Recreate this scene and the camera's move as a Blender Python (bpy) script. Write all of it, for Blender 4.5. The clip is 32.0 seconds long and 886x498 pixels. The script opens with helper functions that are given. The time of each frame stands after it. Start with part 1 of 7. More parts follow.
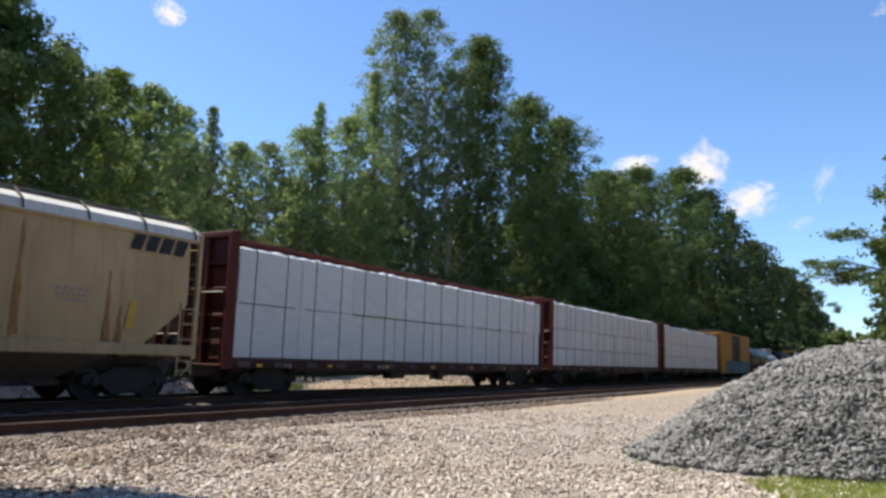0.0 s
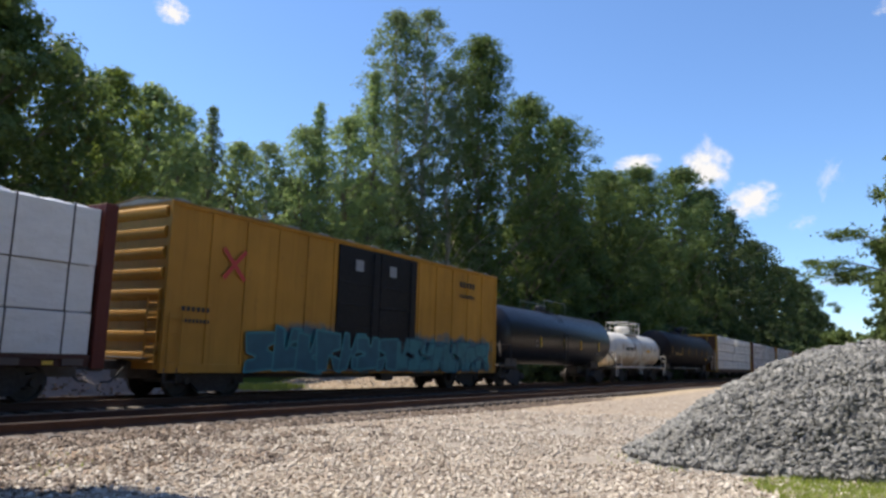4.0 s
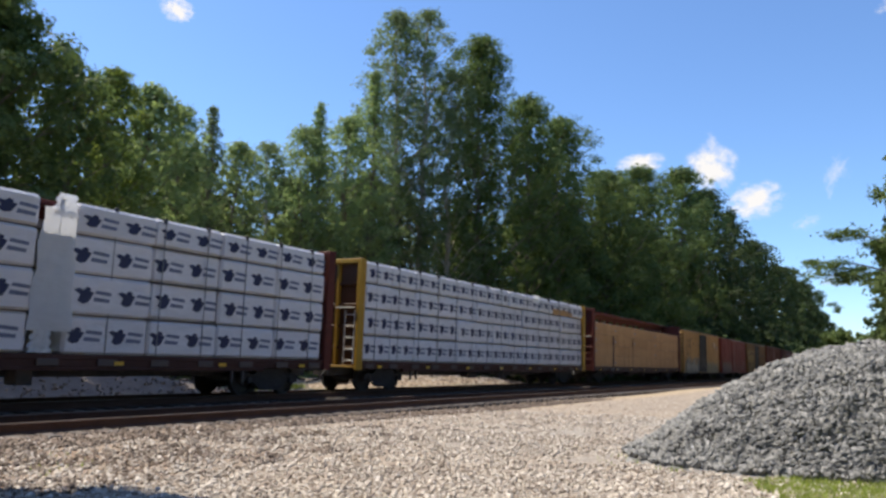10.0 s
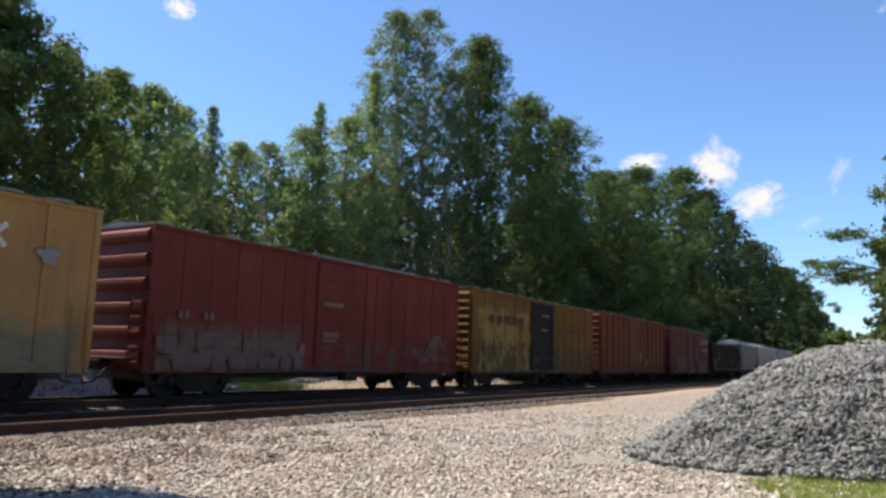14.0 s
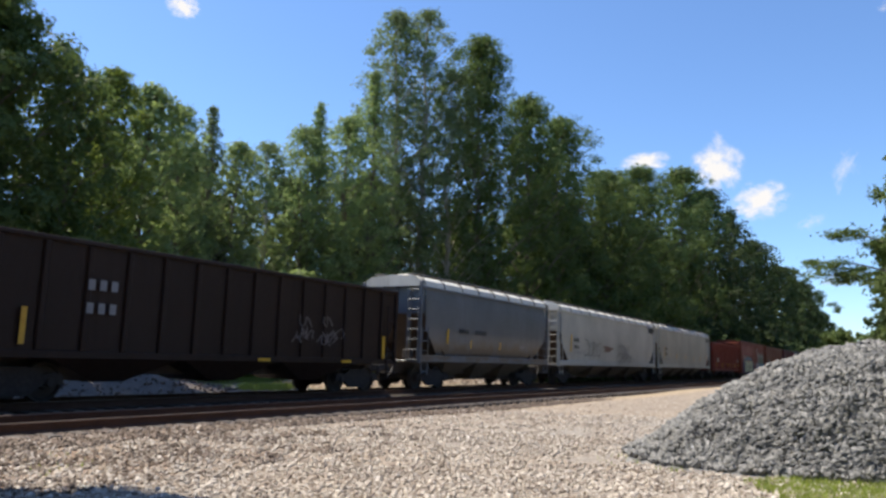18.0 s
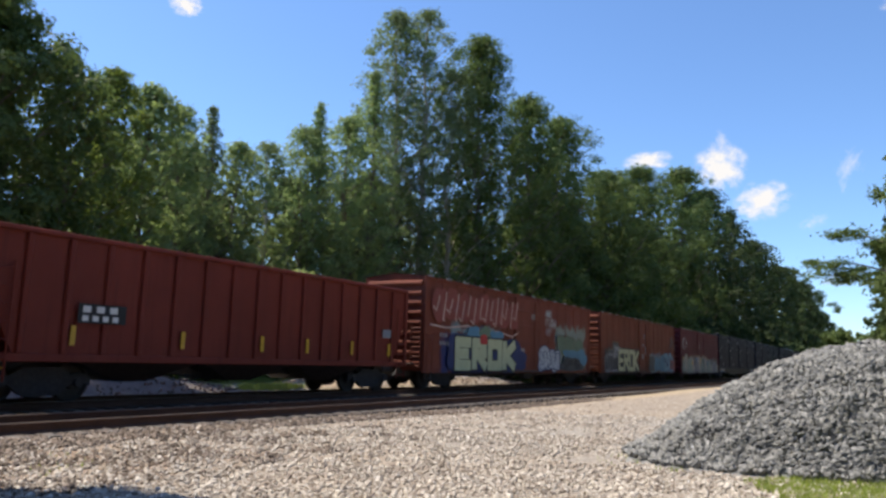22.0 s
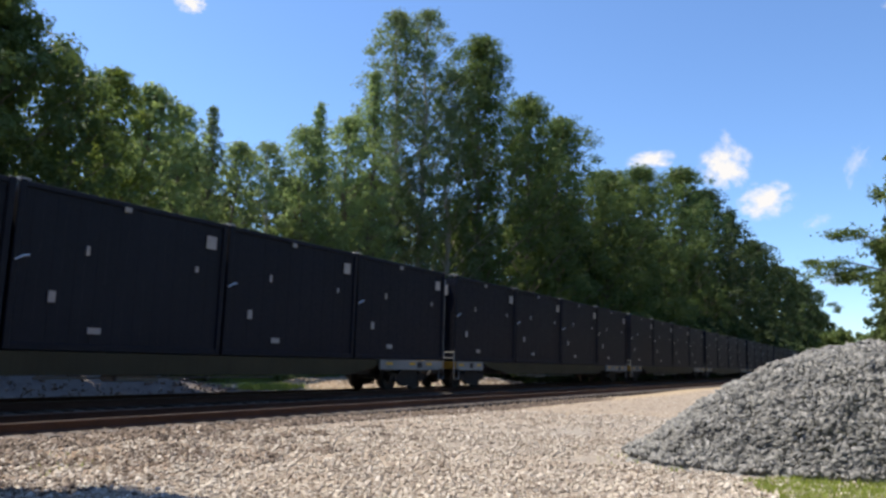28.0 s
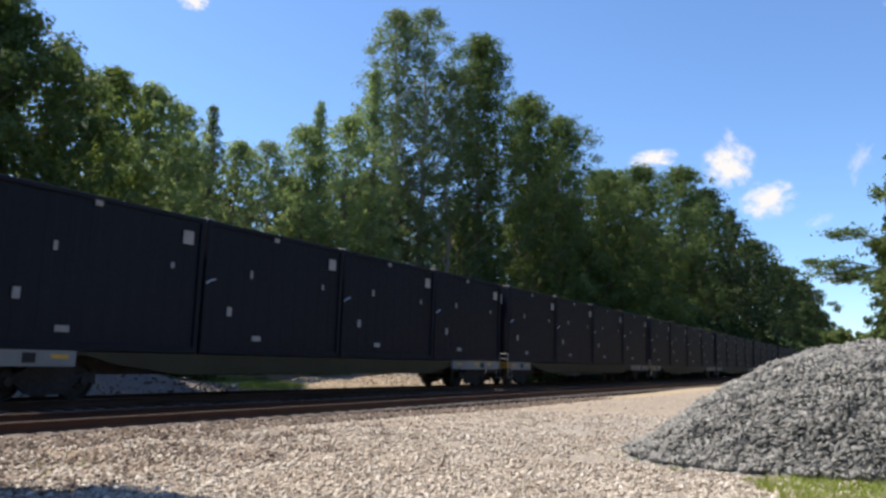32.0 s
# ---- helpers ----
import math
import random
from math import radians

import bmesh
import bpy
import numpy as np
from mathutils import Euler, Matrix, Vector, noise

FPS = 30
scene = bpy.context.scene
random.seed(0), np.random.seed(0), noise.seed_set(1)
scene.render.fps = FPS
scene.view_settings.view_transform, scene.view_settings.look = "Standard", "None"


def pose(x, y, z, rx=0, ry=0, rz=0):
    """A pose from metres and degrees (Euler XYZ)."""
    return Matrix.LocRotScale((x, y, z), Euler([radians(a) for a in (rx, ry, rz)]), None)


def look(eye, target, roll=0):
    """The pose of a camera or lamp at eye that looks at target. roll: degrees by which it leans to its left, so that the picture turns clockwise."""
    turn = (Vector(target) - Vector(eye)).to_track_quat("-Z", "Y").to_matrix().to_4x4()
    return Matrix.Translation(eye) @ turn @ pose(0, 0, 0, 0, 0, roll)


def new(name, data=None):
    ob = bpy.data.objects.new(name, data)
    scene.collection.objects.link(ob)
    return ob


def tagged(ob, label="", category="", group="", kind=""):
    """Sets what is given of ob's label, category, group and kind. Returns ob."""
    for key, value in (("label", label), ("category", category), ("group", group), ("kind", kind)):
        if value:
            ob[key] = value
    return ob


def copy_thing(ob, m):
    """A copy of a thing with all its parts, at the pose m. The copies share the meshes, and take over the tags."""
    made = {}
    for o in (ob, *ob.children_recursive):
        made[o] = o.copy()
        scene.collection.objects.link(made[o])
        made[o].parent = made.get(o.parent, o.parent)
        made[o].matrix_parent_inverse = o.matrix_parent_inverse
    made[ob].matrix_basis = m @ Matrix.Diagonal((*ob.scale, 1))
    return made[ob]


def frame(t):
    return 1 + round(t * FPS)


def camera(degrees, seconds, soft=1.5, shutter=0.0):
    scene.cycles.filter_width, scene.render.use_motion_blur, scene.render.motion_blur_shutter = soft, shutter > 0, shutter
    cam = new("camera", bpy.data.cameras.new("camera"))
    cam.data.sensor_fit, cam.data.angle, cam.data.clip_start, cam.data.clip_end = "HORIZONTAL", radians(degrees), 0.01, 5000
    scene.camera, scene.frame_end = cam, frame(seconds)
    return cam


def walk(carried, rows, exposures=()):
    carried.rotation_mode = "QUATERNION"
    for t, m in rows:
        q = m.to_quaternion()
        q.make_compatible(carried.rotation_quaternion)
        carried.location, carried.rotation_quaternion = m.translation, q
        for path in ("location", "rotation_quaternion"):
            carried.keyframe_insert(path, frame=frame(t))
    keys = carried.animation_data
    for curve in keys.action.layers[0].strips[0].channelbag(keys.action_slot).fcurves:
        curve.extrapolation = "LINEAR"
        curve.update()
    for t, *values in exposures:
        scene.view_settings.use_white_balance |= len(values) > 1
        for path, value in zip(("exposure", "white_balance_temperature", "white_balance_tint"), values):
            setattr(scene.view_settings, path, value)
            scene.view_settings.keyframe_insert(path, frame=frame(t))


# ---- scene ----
EXPOSURE, SKY_STRENGTH, SUN_STRENGTH, CLOUD_GLOW = 0.63, 0.143, 4.5, 0.64
# ---- camera ----
EYE = Vector((0.0, 0.0, 1.25))
YAW, PITCH, ROLL = 31.14, 8.405, 1.766
cam = camera(61.5, 32.0, soft=2.8)


def aim(dp=0.0):
    a, e = radians(YAW), radians(PITCH + dp)
    return look(EYE, EYE + 10 * Vector((math.cos(a) * math.cos(e), math.sin(a) * math.cos(e), math.sin(e))), ROLL)


walk(cam, [(0.0, aim()), (14.0, aim()), (27.8, aim()), (28.6, aim(-0.04)), (29.4, aim(-0.05)), (30.2, aim(-0.10)),
           (31.0, aim(-0.13)), (31.5, aim(-0.11)), (32.0, aim(-0.07))], exposures=[(0.0, EXPOSURE), (32.0, EXPOSURE)])

# ---- world and sun ----
SUN_EL, SUN_AZ = 58.0, 100.0          # degrees; azimuth counted from +x towards +y
sun_dir = Vector((math.cos(radians(SUN_AZ)) * math.cos(radians(SUN_EL)), math.sin(radians(SUN_AZ)) * math.cos(radians(SUN_EL)), math.sin(radians(SUN_EL))))
world = bpy.data.worlds.new("world")
scene.world = world
world.use_nodes = True
wn = world.node_tree
sky = wn.nodes.new("ShaderNodeTexSky")
sky.sky_type, sky.sun_disc = "NISHITA", False
sky.sun_elevation, sky.sun_rotation = radians(SUN_EL), radians(90 - SUN_AZ) % (2 * math.pi)
sky.air_density, sky.dust_density, sky.ozone_density, sky.altitude = 0.93, 0.3, 8.6, 100
wn.nodes["Background"].inputs["Strength"].default_value = SKY_STRENGTH
wn.links.new(sky.outputs[0], wn.nodes["Background"].inputs[0])
sun = new("sun", bpy.data.lights.new("sun", "SUN"))
sun.data.energy, sun.data.angle, sun.data.color = SUN_STRENGTH, radians(0.53), (1.0, 0.91, 0.77)
sun.matrix_world = look(sun_dir * 80, (0, 0, 0))


# ---- materials ----
class Nodes:
    """Small builder for node materials."""

    def __init__(self, name):
        self.m = bpy.data.materials.new(name)
        self.m.use_nodes = True
        self.t = self.m.node_tree
        self.t.nodes.clear()

    def n(self, kind, **sets):
        node = self.t.nodes.new("ShaderNode" + kind)
        for k, v in sets.items():
            if k == "op":
                node.operation = v
            elif k == "blend":
                node.blend_type = v
            elif k == "dtype":
                node.data_type = v
            else:
                self.put(node.inputs[int(k[1:])], v)
        return node

    def put(self, socket, v):
        if isinstance(v, bpy.types.NodeSocket):
            self.t.links.new(v, socket)
        elif isinstance(v, (tuple, list)) and len(v) == 3 and socket.type == "RGBA":
            socket.default_value = (*v, 1)
        else:
            socket.default_value = v

    def math(self, op, a, b=0.0, c=0.0):
        return self.n("Math", op=op, i0=a, i1=b, i2=c).outputs[0]

    def coord(self):
        return self.n("TexCoord").outputs["Object"]

    def scaled(self, v, s):
        return self.n("Mapping", i0=v, i3=s).outputs[0]

    def noise(self, v, scale, detail=4.0, rough=0.55):
        return self.n("TexNoise", i0=v, i2=scale, i3=detail, i4=rough).outputs[0]

    def ramp(self, v, a, b, lo=0.0, hi=1.0):
        return self.n("MapRange", i0=v, i1=a, i2=b, i3=lo, i4=hi).outputs[0]

    def mix(self, f, a, b, blend="MIX"):
        node = self.t.nodes.new("ShaderNodeMix")
        node.data_type, node.blend_type = "RGBA", blend
        for s, v in ((node.inputs["Factor"], f),):
            self.put(s, v)
        cols = [s for s in node.inputs if s.type == "RGBA"]
        self.put(cols[0], a)
        self.put(cols[1], b)
        return [s for s in node.outputs if s.type == "RGBA"][0]

    def done(self, col, rough=0.6, metal=0.0, height=None, strength=0.3, dist=0.02, spec=0.5, leaf=0.0, glow=(0.3, 0.36, 0.06)):
        p = self.t.nodes.new("ShaderNodeBsdfPrincipled")
        self.put(p.inputs["Base Color"], col)
        self.put(p.inputs["Roughness"], rough)
        self.put(p.inputs["Metallic"], metal)
        self.put(p.inputs["Specular IOR Level"], spec)
        if height is not None:
            b = self.t.nodes.new("ShaderNodeBump")
            b.inputs["Strength"].default_value, b.inputs["Distance"].default_value = strength, dist
            self.put(b.inputs["Height"], height)
            self.t.links.new(b.outputs[0], p.inputs["Normal"])
        out = self.t.nodes.new("ShaderNodeOutputMaterial")
        last = p.outputs[0]
        if leaf:
            tr = self.t.nodes.new("ShaderNodeBsdfTranslucent")
            self.put(tr.inputs[0], self.mix(0.4, col, glow))
            mx = self.t.nodes.new("ShaderNodeMixShader")
            mx.inputs[0].default_value = leaf
            self.t.links.new(last, mx.inputs[1])
            self.t.links.new(tr.outputs[0], mx.inputs[2])
            last = mx.outputs[0]
        self.t.links.new(last, out.inputs[0])
        return self.m


def dark(c, k):
    return tuple(v * k for v in c)


def paint(name, base, rust=(0.12, 0.05, 0.025), wear=0.3, rough=0.5, metal=0.0, fade=None, tags=(), streak=True, spec=0.18):
    """Weathered rolling-stock paint: blotches, downward streaks, rust spots, and washed-out sprayed patches."""
    q = Nodes(name)
    v = q.coord()
    big = q.noise(v, 0.5, 3)
    fine = q.noise(v, 9.0, 5)
    streaks = q.noise(q.scaled(v, (5.0, 5.0, 0.35)), 1.0, 5, 0.6)
    col = q.mix(q.ramp(big, 0.3, 0.7), dark(base, 0.82), fade or tuple(min(1, c * 1.12) for c in base))
    if streak:
        col = q.mix(q.ramp(streaks, 0.5, 0.78, 0.0, 0.55), col, dark(base, 0.5))
    for colour, x0, x1, z0, z1, scale, cover in tags:
        s = q.n("SeparateXYZ", i0=v)
        wob = q.math("MULTIPLY", q.math("SUBTRACT", q.noise(v, 1.6, 3), 0.5), 0.9)
        x, z = q.math("ADD", s.outputs[0], wob), q.math("ADD", s.outputs[2], wob)
        inx = q.math("MULTIPLY", q.ramp(x, x0, x0 + 0.25), q.ramp(x, x1, x1 - 0.25))
        inz = q.math("MULTIPLY", q.ramp(z, z0, z0 + 0.15), q.ramp(z, z1, z1 - 0.3))
        pat = q.noise(q.scaled(v, (1.0, 1.0, 0.75)), scale, 3, 0.6)
        msk = q.math("MULTIPLY", q.math("MULTIPLY", inx, inz), q.ramp(pat, 0.62 - 0.4 * cover, 0.70 - 0.4 * cover, 0.0, 0.9))
        col = q.mix(msk, col, colour)
    spots = q.ramp(q.noise(q.scaled(v, (1.0, 1.0, 0.5)), 2.3, 6, 0.65), 0.72 - 0.22 * wear, 0.82 - 0.18 * wear)
    col = q.mix(q.math("MULTIPLY", spots, q.ramp(fine, 0.35, 0.6, 0.3, 0.9)), col, rust)
    return q.done(col, q.ramp(fine, 0.3, 0.7, rough - 0.08, rough + 0.15), metal, fine, 0.12, 0.01, spec)


def plain(name, base, rough=0.6, metal=0.0, var=0.18, scale=6.0, bump=0.2, per=False, spec=0.4):
    q = Nodes(name)
    v = q.coord()
    a = q.noise(v, scale, 5)
    b = q.noise(v, scale * 0.12, 3)
    f = q.math("ADD", q.math("MULTIPLY", a, 0.5), q.math("MULTIPLY", b, 0.5))
    if per:
        f = q.math("ADD", q.math("MULTIPLY", f, 0.6), q.math("MULTIPLY", q.n("ObjectInfo").outputs["Random"], 0.4))
    col = q.mix(q.ramp(f, 0.3, 0.7), dark(base, 1 - var), tuple(min(1, c * (1 + var)) for c in base))
    return q.done(col, rough, metal, a, bump, 0.01, spec)


def wrap_material(name, base, thin=0.0):
    """Taut plastic lumber wrap with creases and stretched folds."""
    q = Nodes(name)
    v = q.coord()
    folds = q.noise(q.scaled(v, (1.2, 1.2, 3.0)), 1.6, 6, 0.65)
    crease = q.noise(v, 7.0, 4, 0.7)
    rnd = q.n("ObjectInfo").outputs["Random"]
    col = q.mix(q.ramp(folds, 0.3, 0.75), dark(base, 0.86), base)
    col = q.mix(q.math("MULTIPLY", rnd, 0.22), col, dark(base, 0.6))
    col = q.mix(q.ramp(q.noise(v, 0.9, 5), 0.66, 0.8, 0, 0.35), col, (0.55, 0.45, 0.28))
    h = q.math("ADD", folds, q.math("MULTIPLY", crease, 0.35))
    return q.done(col, q.ramp(crease, 0.3, 0.7, 0.3, 0.55), 0.0, h, 0.7, 0.06, 0.5, thin, (0.85, 0.85, 0.85))


def leaf_material(name, a, b, c, thin=0.42):
    q = Nodes(name)
    r = q.n("NewGeometry").outputs["Random Per Island"]
    o = q.n("ObjectInfo").outputs["Random"]
    col = q.mix(q.ramp(r, 0, 1, 0.15, 0.85), a, b)
    col = q.mix(q.ramp(q.noise(q.coord(), 0.35, 3), 0.42, 0.68), col, c)
    col = q.mix(q.math("MULTIPLY", o, 0.3), col, dark(a, 0.6))
    return q.done(col, 0.6, 0.0, None, spec=0.15, leaf=thin, glow=(1.25 * b[0], 1.45 * b[1], 0.9 * b[2]))


def stone_material(name, cols, bscale=60.0):
    q = Nodes(name)
    r = q.n("NewGeometry").outputs["Random Per Island"]
    ramp = q.t.nodes.new("ShaderNodeValToRGB")
    ramp.color_ramp.interpolation = "LINEAR"
    for i, c in enumerate(cols):
        pos = i / (len(cols) - 1)
        e = ramp.color_ramp.elements[0] if i == 0 else (ramp.color_ramp.elements[1] if i == len(cols) - 1 else ramp.color_ramp.elements.new(pos))
        e.position, e.color = pos, (*c, 1)
    q.put(ramp.inputs[0], r)
    v = q.coord()
    f = q.noise(v, bscale, 4)
    col = q.mix(q.ramp(f, 0.35, 0.7, 0.0, 0.5), ramp.outputs[0], dark(cols[len(cols) // 2], 0.55))
    col = q.mix(q.ramp(q.noise(v, 0.5, 4), 0.55, 0.75, 0, 0.25), col, (0.30, 0.20, 0.12))
    return q.done(col, 0.85, 0.0, f, 0.4, 0.01, 0.25)


def ground_material():
    q = Nodes("gravel_ground")
    v = q.coord()
    s = q.n("SeparateXYZ", i0=v)
    vor = q.n("TexVoronoi", i0=v, i2=17.0)
    vor2 = q.n("TexVoronoi", i0=v, i2=34.0)
    fine = q.noise(v, 60.0, 4)
    big = q.noise(v, 0.22, 4)
    grey = q.n("SeparateColor", i0=vor.outputs["Color"]).outputs[0]
    grey2 = q.n("SeparateColor", i0=vor2.outputs["Color"]).outputs[0]
    stone = q.mix(grey, (0.17, 0.13, 0.10), (0.63, 0.53, 0.42))
    stone = q.mix(q.math("MULTIPLY", grey2, 0.5), stone, (0.52, 0.435, 0.345))
    stone = q.mix(q.ramp(vor.outputs["Distance"], 0.25, 0.55, 0, 0.35), stone, (0.10, 0.085, 0.07))
    stone = q.mix(q.ramp(big, 0.45, 0.7, 0, 0.4), stone, (0.40, 0.312, 0.228))
    # rusty earth beside the near rail
    dirt = q.math("MULTIPLY", q.math("MULTIPLY", q.ramp(s.outputs[0], 10.5, 6.5), q.ramp(s.outputs[1], 7.2, 8.2)), q.ramp(q.noise(v, 1.4, 5, 0.65), 0.38, 0.6, 0, 0.85))
    stone = q.mix(dirt, stone, (0.30, 0.19, 0.115))
    # grey dust spilt round the ballast pile
    far = q.math("SQRT", q.math("ADD", q.math("POWER", q.math("SUBTRACT", s.outputs[0], 16.25), 2.0), q.math("POWER", q.math("SUBTRACT", s.outputs[1], 1.2), 2.0)))
    stone = q.mix(q.math("MULTIPLY", q.ramp(far, 9.0, 5.0, 0.0, 0.5), q.ramp(q.noise(v, 1.1, 5), 0.3, 0.6)), stone, (0.34, 0.325, 0.295))
    # brown stony shoulder along the near end of the siding
    sh = q.math("MULTIPLY", q.math("MULTIPLY", q.ramp(s.outputs[1], 10.6, 11.5), q.ramp(s.outputs[0], 24.0, 13.0)), q.ramp(q.noise(v, 2.2, 4), 0.3, 0.5, 0.2, 0.75))
    stone = q.mix(sh, stone, (0.17, 0.125, 0.09))
    # tan sand drifted against the siding further along
    strip = q.math("MULTIPLY", q.math("MULTIPLY", q.ramp(s.outputs[1], 10.2, 11.4), q.ramp(s.outputs[1], 12.4, 12.2)), q.ramp(s.outputs[0], 17.0, 26.0, 0.0, 0.8))
    stone = q.mix(strip, stone, (0.50, 0.385, 0.245))
    # dark track ballast between and beside the rails
    bed = q.math("MULTIPLY", q.ramp(s.outputs[1], 11.2, 12.3), q.ramp(s.outputs[1], 19.8, 18.9))
    stone = q.mix(q.math("MULTIPLY", bed, 0.75), stone, (0.115, 0.100, 0.090))
    # sand and grass beyond the tracks
    wob = q.math("MULTIPLY", q.math("SUBTRACT", q.noise(v, 0.15, 4), 0.5), 9.0)
    yy = q.math("ADD", s.outputs[1], wob)
    back = q.ramp(yy, 21.0, 25.0)
    sand = q.mix(q.noise(v, 2.0, 5), (0.40, 0.33, 0.25), (0.52, 0.46, 0.38))
    stone = q.mix(q.math("MULTIPLY", back, 0.7), stone, sand)
    grass = q.mix(q.noise(v, 1.3, 6, 0.7), (0.13, 0.18, 0.03), (0.29, 0.33, 0.065))
    stone = q.mix(q.ramp(yy, 29.0, 33.0), stone, grass)
    wob2 = q.math("MULTIPLY", q.math("SUBTRACT", q.noise(v, 0.9, 4), 0.5), 1.6)
    near = q.math("MULTIPLY", q.ramp(q.math("ADD", s.outputs[1], wob2), 2.0, 1.2), q.ramp(s.outputs[0], 60.0, 40.0))
    stone = q.mix(q.math("MULTIPLY", near, 0.75), stone, grass)
    return q.done(stone, 0.9, 0.0, q.math("SUBTRACT", fine, q.math("MULTIPLY", vor.outputs["Distance"], 1.2)), 0.7, 0.03, 0.2)


M = {}
M["ground"] = ground_material()
M["stone"] = stone_material("pale_gravel", [(0.17, 0.125, 0.095), (0.52, 0.425, 0.335), (0.63, 0.54, 0.435), (0.33, 0.25, 0.185), (0.74, 0.67, 0.575)])
M["ballast"] = stone_material("grey_ballast", [(0.12, 0.122, 0.120), (0.185, 0.190, 0.188), (0.255, 0.257, 0.248), (0.20, 0.195, 0.183), (0.37, 0.36, 0.335)])
M["dark_stone"] = stone_material("sooty_ballast", [(0.05, 0.038, 0.030), (0.14, 0.105, 0.082), (0.22, 0.165, 0.125), (0.10, 0.072, 0.055), (0.32, 0.25, 0.20)])
M["rail"] = plain("rusty_rail", (0.115, 0.058, 0.038), 0.75, 0.3, 0.3, 20)
M["railtop"] = plain("worn_rail_head", (0.30, 0.25, 0.21), 0.38, 0.8, 0.15, 30)
M["tie"] = plain("creosoted_timber", (0.120, 0.100, 0.086), 0.85, 0, 0.35, 14, 0.5, True)
M["iron"] = plain("black_truck_iron", (0.062, 0.056, 0.055), 0.8, 0.0, 0.4, 12, spec=0.12)
M["wheel"] = plain("wheel_steel", (0.060, 0.050, 0.045), 0.7, 0.2, 0.35, 14)
M["bright"] = plain("bare_bright_steel", (0.6, 0.58, 0.55), 0.3, 0.9, 0.15, 30)
M["under"] = plain("grimy_underframe", (0.095, 0.082, 0.076), 0.75, 0.1, 0.4, 5)
M["spring"] = plain("spring_steel", (0.05, 0.035, 0.025), 0.6, 0.4, 0.3, 20)
# dirt of the far bank, with the trees' shade darkened into its colour
M["dirt"] = plain("grey_brown_shaded_dirt", (0.17, 0.14, 0.12), 0.95, 0, 0.35, 7, 0.6)
# leaf_a: oak green darkened to carry the deep shade of the woods' edge
M["leaf_a"] = leaf_material("shade_dark_oak_leaves", (0.034, 0.055, 0.021), (0.070, 0.100, 0.036), (0.064, 0.086, 0.026), 0.26)
M["leaf_b"] = leaf_material("young_green_leaves", (0.165, 0.222, 0.105), (0.330, 0.385, 0.175), (0.265, 0.315, 0.122), 0.52)
M["leaf_c"] = leaf_material("grey_green_leaves", (0.120, 0.155, 0.080), (0.250, 0.290, 0.150), (0.175, 0.210, 0.095), 0.5)
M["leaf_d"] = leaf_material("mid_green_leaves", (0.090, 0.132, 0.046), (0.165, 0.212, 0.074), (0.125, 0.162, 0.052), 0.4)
# leaf_e: the yellow of a sunlit crown is put into the leaf colour
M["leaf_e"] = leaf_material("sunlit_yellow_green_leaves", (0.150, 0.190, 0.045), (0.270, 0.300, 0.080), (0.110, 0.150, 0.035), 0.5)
M["bark"] = plain("bark", (0.16, 0.13, 0.10), 0.9, 0, 0.35, 8, 0.8)
M["barkpale"] = plain("pale_bark", (0.36, 0.32, 0.26), 0.9, 0, 0.3, 8, 0.8)
M["grass"] = leaf_material("grass_blades", (0.24, 0.31, 0.06), (0.40, 0.44, 0.12), (0.33, 0.36, 0.09))


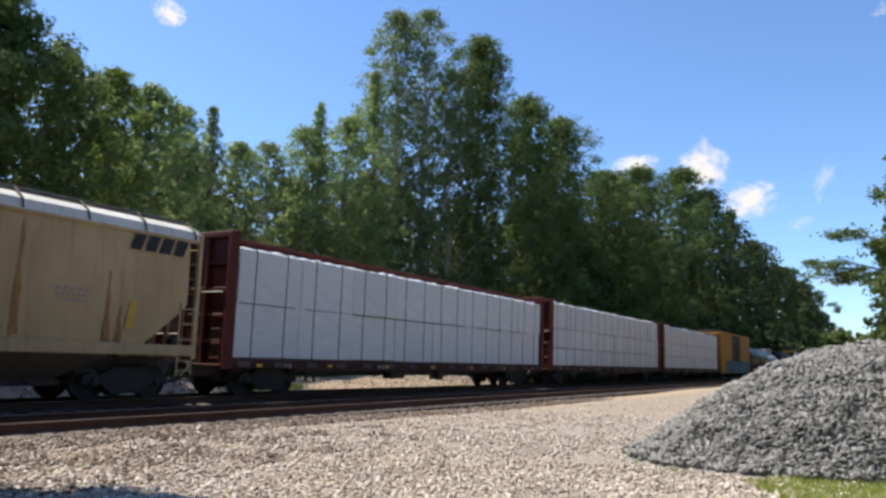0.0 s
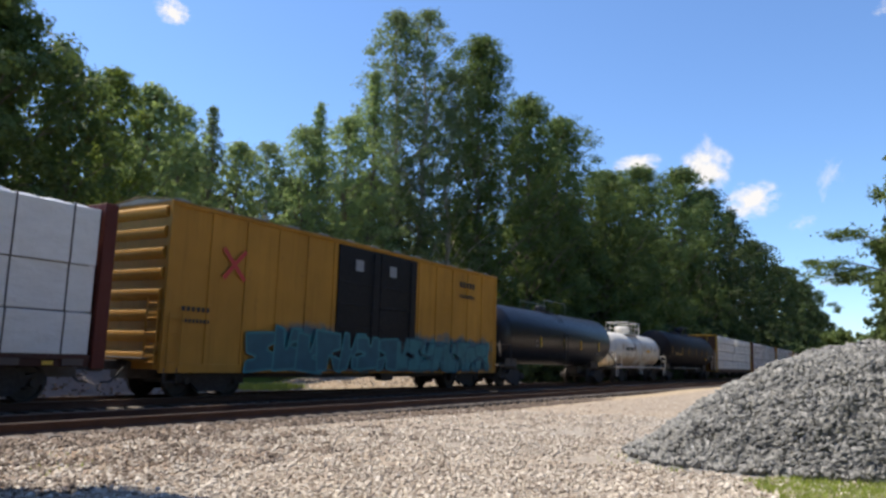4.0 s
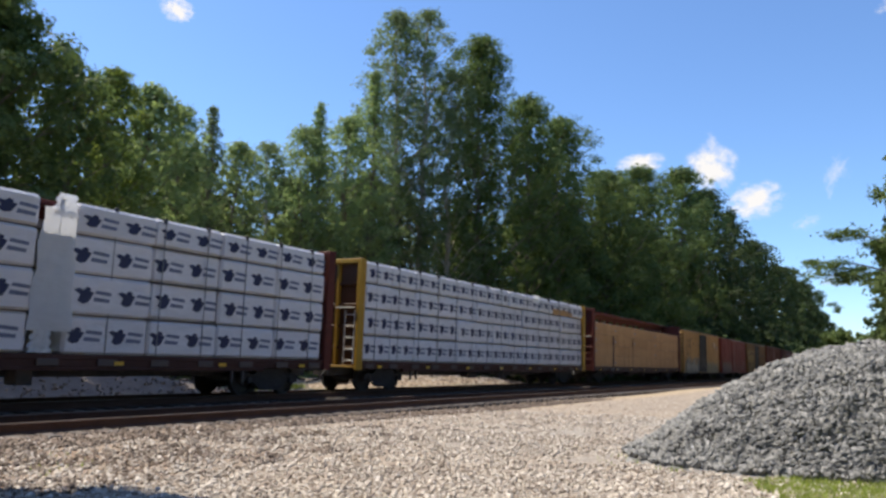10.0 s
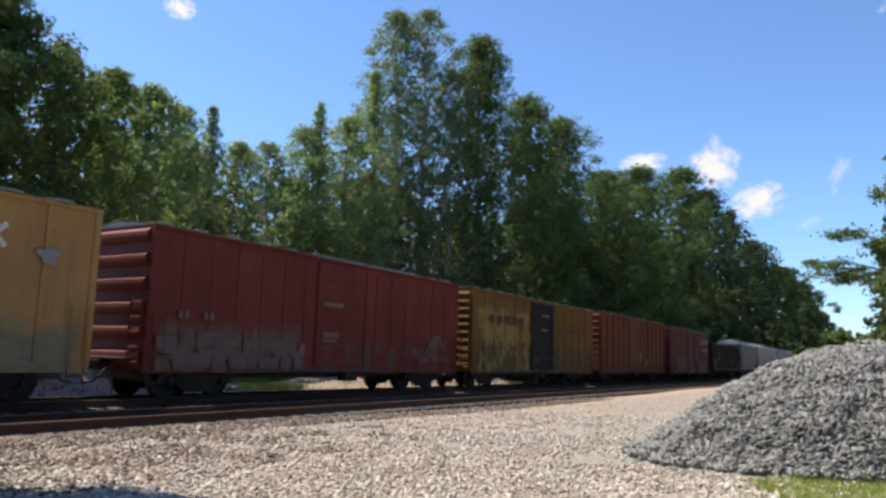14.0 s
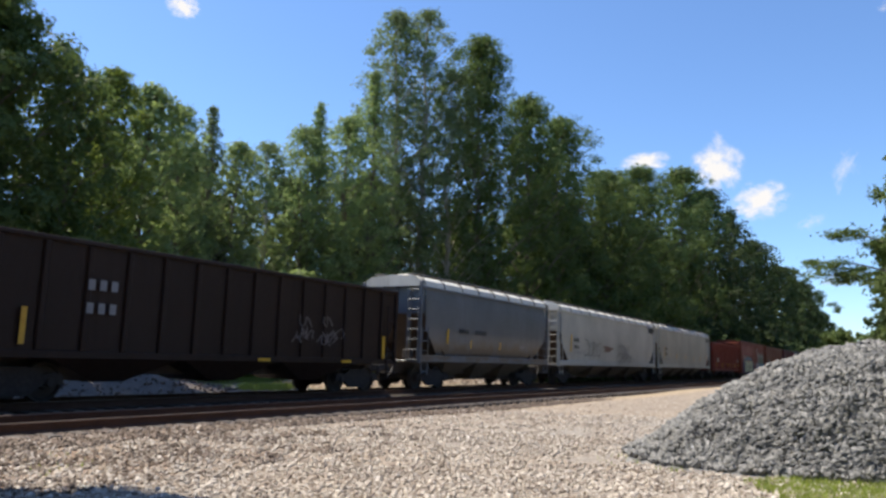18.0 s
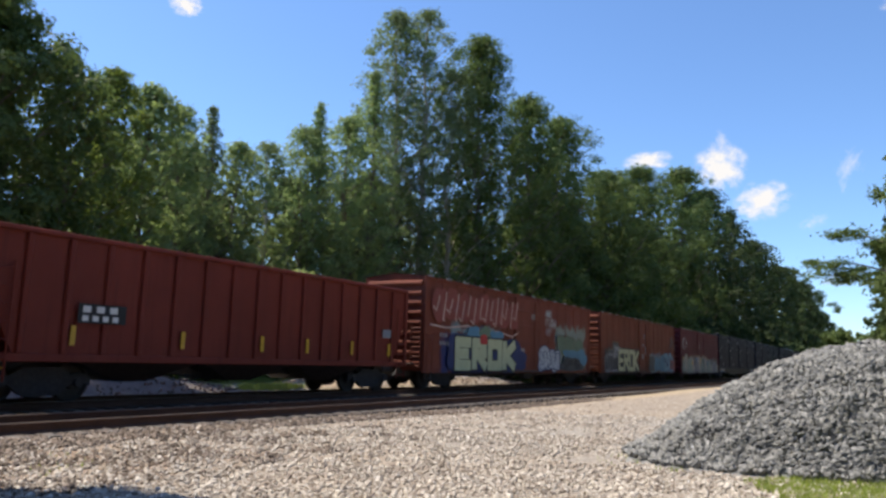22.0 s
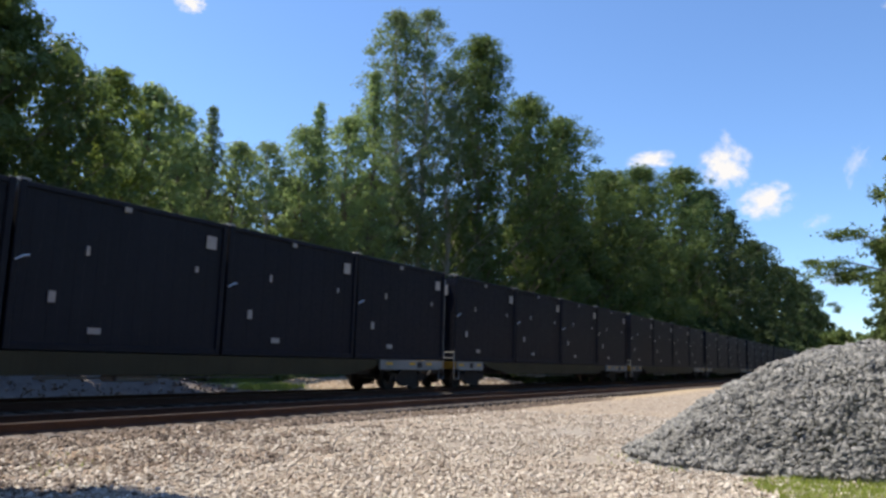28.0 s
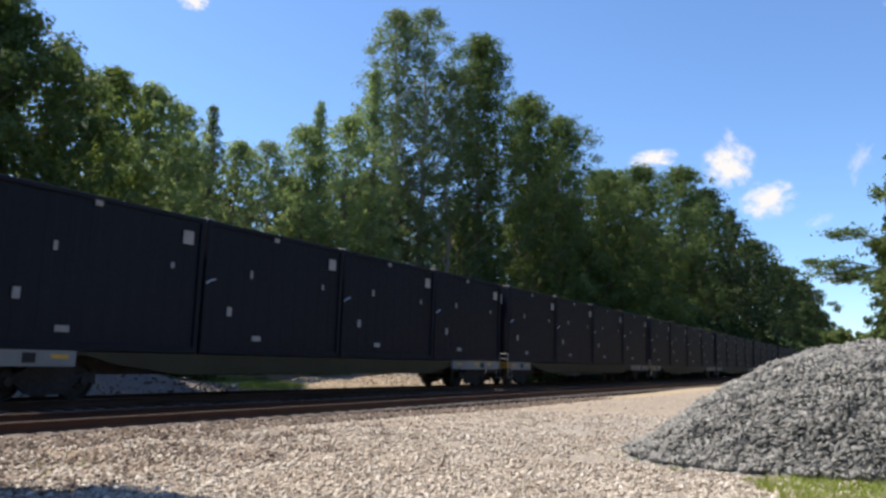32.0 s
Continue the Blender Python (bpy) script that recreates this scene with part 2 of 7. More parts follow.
# ---- mesh helpers ----
class Mesh:
    """Collects vertices and faces of one part."""

    def __init__(self):
        self.v, self.f = [], []

    def add(self, vs, fs):
        o = len(self.v)
        self.v += [tuple(p) for p in vs]
        self.f += [tuple(i + o for i in f) for f in fs]
        return self

    def box(self, x0, x1, y0, y1, z0, z1, c=0.0):
        """A box; c chamfers all its edges."""
        if c <= 0:
            vs = [(x, y, z) for x in (x0, x1) for y in (y0, y1) for z in (z0, z1)]
            return self.add(vs, [(0, 1, 3, 2), (4, 6, 7, 5), (0, 4, 5, 1), (2, 3, 7, 6), (0, 2, 6, 4), (1, 5, 7, 3)])
        c = min(c, (x1 - x0) * 0.4, (y1 - y0) * 0.4, (z1 - z0) * 0.4)
        X, Y, Z = (x0, x1), (y0, y1), (z0, z1)
        vs, ix = [], {}
        for i in (0, 1):
            for j in (0, 1):
                for k in (0, 1):
                    sx, sy, sz = (c if i == 0 else -c), (c if j == 0 else -c), (c if k == 0 else -c)
                    for a, p in enumerate(((X[i], Y[j] + sy, Z[k] + sz), (X[i] + sx, Y[j], Z[k] + sz), (X[i] + sx, Y[j] + sy, Z[k]))):
                        ix[i, j, k, a] = len(vs)
                        vs.append(p)
        fs = []
        for i in (0, 1):
            q = [ix[i, 0, 0, 0], ix[i, 1, 0, 0], ix[i, 1, 1, 0], ix[i, 0, 1, 0]]
            fs.append(q if i else q[::-1])
            q = [ix[0, i, 0, 1], ix[1, i, 0, 1], ix[1, i, 1, 1], ix[0, i, 1, 1]]
            fs.append(q[::-1] if i else q)
            q = [ix[0, 0, i, 2], ix[1, 0, i, 2], ix[1, 1, i, 2], ix[0, 1, i, 2]]
            fs.append(q if i else q[::-1])
        for j in (0, 1):
            for k in (0, 1):
                fs.append([ix[0, j, k, 1], ix[1, j, k, 1], ix[1, j, k, 2], ix[0, j, k, 2]])
                fs.append([ix[j, 0, k, 0], ix[j, 1, k, 0], ix[j, 1, k, 2], ix[j, 0, k, 2]])
                fs.append([ix[j, k, 0, 0], ix[j, k, 1, 0], ix[j, k, 1, 1], ix[j, k, 0, 1]])
        for i in (0, 1):
            for j in (0, 1):
                for k in (0, 1):
                    fs.append([ix[i, j, k, 0], ix[i, j, k, 1], ix[i, j, k, 2]])
        return self.add(vs, fs)

    def tube(self, pts, r, n=6, r1=None):
        """A round bar along a polyline."""
        pts = [Vector(p) for p in pts]
        rings, m = [], len(pts)
        for i, p in enumerate(pts):
            d = (pts[min(i + 1, m - 1)] - pts[max(i - 1, 0)]).normalized()
            a = d.orthogonal().normalized() if abs(d.z) > 0.9 else d.cross(Vector((0, 0, 1))).normalized()
            b = d.cross(a)
            rr = r if r1 is None else r + (r1 - r) * i / max(1, m - 1)
            rings += [p + rr * (math.cos(2 * math.pi * k / n) * a + math.sin(2 * math.pi * k / n) * b) for k in range(n)]
        fs = [(i * n + k, i * n + (k + 1) % n, (i + 1) * n + (k + 1) % n, (i + 1) * n + k) for i in range(m - 1) for k in range(n)]
        fs += [tuple(range(n))[::-1], tuple(range((m - 1) * n, m * n))]
        return self.add(rings, fs)

    def lathe(self, prof, axis, at, n=24):
        """prof: (along, radius) pairs turned round an axis 'x', 'y' or 'z' through at."""
        vs = []
        for a, r in prof:
            for k in range(n):
                c, s = r * math.cos(2 * math.pi * k / n), r * math.sin(2 * math.pi * k / n)
                vs.append({"x": (at[0] + a, at[1] + c, at[2] + s), "y": (at[0] + c, at[1] + a, at[2] + s), "z": (at[0] + c, at[1] + s, at[2] + a)}[axis])
        m = len(prof)
        fs = [(i * n + k, i * n + (k + 1) % n, (i + 1) * n + (k + 1) % n, (i + 1) * n + k) for i in range(m - 1) for k in range(n)]
        if prof[0][1] > 1e-3:
            fs.append(tuple(range(n))[::-1])
        if prof[-1][1] > 1e-3:
            fs.append(tuple(range((m - 1) * n, m * n)))
        return self.add(vs, fs)

    def slab(self, outline, y0, y1):
        """An outline in x, z pulled out from y0 to y1."""
        n = len(outline)
        vs = [(x, y0, z) for x, z in outline] + [(x, y1, z) for x, z in outline]
        return self.add(vs, [tuple(range(n)), tuple(range(n, 2 * n))[::-1]] + [(i, (i + 1) % n, n + (i + 1) % n, n + i) for i in range(n)])

    def ribbon(self, pts, w, y):
        """A flat painted stroke of width w in the plane y."""
        n, vs = len(pts), []
        for i, (x, z) in enumerate(pts):
            ax, az = pts[max(i - 1, 0)]
            bx, bz = pts[min(i + 1, n - 1)]
            dx, dz = bx - ax, bz - az
            k = math.hypot(dx, dz) or 1
            vs += [(x - dz / k * w / 2, y, z + dx / k * w / 2), (x + dz / k * w / 2, y, z - dx / k * w / 2)]
        return self.add(vs, [(2 * i, 2 * i + 1, 2 * i + 3, 2 * i + 2) for i in range(n - 1)])

    def sheet(self, pts, y):
        return self.add([(x, y, z) for x, z in pts], [tuple(range(len(pts)))])

    def data(self, name, mat, smooth=False):
        me = bpy.data.meshes.new(name)
        me.from_pydata(self.v, [], self.f)
        if mat is not None:
            me.materials.append(mat)
        bm = bmesh.new()
        bm.from_mesh(me)
        bmesh.ops.recalc_face_normals(bm, faces=bm.faces[:])
        bm.to_mesh(me)
        bm.free()
        if smooth:
            me.shade_smooth()
            me.set_sharp_from_angle(angle=radians(38))
        me.update()
        return me


def part(name, mesh, mat, parent, label="", smooth=False):
    """Links a mesh as one object under a thing or a part."""
    me = mesh if isinstance(mesh, bpy.types.Mesh) else mesh.data(name, mat, smooth)
    ob = new(name, me)
    ob.parent = parent
    return tagged(ob, label) if label else ob


def thing(name, label, category, group="", kind="", at=(0, 0, 0)):
    ob = new(name)
    ob.location = at
    return tagged(ob, label, category, group, kind)
# ---- ground, tracks ----
TRACK_Y, NEAR_Y = 17.5, 13.07           # centre lines of the train's track and of the empty one


def ground_z(x, y):
    """Height of the ground below the rail heads' plane."""
    z = -0.26 + 0.05 * math.sin(0.31 * x + 0.4 * y) * math.exp(-((y - 4) / 8) ** 2)
    k = min(1.0, max(0.0, (y - 9.5) / 2.6))
    z += 0.03 * k * k * (3 - 2 * k)
    k = min(1.0, max(0.0, (y - 19.6) / 2.2))
    z -= 0.16 * k * k * (3 - 2 * k)
    k = min(1.0, max(0.0, (y - 30.0) / 16.0))
    z -= 0.09 * math.exp(-((x - 34) / 15) ** 2) * min(1.0, max(0.0, (y - 8.5) / 2.5))
    return z + 1.6 * k * k * min(1.0, max(0.0, (95 - x) / 40))


def axis(a, b, fine, lo, hi, grow=1.35):
    out, v = [a], a
    while v < b:
        v += fine
        out.append(v)
    step = fine
    while v < hi:
        step *= grow
        v += step
        out.append(v)
    v, step = a, fine
    while v > lo:
        step *= grow
        v -= step
        out.insert(0, v)
    return out


xs, ys = axis(2, 40, 0.25, -3000, 3500), axis(-3, 33, 0.25, -3000, 3000)
gm = Mesh()
gm.v = [(x, y, ground_z(x, y) + 0.018 * noise.noise((x * 1.7, y * 1.7, 0))) for y in ys for x in xs]
nx = len(xs)
gm.f = [(j * nx + i, j * nx + i + 1, (j + 1) * nx + i + 1, (j + 1) * nx + i) for j in range(len(ys) - 1) for i in range(nx - 1)]
ground = tagged(new("ground", gm.data("ground", M["ground"], True)), "pale stony gravel yard with grass at its edges", "ground", kind="structure")


def stones(name, label, mat, pts, lo, hi, seed, flat=0.7, tilt=0.55):
    """Loose angular stones, joined in one mesh: each a block with uneven corners, turned at random and lying more or less flat."""
    r = np.random.RandomState(seed)
    n = len(pts)
    cube = np.array([(x, y, z) for x in (-1, 1) for y in (-1, 1) for z in (-1, 1)], float)
    size = np.exp(r.uniform(np.log(lo), np.log(hi), n)) / 2
    v = cube[None] * (1 - 0.55 * r.rand(n, 8, 3) ** 1.6) * size[:, None, None] * np.stack([r.uniform(0.8, 1.7, n), r.uniform(0.55, 1.2, n), flat * r.uniform(0.6, 1.3, n)], 1)[:, None]
    yaw, ta, tb = r.uniform(0, math.pi, n), r.normal(0, tilt, n), r.normal(0, tilt, n)
    q = np.stack([np.cos(yaw) + 0 * ta, 0.5 * (ta * np.cos(yaw) + tb * np.sin(yaw)), 0.5 * (tb * np.cos(yaw) - ta * np.sin(yaw)), np.sin(yaw)], 1)
    q /= np.linalg.norm(q, axis=1)[:, None]
    w, x, y, z = q.T
    R = np.stack([1 - 2 * (y * y + z * z), 2 * (x * y - z * w), 2 * (x * z + y * w), 2 * (x * y + z * w), 1 - 2 * (x * x + z * z), 2 * (y * z - x * w),
                  2 * (x * z - y * w), 2 * (y * z + x * w), 1 - 2 * (x * x + y * y)], 1).reshape(n, 3, 3)
    v = np.einsum("nij,nkj->nki", R, v) + np.asarray(pts)[:, None]
    faces = np.array([(0, 1, 3, 2), (4, 6, 7, 5), (0, 4, 5, 1), (2, 3, 7, 6), (0, 2, 6, 4), (1, 5, 7, 3)])
    f = (faces[None] + 8 * np.arange(n)[:, None, None]).reshape(-1, 4)
    return tagged(new(name, quads(name, v.reshape(-1, 3), f, mat)), label, "gravel", kind="stuff")


def quads(name, v, f, mat):
    """A mesh from arrays of points and four-cornered faces."""
    me = bpy.data.meshes.new(name)
    me.vertices.add(len(v))
    me.vertices.foreach_set("co", np.asarray(v, np.float32).ravel())
    me.loops.add(4 * len(f))
    me.loops.foreach_set("vertex_index", np.asarray(f, np.int32).ravel())
    me.polygons.add(len(f))
    me.polygons.foreach_set("loop_start", np.arange(0, 4 * len(f), 4, dtype=np.int32))
    me.materials.append(mat)
    me.update(calc_edges=True)
    me.validate()
    return me


rs = np.random.RandomState(5)
spots = []
for r0, r1, dens in ((7.0, 11.0, 400), (11.0, 16.0, 230), (16.0, 24.0, 70), (24.0, 40.0, 14)):
    a0, a1 = radians(-3), radians(64)
    n = int(dens * (a1 - a0) / 2 * (r1 * r1 - r0 * r0))
    rr, aa = np.sqrt(rs.uniform(r0 * r0, r1 * r1, n)), rs.uniform(a0, a1, n)
    spots += [(x, y) for x, y in zip(rr * np.cos(aa), rr * np.sin(aa)) if y < 12.15 and (noise.noise((x * 0.8, y * 0.8, 4.0)) + 0.5 * noise.noise((x * 2.4, y * 2.4, 6.0)) > -0.55 + 0.02 * (x - 10))]
stones("gravel", "pale beige and pinkish loose gravel stones", M["stone"], [(x, y, ground_z(x, y) + 0.005) for x, y in spots], 0.017, 0.068, 8)
spots = [(x, y) for x, y in zip(3 + 30 * rs.rand(12000) ** 1.7, 12.25 - 1.5 * rs.rand(12000) ** 1.3)]
stones("track_ballast", "dusty dark track ballast stones along the rail", M["dark_stone"], [(x, y, ground_z(x, y) + 0.012) for x, y in spots], 0.03, 0.08, 9)
spots = [(x, y) for x, y in zip(rs.uniform(4, 14, 7000), rs.uniform(7.6, 11.6, 7000)) if noise.noise((x * 1.3, y * 1.3, 9.0)) + 0.06 * (9.0 - x) > 0.02]
stones("gravel", "dark brown stones and dirt clods by the siding", M["dark_stone"], [(x, y, ground_z(x, y) + 0.014) for x, y in spots], 0.02, 0.07, 12)
spots = [(x, y) for x, y in zip(rs.uniform(5, 70, 6000), rs.uniform(19.0, 27.0, 6000))]
stones("gravel", "dusty loose stones beyond the tracks", M["stone"], [(x, y, ground_z(x, y) + 0.012) for x, y in spots], 0.04, 0.13, 10)

RAIL = [(-0.07, -0.172), (0.07, -0.172), (0.07, -0.160), (0.012, -0.135), (0.010, -0.045), (0.036, -0.034), (0.036, -0.006), (0.028, 0.0),
        (-0.028, 0.0), (-0.036, -0.006), (-0.036, -0.034), (-0.010, -0.045), (-0.012, -0.135), (-0.07, -0.160)]


def railway(name, y, label):
    t = thing(name, label, "railway track", kind="structure", at=(0, y, 0))
    for side in (-0.753, 0.753):
        m = Mesh()
        n = len(RAIL)
        m.add([(x, side + a, b) for x in (-120.0, 520.0) for a, b in RAIL], [(i, (i + 1) % n, n + (i + 1) % n, n + i) for i in range(n)])
        rail = part("rail", m, M["rail"], t, "rusty steel rail")
        part("rail_head", Mesh().box(-120, 520, side - 0.027, side + 0.027, 0.0005, 0.004), M["railtop"], rail, "worn shiny running surface")
    tie = Mesh().box(-0.115, 0.115, -1.3, 1.3, -0.36, -0.174, 0.015).data("tie", M["tie"])
    for i in range(150):
        o = part("tie", tie, None, t)
        o.location.x = 2 + i * 0.55 + 0.02 * math.sin(i * 7.3)
        o.rotation_euler.z = 0.012 * math.sin(i * 3.1)
    far = Mesh()
    for i in range(300):
        far.box(84.5 + i * 0.55, 84.73 + i * 0.55, -1.3, 1.3, -0.36, -0.174)
    tagged(part("ties", far, M["tie"], t), kind="stuff")
    return t


railway("railway_track_main", TRACK_Y, "main track with rusty rails on dark timber ties")
railway("railway_track_siding", NEAR_Y, "empty siding track with rusty rails and dark ties")

# ---- ballast pile ----
PILE = (16.25, -0.06, 2.0)


def pile_z(x, y):
    """Height of the heaped ballast at a place."""
    ca, sa = math.cos(0.828), math.sin(0.828)
    dx, dy = x - PILE[0], y - PILE[1]
    u, w = (dx * ca + dy * sa) / 2.98, (-dx * sa + dy * ca) / 5.08
    a = math.atan2(w, u)
    r = math.hypot(u, w) * (1 + 0.02 * math.sin(3 * a + 0.6) + 0.012 * math.sin(7 * a))
    h = PILE[2] * max(0.0, 1 - r ** 2.04) if r < 0.94 else PILE[2] * max(0.0, (1.07 - r) / 0.13) ** 1.5 * 0.118
    return -0.27 + h + (0.06 * noise.noise((x * 1.3, y * 1.3, 3.0)) + 0.09 * noise.noise((x * 3.3, y * 3.3, 7.0)) if h > 0.02 else -0.02)


pm = Mesh()
N = 70
pm.v = [(PILE[0] + (i / N - 0.5) * 12, PILE[1] + (j / N - 0.5) * 12, 0) for j in range(N + 1) for i in range(N + 1)]
pm.v = [(x, y, pile_z(x, y) - 0.03) for x, y, z in pm.v]
pm.f = [(j * (N + 1) + i, j * (N + 1) + i + 1, (j + 1) * (N + 1) + i + 1, (j + 1) * (N + 1) + i) for j in range(N) for i in range(N)]
heap = thing("ballast_pile", "heap of broken grey ballast stone on the gravel", "gravel pile", at=(0, 0, 0))
part("heap_core", pm, M["ballast"], heap)
pts = []
while len(pts) < 36000:
    x, y = rs.uniform(10.5, 22.0), rs.uniform(-5.0, 5.6)
    if (x > 17.0 or y < -1.5) and rs.rand() < 0.93:
        continue
    z = pile_z(x, y)
    if z > -0.25:
        pts.append((x, y, z + rs.uniform(-0.01, 0.03)))
o = stones("loose_ballast", "", M["ballast"], pts, 0.030, 0.115, 11, 0.42, 0.75)
o.parent = heap
del o["category"]


def blades(name, label, n, x0, x1, y0, y1, h0, h1, seed, keep=None):
    """Tufts of grass blades, joined."""
    r = np.random.RandomState(seed)
    v, f = [], []
    for i in range(n):
        x, y = r.uniform(x0, x1), r.uniform(y0, y1)
        if keep and not keep(x, y):
            continue
        z, h, a = max(ground_z(x, y), -0.5), r.uniform(h0, h1), r.uniform(0, 6.28)
        w = 0.006 + 0.05 * h
        cx, sx = math.cos(a) * w, math.sin(a) * w
        lx, ly = r.normal(0, 0.3) * h, r.normal(0, 0.3) * h
        o = len(v)
        v += [(x - cx, y - sx, z - 0.02), (x + cx, y + sx, z - 0.02), (x + lx + cx * 0.3, y + ly + sx * 0.3, z + h), (x + lx - cx * 0.3, y + ly - sx * 0.3, z + h)]
        f.append((o, o + 1, o + 2, o + 3))
    return tagged(new(name, quads(name, np.array(v), np.array(f), M["grass"])), label, "grass", kind="stuff")


blades("grass", "bright green grass at the foot of the ballast pile", 20000, 9.0, 13.0, -3.0, 2.0, 0.02, 0.085, 21, lambda x, y: y < 1.75 - 0.4 * abs(x - 11.2) + 0.3 * noise.noise((x * 3, y * 3, 0)))
blades("grass", "sparse weeds at the pile's foot", 500, 11.5, 13.4, 1.6, 4.2, 0.02, 0.09, 22, lambda x, y: noise.noise((x * 2, y * 2, 5)) > 0.15)
blades("grass", "sunlit rough grass beyond the tracks", 11000, 40, 75, 29.5, 34, 0.15, 0.6, 23, lambda x, y: noise.noise((x * 0.3, y * 0.3, 9)) > -0.15)
blades("grass", "sunlit yellow-green weeds beyond the tracks", 4200, 25.2, 28.8, 25.0, 27.6, 0.08, 0.34, 25, lambda x, y: noise.noise((x * 0.6, y * 0.6, 3)) > -0.1)
blades("grass", "dry straw and weeds on the gravel", 350, 3.5, 7.0, 8.6, 10.2, 0.02, 0.08, 24, lambda x, y: noise.noise((x * 2, y * 2, 1)) > 0.1)
# low heap of sand and rubble beyond the tracks
def mound_z(x, y):
    e = max(0.0, 1 - ((x - 41) / 14) ** 2 - ((y - 26.5) / 5) ** 2)
    return ground_z(x, y) - 0.05 + 0.8 * e ** 0.7 * (0.8 + 0.5 * noise.noise((x * 0.5, y * 0.5, 2)))


mm = Mesh()
mm.v = [(25 + i * 0.5, 21.5 + j * 0.3, mound_z(25 + i * 0.5, 21.5 + j * 0.3)) for j in range(41) for i in range(61)]
mm.f = [(j * 61 + i, j * 61 + i + 1, (j + 1) * 61 + i + 1, (j + 1) * 61 + i) for j in range(40) for i in range(60)]
q = Nodes("tan_sand")
vv = q.coord()
M["sand"] = q.done(q.mix(q.noise(vv, 1.2, 6, 0.7), (0.22, 0.155, 0.10), (0.40, 0.32, 0.225)), 0.9, 0.0, q.noise(vv, 9, 5), 0.6, 0.05, 0.2)
mound = thing("sand_mound", "low sunlit tan heap of sand and rubble", "sand heap")
part("mound_core", mm, M["sand"], mound, "", True)
for mat, seed in (("dark_stone", 63), ("stone", 64)):
    r = np.random.RandomState(seed)
    o = stones("rubble", "", M[mat], [(x, y, mound_z(x, y) + 0.02) for x, y in zip(r.uniform(27, 54, 1800), r.uniform(22.0, 28.5, 1800))], 0.05, 0.20, seed)
    o.parent = mound
    del o["category"]

# low bank of grey rubble on the far side of the main track
mm = Mesh()
for j in range(31):
    for i in range(81):
        x, y = 2 + i * 0.45, 21.5 + j * 0.3
        e = math.exp(-((y - 26.2) / 1.9) ** 2) * min(1.0, max(0.0, (25 - x) / 5))
        mm.v.append((x, y, ground_z(x, y) - 0.06 + e * (0.90 + 0.25 * noise.noise((x * 0.4, y * 0.4, 3)) + 0.15 * noise.noise((x * 1.7, y * 1.7, 8)))))
mm.f = [(j * 81 + i, j * 81 + i + 1, (j + 1) * 81 + i + 1, (j + 1) * 81 + i) for j in range(30) for i in range(80)]
bank = thing("rubble_bank", "low shaded bank of grey rubble beyond the tracks", "gravel bank")
part("bank_core", mm, M["dirt"], bank, "", True)
r = np.random.RandomState(61)
pts = []
for i in range(900):
    x, y = r.uniform(3, 26), r.uniform(22.5, 27.0)
    e = math.exp(-((y - 26.2) / 1.9) ** 2) * min(1.0, max(0.0, (25 - x) / 5))
    pts.append((x, y, ground_z(x, y) + 0.0 + e * (0.90 + 0.25 * noise.noise((x * 0.4, y * 0.4, 3)) + 0.15 * noise.noise((x * 1.7, y * 1.7, 8)))))
o = stones("rubble", "", M["dark_stone"], pts, 0.05, 0.14, 62)
o.parent = bank
del o["category"]

# ---- trees ----
LEAF = {"a": "leaf_a", "b": "leaf_b", "c": "leaf_c", "d": "leaf_d", "e": "leaf_e"}


def leaves(name, pos, nrm, size, mat, r):
    """A mesh of small three-cornered leaves at given places, facing given ways."""
    n = len(pos)
    ta = np.cross(nrm, r.normal(0, 1, (n, 3)))
    ta /= np.linalg.norm(ta, axis=1)[:, None] + 1e-9
    tb = np.cross(nrm, ta)
    s = size[:, None]
    v = np.stack([pos + ta * s * 0.68, pos - ta * s * 0.5 + tb * s * 0.46, pos - ta * s * 0.5 - tb * s * 0.46], 1).reshape(-1, 3)
    me = bpy.data.meshes.new(name)
    me.vertices.add(3 * n)
    me.vertices.foreach_set("co", np.asarray(v, np.float32).ravel())
    me.loops.add(3 * n)
    me.loops.foreach_set("vertex_index", np.arange(3 * n, dtype=np.int32))
    me.polygons.add(n)
    me.polygons.foreach_set("loop_start", np.arange(0, 3 * n, 3, dtype=np.int32))
    me.materials.append(mat)
    me.update(calc_edges=True)
    return me


